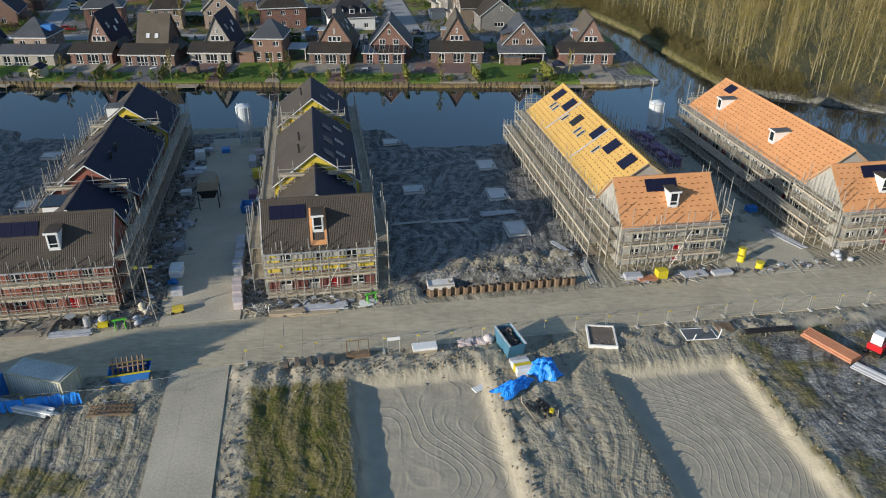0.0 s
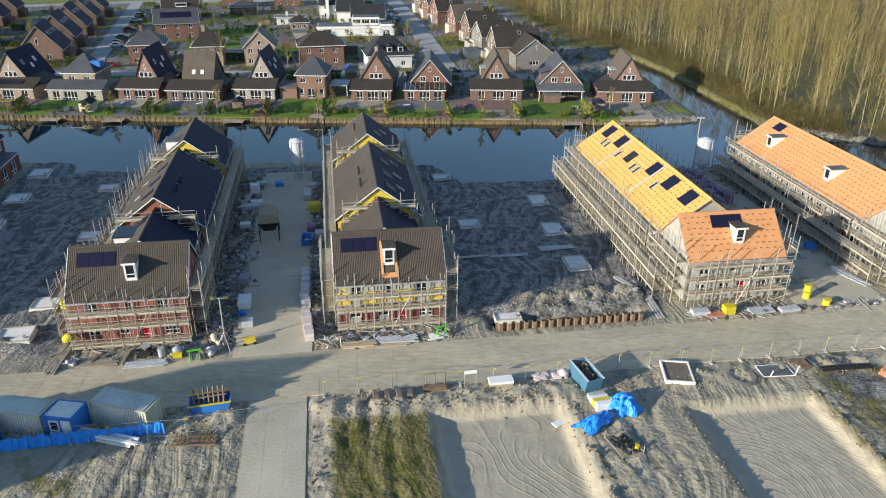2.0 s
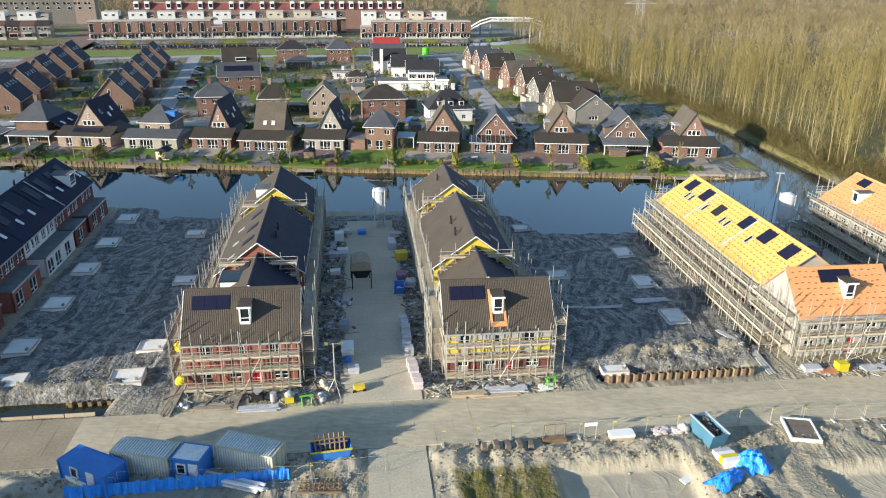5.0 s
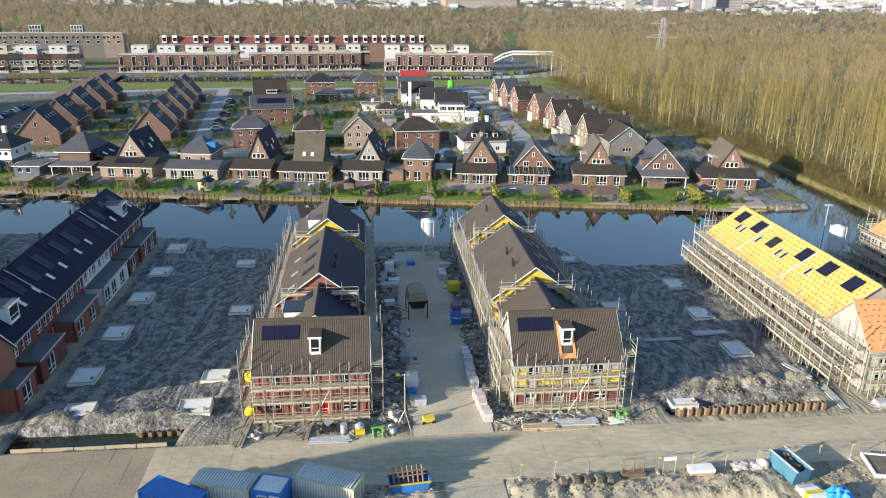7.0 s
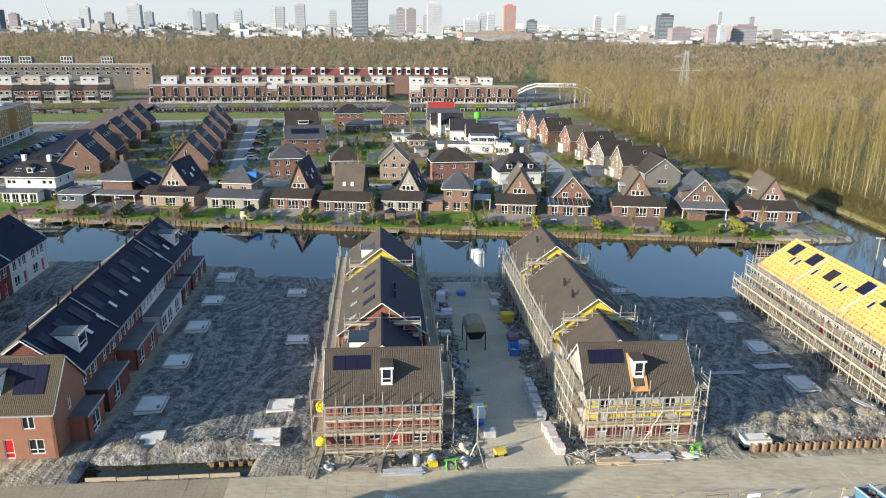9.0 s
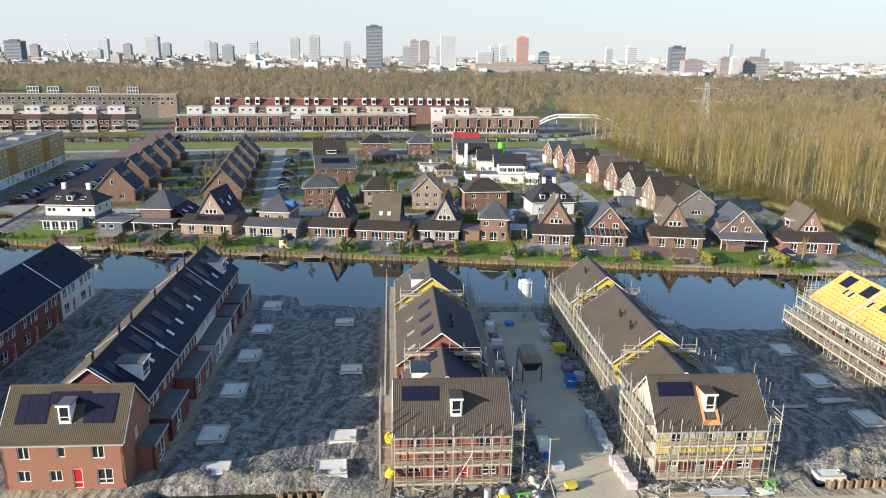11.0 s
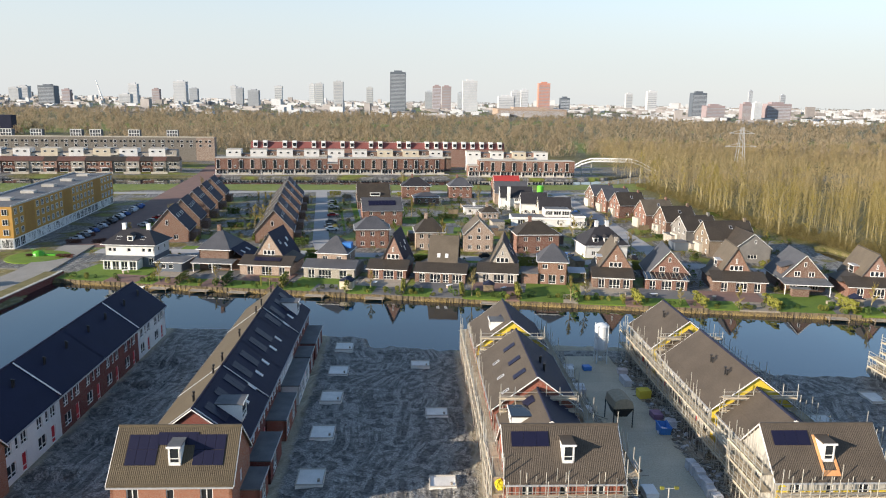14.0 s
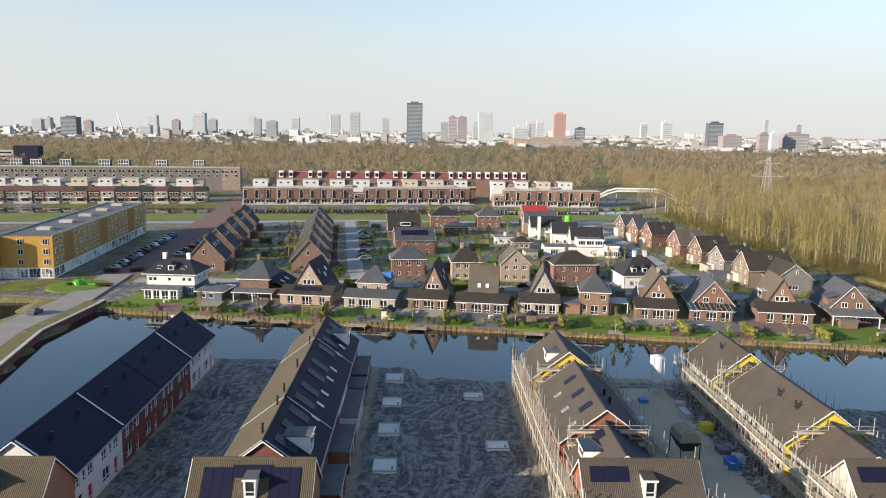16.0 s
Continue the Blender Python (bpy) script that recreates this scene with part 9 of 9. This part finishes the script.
# loose rubble and clods over the whole site
rub, dk = Mesh(), Mesh()
for k in range(4600):
    z = R7.random()
    if 0.72 <= z < 0.84 and R7.random() < 0.6:
        continue
    if z < 0.34:
        u, v = R7.uniform(-60, 55), R7.gauss(59.8, 1.2)
    elif z < 0.5:
        u, v = R7.uniform(-60, -41) if R7.random() < 0.45 else R7.uniform(12, 31), R7.gauss(76.8, 1.3)
    elif z < 0.72:
        u, v = R7.choice((R7.uniform(-61, -39), R7.uniform(7, 32), R7.uniform(-91, -77))), R7.uniform(78, 125)
    elif z < 0.84:
        u, v = R7.choice((R7.gauss(-22, 1.2), R7.gauss(-9, 1.0))), R7.uniform(70, 127)
    else:
        u, v = R7.choice((R7.uniform(-48, -18), R7.uniform(-9, 0), R7.uniform(14, 26), R7.uniform(40, 70))), R7.uniform(38, 59)
    p = W(u, v)
    g = ground_z(p.x, p.y)
    if -9 < u < 0.5 and v < 58 and R7.random() < 0.8:
        continue
    if g < -0.95 and z > 0.5:
        continue
    q = (0.04 + 0.13 * R7.random() ** 3) * (1.25 if 0.34 <= z < 0.5 else 1)
    (dk if 0.5 <= z < 0.72 else rub).blob((p.x, p.y, g + q * 0.25), q, R7, 5, 3, 0.7, 0.35)
for k in range(1500):
    # crumbling crests of the banks round the pits
    if k % 3:
        u, v = R7.choice((R7.uniform(-9, 13), R7.uniform(14, 48), R7.uniform(-48, -18))), R7.gauss(59.3, 0.8)
    else:
        u, v = R7.choice((R7.gauss(14.4, 0.35), R7.gauss(39.9, 0.25), R7.gauss(25.6, 0.3), R7.gauss(-10.0, 0.5))), R7.uniform(38, 57)
    p = W(u, v)
    q = 0.05 + 0.14 * R7.random() ** 3
    rub.blob((p.x, p.y, ground_z(p.x, p.y) + q * 0.3), q, R7, 5, 3, 0.75, 0.35)
M["clod"] = mat("earth_clod", (0.29, 0.25, 0.178), (0.19, 0.163, 0.115), 1.0, 0.95, island=0.25)
M["dark_clod"] = mat("dark_clod", (0.15, 0.138, 0.12), (0.09, 0.082, 0.07), 1.0, 0.95, island=0.3)
for name, me, mm in (("clods", rub, "clod"), ("dark_clods", dk, "dark_clod")):
    solid(name, me, M[mm], "loose lumps of earth and rubble over the site", "rubble", kind="stuff")

# scattered debris beside the lane and before the houses
for name, mm, n, words in (("offcut_debris", "wood", 520, "loose timber offcuts and boards lying about"), ("wrapping_debris", "foil", 250, "scraps of foil and white packaging lying about"), ("metal_debris", "steel", 900, "loose grey metal parts and tubes lying about"), ("dark_debris", "counterweight", 260, "dark rubbish and tools lying about")):
    me = Mesh()
    for k in range(n):
        z = R7.random()
        if z < 0.42:
            u, v = -21.4 + R7.gauss(0, 1.1), R7.uniform(71, 126)
        elif z < 0.7:
            u, v = -9.3 + R7.gauss(0, 0.9), R7.uniform(71, 126)
        elif z < 0.86:
            if k % 3 == 0:
                continue
            u, v = R7.choice((R7.uniform(-38, -21), R7.uniform(-9, 6))), R7.uniform(70.6, 73.0)
        elif z < 0.93:
            u, v = R7.uniform(48, 62), R7.choice((R7.uniform(96, 122), R7.uniform(70.5, 72)))
        else:
            u, v = R7.uniform(34, 47), R7.uniform(70.4, 72.6)
        p = W(u, v)
        g = ground_z(p.x, p.y) + 0.02
        a = R7.uniform(0, math.pi)
        l, w, h = (R7.uniform(0.6, 2.6), R7.uniform(0.08, 0.25), R7.uniform(0.04, 0.2)) if mm == "wood" else (R7.uniform(0.7, 3.2), R7.uniform(0.05, 0.08), R7.uniform(0.05, 0.09)) if mm == "steel" else (R7.uniform(0.3, 0.9), R7.uniform(0.15, 0.5), R7.uniform(0.04, 0.25)) if mm == "foil" else (R7.uniform(0.2, 0.7), R7.uniform(0.15, 0.5), R7.uniform(0.06, 0.4))
        c, s = math.cos(a), math.sin(a)
        me.hexa([Vector((p.x + x * c - y * s, p.y + x * s + y * c, g + q + (0.12 * x / l if mm == "steel" else 0))) for q in (0.0, h) for x, y in ((-l / 2, -w / 2), (l / 2, -w / 2), (l / 2, w / 2), (-l / 2, w / 2))])
    solid(name, me, M[mm], words, "debris", kind="stuff")

# house whose long shadow lies over the road, beyond the picture's edge
gable_house("corner_house", "tall brick corner house south of the site road", "house", site(-85.0, 38.65, 0, -90), 7.0, 12.6, 13.7, 18.7, "red_brick", ("tile_brown", "tile_brown"), None, FRONT, "white", (0, 0), 0.35, "new houses")

# ---- gardens across the water ----
R8 = random.Random(88)


def leafy(n, seed, rx, ry, rz, size=0.16, box=False):
    """Many small leaves through a rounded or boxy body standing on z = 0."""
    rng = random.Random(seed)
    me = Mesh()
    for _ in range(n):
        if box:
            p = Vector((rng.uniform(-rx, rx), rng.uniform(-ry, ry), rng.uniform(0, rz)))
            k = rng.randrange(3)
            if k == 0:
                p.z = rz * rng.uniform(0.88, 1.04)
            elif k == 1:
                p.y = ry * rng.choice((-1, 1)) * rng.uniform(0.85, 1.08)
        else:
            d = Vector((rng.gauss(0, 1), rng.gauss(0, 1), rng.gauss(0.2, 1))).normalized() * rng.uniform(0.6, 1.0) ** 0.5
            p = Vector((d.x * rx, d.y * ry, rz * (0.52 + 0.5 * d.z)))
        a = Vector((rng.gauss(0, 1), rng.gauss(0, 1), rng.gauss(0, 1))).normalized() * size * rng.uniform(0.6, 1.3)
        b = a.orthogonal().normalized() * size * 0.7
        me.face(p - a, p + b, p + a, p - b)
    return me


SHRUBS = [leafy(230, 5 + k, 0.9, 0.9, 1.5 + 0.3 * k).data("foliage", M["leaf" if k % 2 else "hedge"]) for k in range(4)]
HEDGE = {m: leafy(420, 3, 1.0, 0.45, 1.6, 0.17, True).data("foliage", M[m]) for m in ("leaf", "hedge", "russet")}
SMALL = []
for k in range(4):
    tr, cr = bare_tree(90 + k, 5.0 + k * 0.6, 1.3, 260, 0.2, 0.3, 0.10, 0.05, 0.8)
    SMALL.append((tr, cr.data("crown", M["bud" if k % 2 else "twig"])))


def shrub(x, y, s=1.0, label="small evergreen garden shrub", z=0.0):
    if not clear_of_streets(x, y):
        return
    tagged(part("shrub", R8.choice(SHRUBS), None, None, "", pose(x, y, z, 0, 0, R8.uniform(0, 360)) @ Matrix.Scale(s, 4)), label, "shrub", "garden shrubs")


def hedge(x0, y0, x1, y1, m="leaf", high=1.0, z=0.0, label="clipped evergreen garden hedge"):
    if not all(clear_of_streets(x0 + (x1 - x0) * f, y0 + (y1 - y0) * f) for f in (0, 0.5, 1)):
        return
    d = Vector((x1 - x0, y1 - y0))
    q = pose((x0 + x1) / 2, (y0 + y1) / 2, z, 0, 0, math.degrees(math.atan2(d.y, d.x))) @ Matrix.Diagonal((d.length / 2, 1, high, 1))
    tagged(part("hedge", HEDGE[m], None, None, "", q), label, "hedge", "garden hedges")


BANK = [(-163, 155.5), (-126, 154.9), (-85, 156.4), (-46.5, 157.7), (-8.6, 159), (34, 160.6), (47, 164)]


def bank_y(x):
    return float(np.interp(x, [p[0] for p in BANK], [p[1] for p in BANK]))


PLOTS = [-163, -142.5, -132, -120.5, -106.5, -91, -77.8, -64, -51, -38, -24, -10, 5.5, 21.5, 36]
for i, (a, b) in enumerate(zip(PLOTS, PLOTS[1:])):
    ya, yb = bank_y(a), bank_y(b)
    deep = 7.0
    g = thing("garden", "waterside garden plot with lawn and paving", "garden", kind="structure")
    lawn_part = R8.choice((0.45, 0.6, 0.75))
    m_ = a + (b - a) * lawn_part
    ym = ya + (yb - ya) * lawn_part
    for x0, x1, y0, y1, mat_, name in ((a, m_, ya, ym, "lawn", "lawn"), (m_, b, ym, yb, R8.choice(("paver", "wood", "asphalt")), "terrace")):
        part(name, Mesh().hexa([Vector(p) for p in ((x0, y0 + 0.25, -1.6), (x1, y1 + 0.25, -1.6), (x1, y1 + deep, -1.6), (x0, y0 + deep, -1.6), (x0, y0 + 0.25, 0.02), (x1, y1 + 0.25, 0.02), (x1, y1 + deep, 0.16), (x0, y0 + deep, 0.16))]), M[mat_], g)
    part("patio", Mesh().hexa([Vector(p) for p in ((a + 1, ya + deep, -0.4), (b - 1, yb + deep, -0.4), (b - 1, yb + deep + 9, -0.4), (a + 1, ya + deep + 9, -0.4), (a + 1, ya + deep, 0.14), (b - 1, yb + deep, 0.14), (b - 1, yb + deep + 9, 0.14), (a + 1, ya + deep + 9, 0.14))]), M[("lawn", "paver", "asphalt", "wood")[i * 7 % 4]], g)
    e = thing("bank_edging", "weathered timber boards edging the bank above the water", "edging", pose(a, ya, 0, 0, 0, math.degrees(math.atan2(yb - ya, b - a))), "timber bank edges")
    n = math.hypot(b - a, yb - ya)
    tall = R8.choice((-0.4, -0.2, 0.0, 0.15))
    k = 0
    while k * 1.3 < n - 0.2:
        part("board", cached(("bank", round(tall, 2)), lambda: Mesh().box(0.01, 1.29, -0.08, 0.0, -1.8, -0.45).box(0.01, 1.29, -0.05, 0.03, -0.44, tall).box(-0.08, 0.08, -0.22, -0.085, -1.8, tall + 0.1).data("board", M["bank_edge"])), None, e, "", pose(k * 1.3, R8.uniform(-.03, .03), R8.uniform(-.04, .04)))
        k += 1
    hm = R8.choice(("leaf", "hedge"))
    if i not in (0, 1):
        hedge(a, ya + 0.8, a - 1.2, ya + 8.5, "hedge" if i % 3 else hm, R8.uniform(1.0, 1.6))
    for _ in range(R8.randint(7, 11)):
        x = R8.uniform(a + 1, b - 1)
        shrub(x, bank_y(x) + R8.uniform(0.6, 4.5), R8.uniform(0.35, 0.8))
    if R8.random() < 0.8:
        x = R8.uniform(a + 1.5, b - 1.5)
        tree(x, bank_y(x) + R8.uniform(1.2, 4.5), R8.choice(SMALL), R8.uniform(0.6, 1.0), R8.uniform(0, 360), "small bare garden tree by the water", "garden trees", 0.05)
    if R8.random() < 0.6:
        x = R8.uniform(a + 2.5, b - 2.5)
        jt = thing("jetty", "low timber jetty over the water", "jetty", pose(x, bank_y(x), 0, 0, 0, 2), "jetties")
        for q in range(8):
            part("plank", cached("jplank", lambda: Mesh().box(-2.2, 2.2, 0, 0.26, -0.5, -0.42).data("plank", M["wood"])), None, jt, "", pose(0, -2.4 + q * 0.3, 0))
        for q in (-2.0, 2.0):
            part("pile", Mesh().tube((q, -2.3, -2.2), (q, -2.3, 0.1), 0.1, 6), M["bank_wood"], jt)
    if R8.random() < 0.75:
        x = R8.uniform(a + 2, b - 2)
        st = thing("garden_furniture", "pale garden table set on the terrace", "furniture", pose(x, bank_y(x) + deep + 1.4, 0.15, 0, 0, R8.uniform(0, 90)), "garden furniture")
        part("table_top", Mesh().box(-0.8, 0.8, -0.4, 0.4, 0.68, 0.74), M[R8.choice(("wood", "white"))], st)
        for q in (-0.7, 0.7):
            part("leg", Mesh().box(q - 0.05, q + 0.05, -0.3, 0.3, 0, 0.68), M["wood"], st)
    reed = Mesh()
    for _ in range(260):
        x = R8.uniform(a, b) if R8.random() < 0.5 else R8.gauss((a + b) / 2, 2.0)
        y = bank_y(x) - R8.uniform(0.15, 0.7)
        h = R8.uniform(0.4, 1.2)
        s = R8.uniform(-0.2, 0.2)
        reed.face((x - 0.03, y, -1.05), (x + 0.03, y, -1.05), (x + s, y + R8.uniform(-.15, .15), -1.0 + h))
    solid("reeds", reed, M["reed"], "dry yellow reeds along the bank", "reeds", kind="stuff")
for x, y, w, d, h, mm, words in ((-91.7, 158.0, 3.0, 2.6, 2.0, "cream", "small cream garden shed with a dark roof"), (-58.5, 161.8, 2.4, 2.0, 1.9, "bank_wood", "small brown timber shed"), (24.0, 165.5, 2.6, 2.2, 2.0, "wood", "grey timber garden shed")):
    sh = thing("garden_shed", words, "shed", pose(x, y + 1.2, 0.05, 0, 0, T), "garden sheds")
    part("body", Mesh().box(-w / 2, w / 2, 0, d, -0.2, h), M[mm], sh)
    part("roof", Mesh().prism([(-w / 2 - 0.2, h), (w / 2 + 0.2, h), (0, h + 0.8)], -0.2, d + 0.2), M["tile_dark"], sh)
pg = thing("pergola", "pale timber pergola over a seat by the water", "pergola", pose(-109.5, 158.6, 0.05, 0, 0, 4), "pergolas")
for q in (-2.6, 2.6):
    part("post", Mesh().box(q - 0.12, q + 0.12, -0.12, 0.12, 0, 2.2), M["hedge"], pg)
part("beam", Mesh().box(-2.9, 2.9, -0.3, 0.5, 2.2, 2.5), M["hedge"], pg)
boat = thing("rowing_boat", "small white rowing boat moored at the bank", "boat", pose(-141.5, 154.6, -1.0, 0, 0, 5), "boats")
part("hull", Mesh().hexa([Vector(p) for p in ((-1.5, -0.4, 0), (1.5, -0.4, 0), (1.5, 0.4, 0), (-1.5, 0.4, 0), (-1.8, -0.7, 0.5), (2.1, -0.5, 0.6), (2.1, 0.5, 0.6), (-1.8, 0.7, 0.5))]), M["white"], boat)
part("inside", Mesh().box(-1.5, 1.6, -0.4, 0.4, 0.56, 0.6), M["wood"], boat)


# hedges, shrubs, trees and parked cars of the estate
def car(x, y, turn, paint, label, z=0.14):
    ob = thing("car", label, "car", pose(x, y, z, 0, 0, turn), "parked cars")
    part("body", cached(("carb", paint.name), lambda: Mesh().prism([(-2.1, 0.3), (2.1, 0.3), (2.15, 0.75), (1.1, 0.92), (-1.9, 0.98), (-2.15, 0.7)], -0.85, 0.85).prism([(-1.5, 0.95), (0.9, 0.9), (0.35, 1.44), (-1.15, 1.46)], -0.70, 0.70).data("body", paint)), None, ob)
    part("glasshouse", cached("carw", lambda: Mesh().prism([(-1.36, 1.0), (0.72, 0.97), (0.28, 1.38), (-1.1, 1.39)], -0.72, 0.72).data("glasshouse", M["glass"])), None, ob)
    for wx in (-1.35, 1.35):
        for wy in (-0.77, 0.77):
            part("wheel", cached("carwheel", lambda: Mesh().tube((0, -0.11, 0.32), (0, 0.11, 0.32), 0.32, 9).data("wheel", M["black"])), None, ob, "", pose(wx, wy, 0))


CAR_WORDS = ("silver", "black", "white", "dark blue", "red", "grey")


def any_car(x, y, turn, z=0.14):
    k = R8.choice((0, 0, 1, 1, 2, 3, 4, 5, 5))
    car(x, y, turn + R8.uniform(-3, 3), CAR_MATS[k], "%s parked car on the estate street" % CAR_WORDS[k], z)


for k in range(17):
    f = k / 16
    any_car(-187 - 17.5 * f + (k % 2) * 0.6, 200 + 66 * f, 105 + 60)
for k in range(5):
    any_car(-180 - 6 * k / 4, 226 + 30 * k / 4, 165)
for x, y, t in ((-22, 214, 100), (-20.5, 208, 100), (-25.5, 222, 100), (-28, 262, 102), (-36, 300, 104), (-34, 291, 104), (-47, 330, 20), (-43, 330, 20), (-51, 329, 20), (22, 196, 30), (28, 190, 30), (-39, 207, 60), (-10, 205, 8), (-120.8, 247, 20), (-124.6, 262, 20), (-130.2, 281, 20), (-106, 205, 10), (-116.6, 233, 20),
                (-62, 201, 5), (4.5, 186, 20), (34, 185, 30), (-133.6, 293, 20), (-118.6, 238, 20)):
    any_car(x, y, t)
car(-172.5, 146, 100, CAR_MATS[5], "dark grey car on the quay road", 0.33)
for k in range(30):
    x = R8.uniform(-165, 20)
    y = R8.uniform(192, 335)
    hedge(x, y, x + R8.uniform(3, 9) * math.cos(radians(15)), y + R8.uniform(3, 9) * math.sin(radians(15)) * 0.6, R8.choice(("leaf", "leaf", "hedge")), R8.uniform(0.7, 1.2), 0.0, "clipped hedge between estate gardens")
for k in range(20):
    x = R8.uniform(-160, 10)
    hedge(x, row_y(x) + R8.uniform(17, 20), x + 6, row_y(x) + R8.uniform(17, 20), R8.choice(("leaf", "hedge")), R8.uniform(0.8, 1.4), 0.0, "clipped hedge behind the waterfront houses")
for k in range(40):
    x, y = R8.uniform(-165, 25), R8.uniform(184, 335)
    shrub(x, y, R8.uniform(0.6, 1.6), "rounded garden shrub in the estate")
for k in range(30):
    x, y = R8.uniform(-200, 20), R8.uniform(183, 370)
    if clear_of_streets(x, y, 1.5):
        tree(x, y, R8.choice(SMALL), R8.uniform(0.8, 1.5), R8.uniform(0, 360), "small bare street tree in the estate", "street trees", 0.0)
for k in range(16):
    tree(-136 + R8.uniform(-6, 6) - (y0_ := R8.uniform(0, 70)) * 0.28, 222 + y0_, R8.choice(SMALL), R8.uniform(0.7, 1.2), R8.uniform(0, 360), "bare garden tree between the terraces", "street trees", 0.0)
for k in range(22):
    x = -160 + k * 7.6
    hedge(x, row_y(x) + 21.5, x + 6.2, row_y(x) + 21.8, "leaf" if k % 3 else "hedge", R8.uniform(0.6, 1.1), 0.0, "low hedge along the estate street")
for x0, y0, x1, y1 in ((-184.5, 174.1, -182.0, 177.7), (-177.0, 175.8, -172.6, 176.8), (-187.2, 194.8, -183.3, 196.6), (-190.2, 204.4, -185.8, 207.4), (-179.6, 196.5, -177.3, 199.8)):
    solid("russet_hedge", HEDGE["russet"], None, "low clipped russet-brown hedge by the roundabout lawn", "hedge", pose((x0 + x1) / 2, (y0 + y1) / 2, 0.1, 0, 0, math.degrees(math.atan2(y1 - y0, x1 - x0))) @ Matrix.Diagonal((math.hypot(x1 - x0, y1 - y0) / 2, 1.6, 0.6, 1)), "russet hedges")
# lawns in the estate
for x, y, w, d, t in ((-140, 198, 22, 5, 8), (-113.5, 262, 5.5, 74, 17), (-121, 262, 0.8, 60, 17), (-90, 262, 22, 14, 15), (-84, 240, 24, 14, 15), (-62, 236, 22, 12, 15), (-30, 226, 12, 8, 15), (-95, 195, 40, 4, 8), (-50, 197, 40, 4, 3), (-180, 232, 8, 60, 16), (-178, 195, 14, 12, 15)):
    solid("lawn", Mesh().box(-w / 2, w / 2, -d / 2, d / 2, -0.3, 0.07), M["lawn"], "green mown lawn between the houses", "lawn", pose(x, y, 0, 0, 0, t), kind="structure")
# fences between gardens
for k in range(24):
    x, y = R8.uniform(-160, 10), R8.uniform(190, 320)
    t = 15 + 90 * (k % 2)
    if not clear_of_streets(x, y, 4.0):
        continue
    f = thing("garden_fence", "brown timber garden fence panel run", "fence", pose(x, y, 0, 0, 0, t), "garden fences")
    for q in range(2):
        part("panel", cached("gfence", lambda: Mesh().box(0.05, 1.85, -0.03, 0.03, 0.05, 1.8).box(-0.06, 0.05, -0.06, 0.06, 0, 1.9).data("panel", M["bank_wood"])), None, f, "", pose(q * 1.9, 0, 0))
# sheds and garages behind the houses
for k in range(26):
    x, y = R8.uniform(-150, 5), R8.choice((R8.uniform(190, 195), R8.uniform(222, 240), R8.uniform(250, 300)))
    w, d = R8.uniform(2.5, 5.5), R8.uniform(2.5, 6)
    if not clear_of_streets(x, y, 4.0):
        continue
    sh = thing("garage", "low flat-roofed outbuilding behind the houses", "outbuilding", pose(x, y, 0, 0, 0, 15), "outbuildings")
    part("body", Mesh().box(-w / 2, w / 2, -d / 2, d / 2, -0.2, 2.5), M[R8.choice(("brown_brick", "bank_wood", "grey_brick", "tower_dark"))], sh)
    part("flat_roof", Mesh().box(-w / 2 - 0.15, w / 2 + 0.15, -d / 2 - 0.15, d / 2 + 0.15, 2.504, 2.65), M["bitumen"], sh)

# low planting of the estate's gardens, too dense to count
planting, dry = Slivers(21), Slivers(22)
for k in range(900):
    x, y = R8.uniform(-175, 34), R8.uniform(176, 318)
    if y > 372 + 0.26 * x or inside(x, y, FOREST) or not clear_of_streets(x, y, 1.2):
        continue
    (planting if R8.random() < 0.4 else dry).tree(x, y, R8.uniform(0.7, 2.2), R8.uniform(0.5, 1.4), 46, 0.09, 0.35, 0.0, 0.0, 0.9)
for k in range(70):
    # clipped hedge lines between gardens
    x, y = R8.uniform(-170, 25), R8.uniform(176, 310)
    if inside(x, y, FOREST):
        continue
    a = radians(R8.choice((17, 107)) + R8.uniform(-4, 4))
    for q in range(9):
        if not clear_of_streets(x + q * 0.8 * math.cos(a), y + q * 0.8 * math.sin(a)):
            continue
        planting.tree(x + q * 0.8 * math.cos(a), y + q * 0.8 * math.sin(a), 1.5, 0.6, 34, 0.09, 0.25, 0.0, 0.0, 0.9)
for name, sl, mm, words in (("garden_planting", planting, "leaf_clump", "green shrubs and clipped hedges between the estate's houses"), ("bare_planting", dry, "under", "bare brownish shrubs between the estate's houses")):
    tagged(part(name, sl.data(name, M[mm]), None), words, "shrubs", kind="stuff")
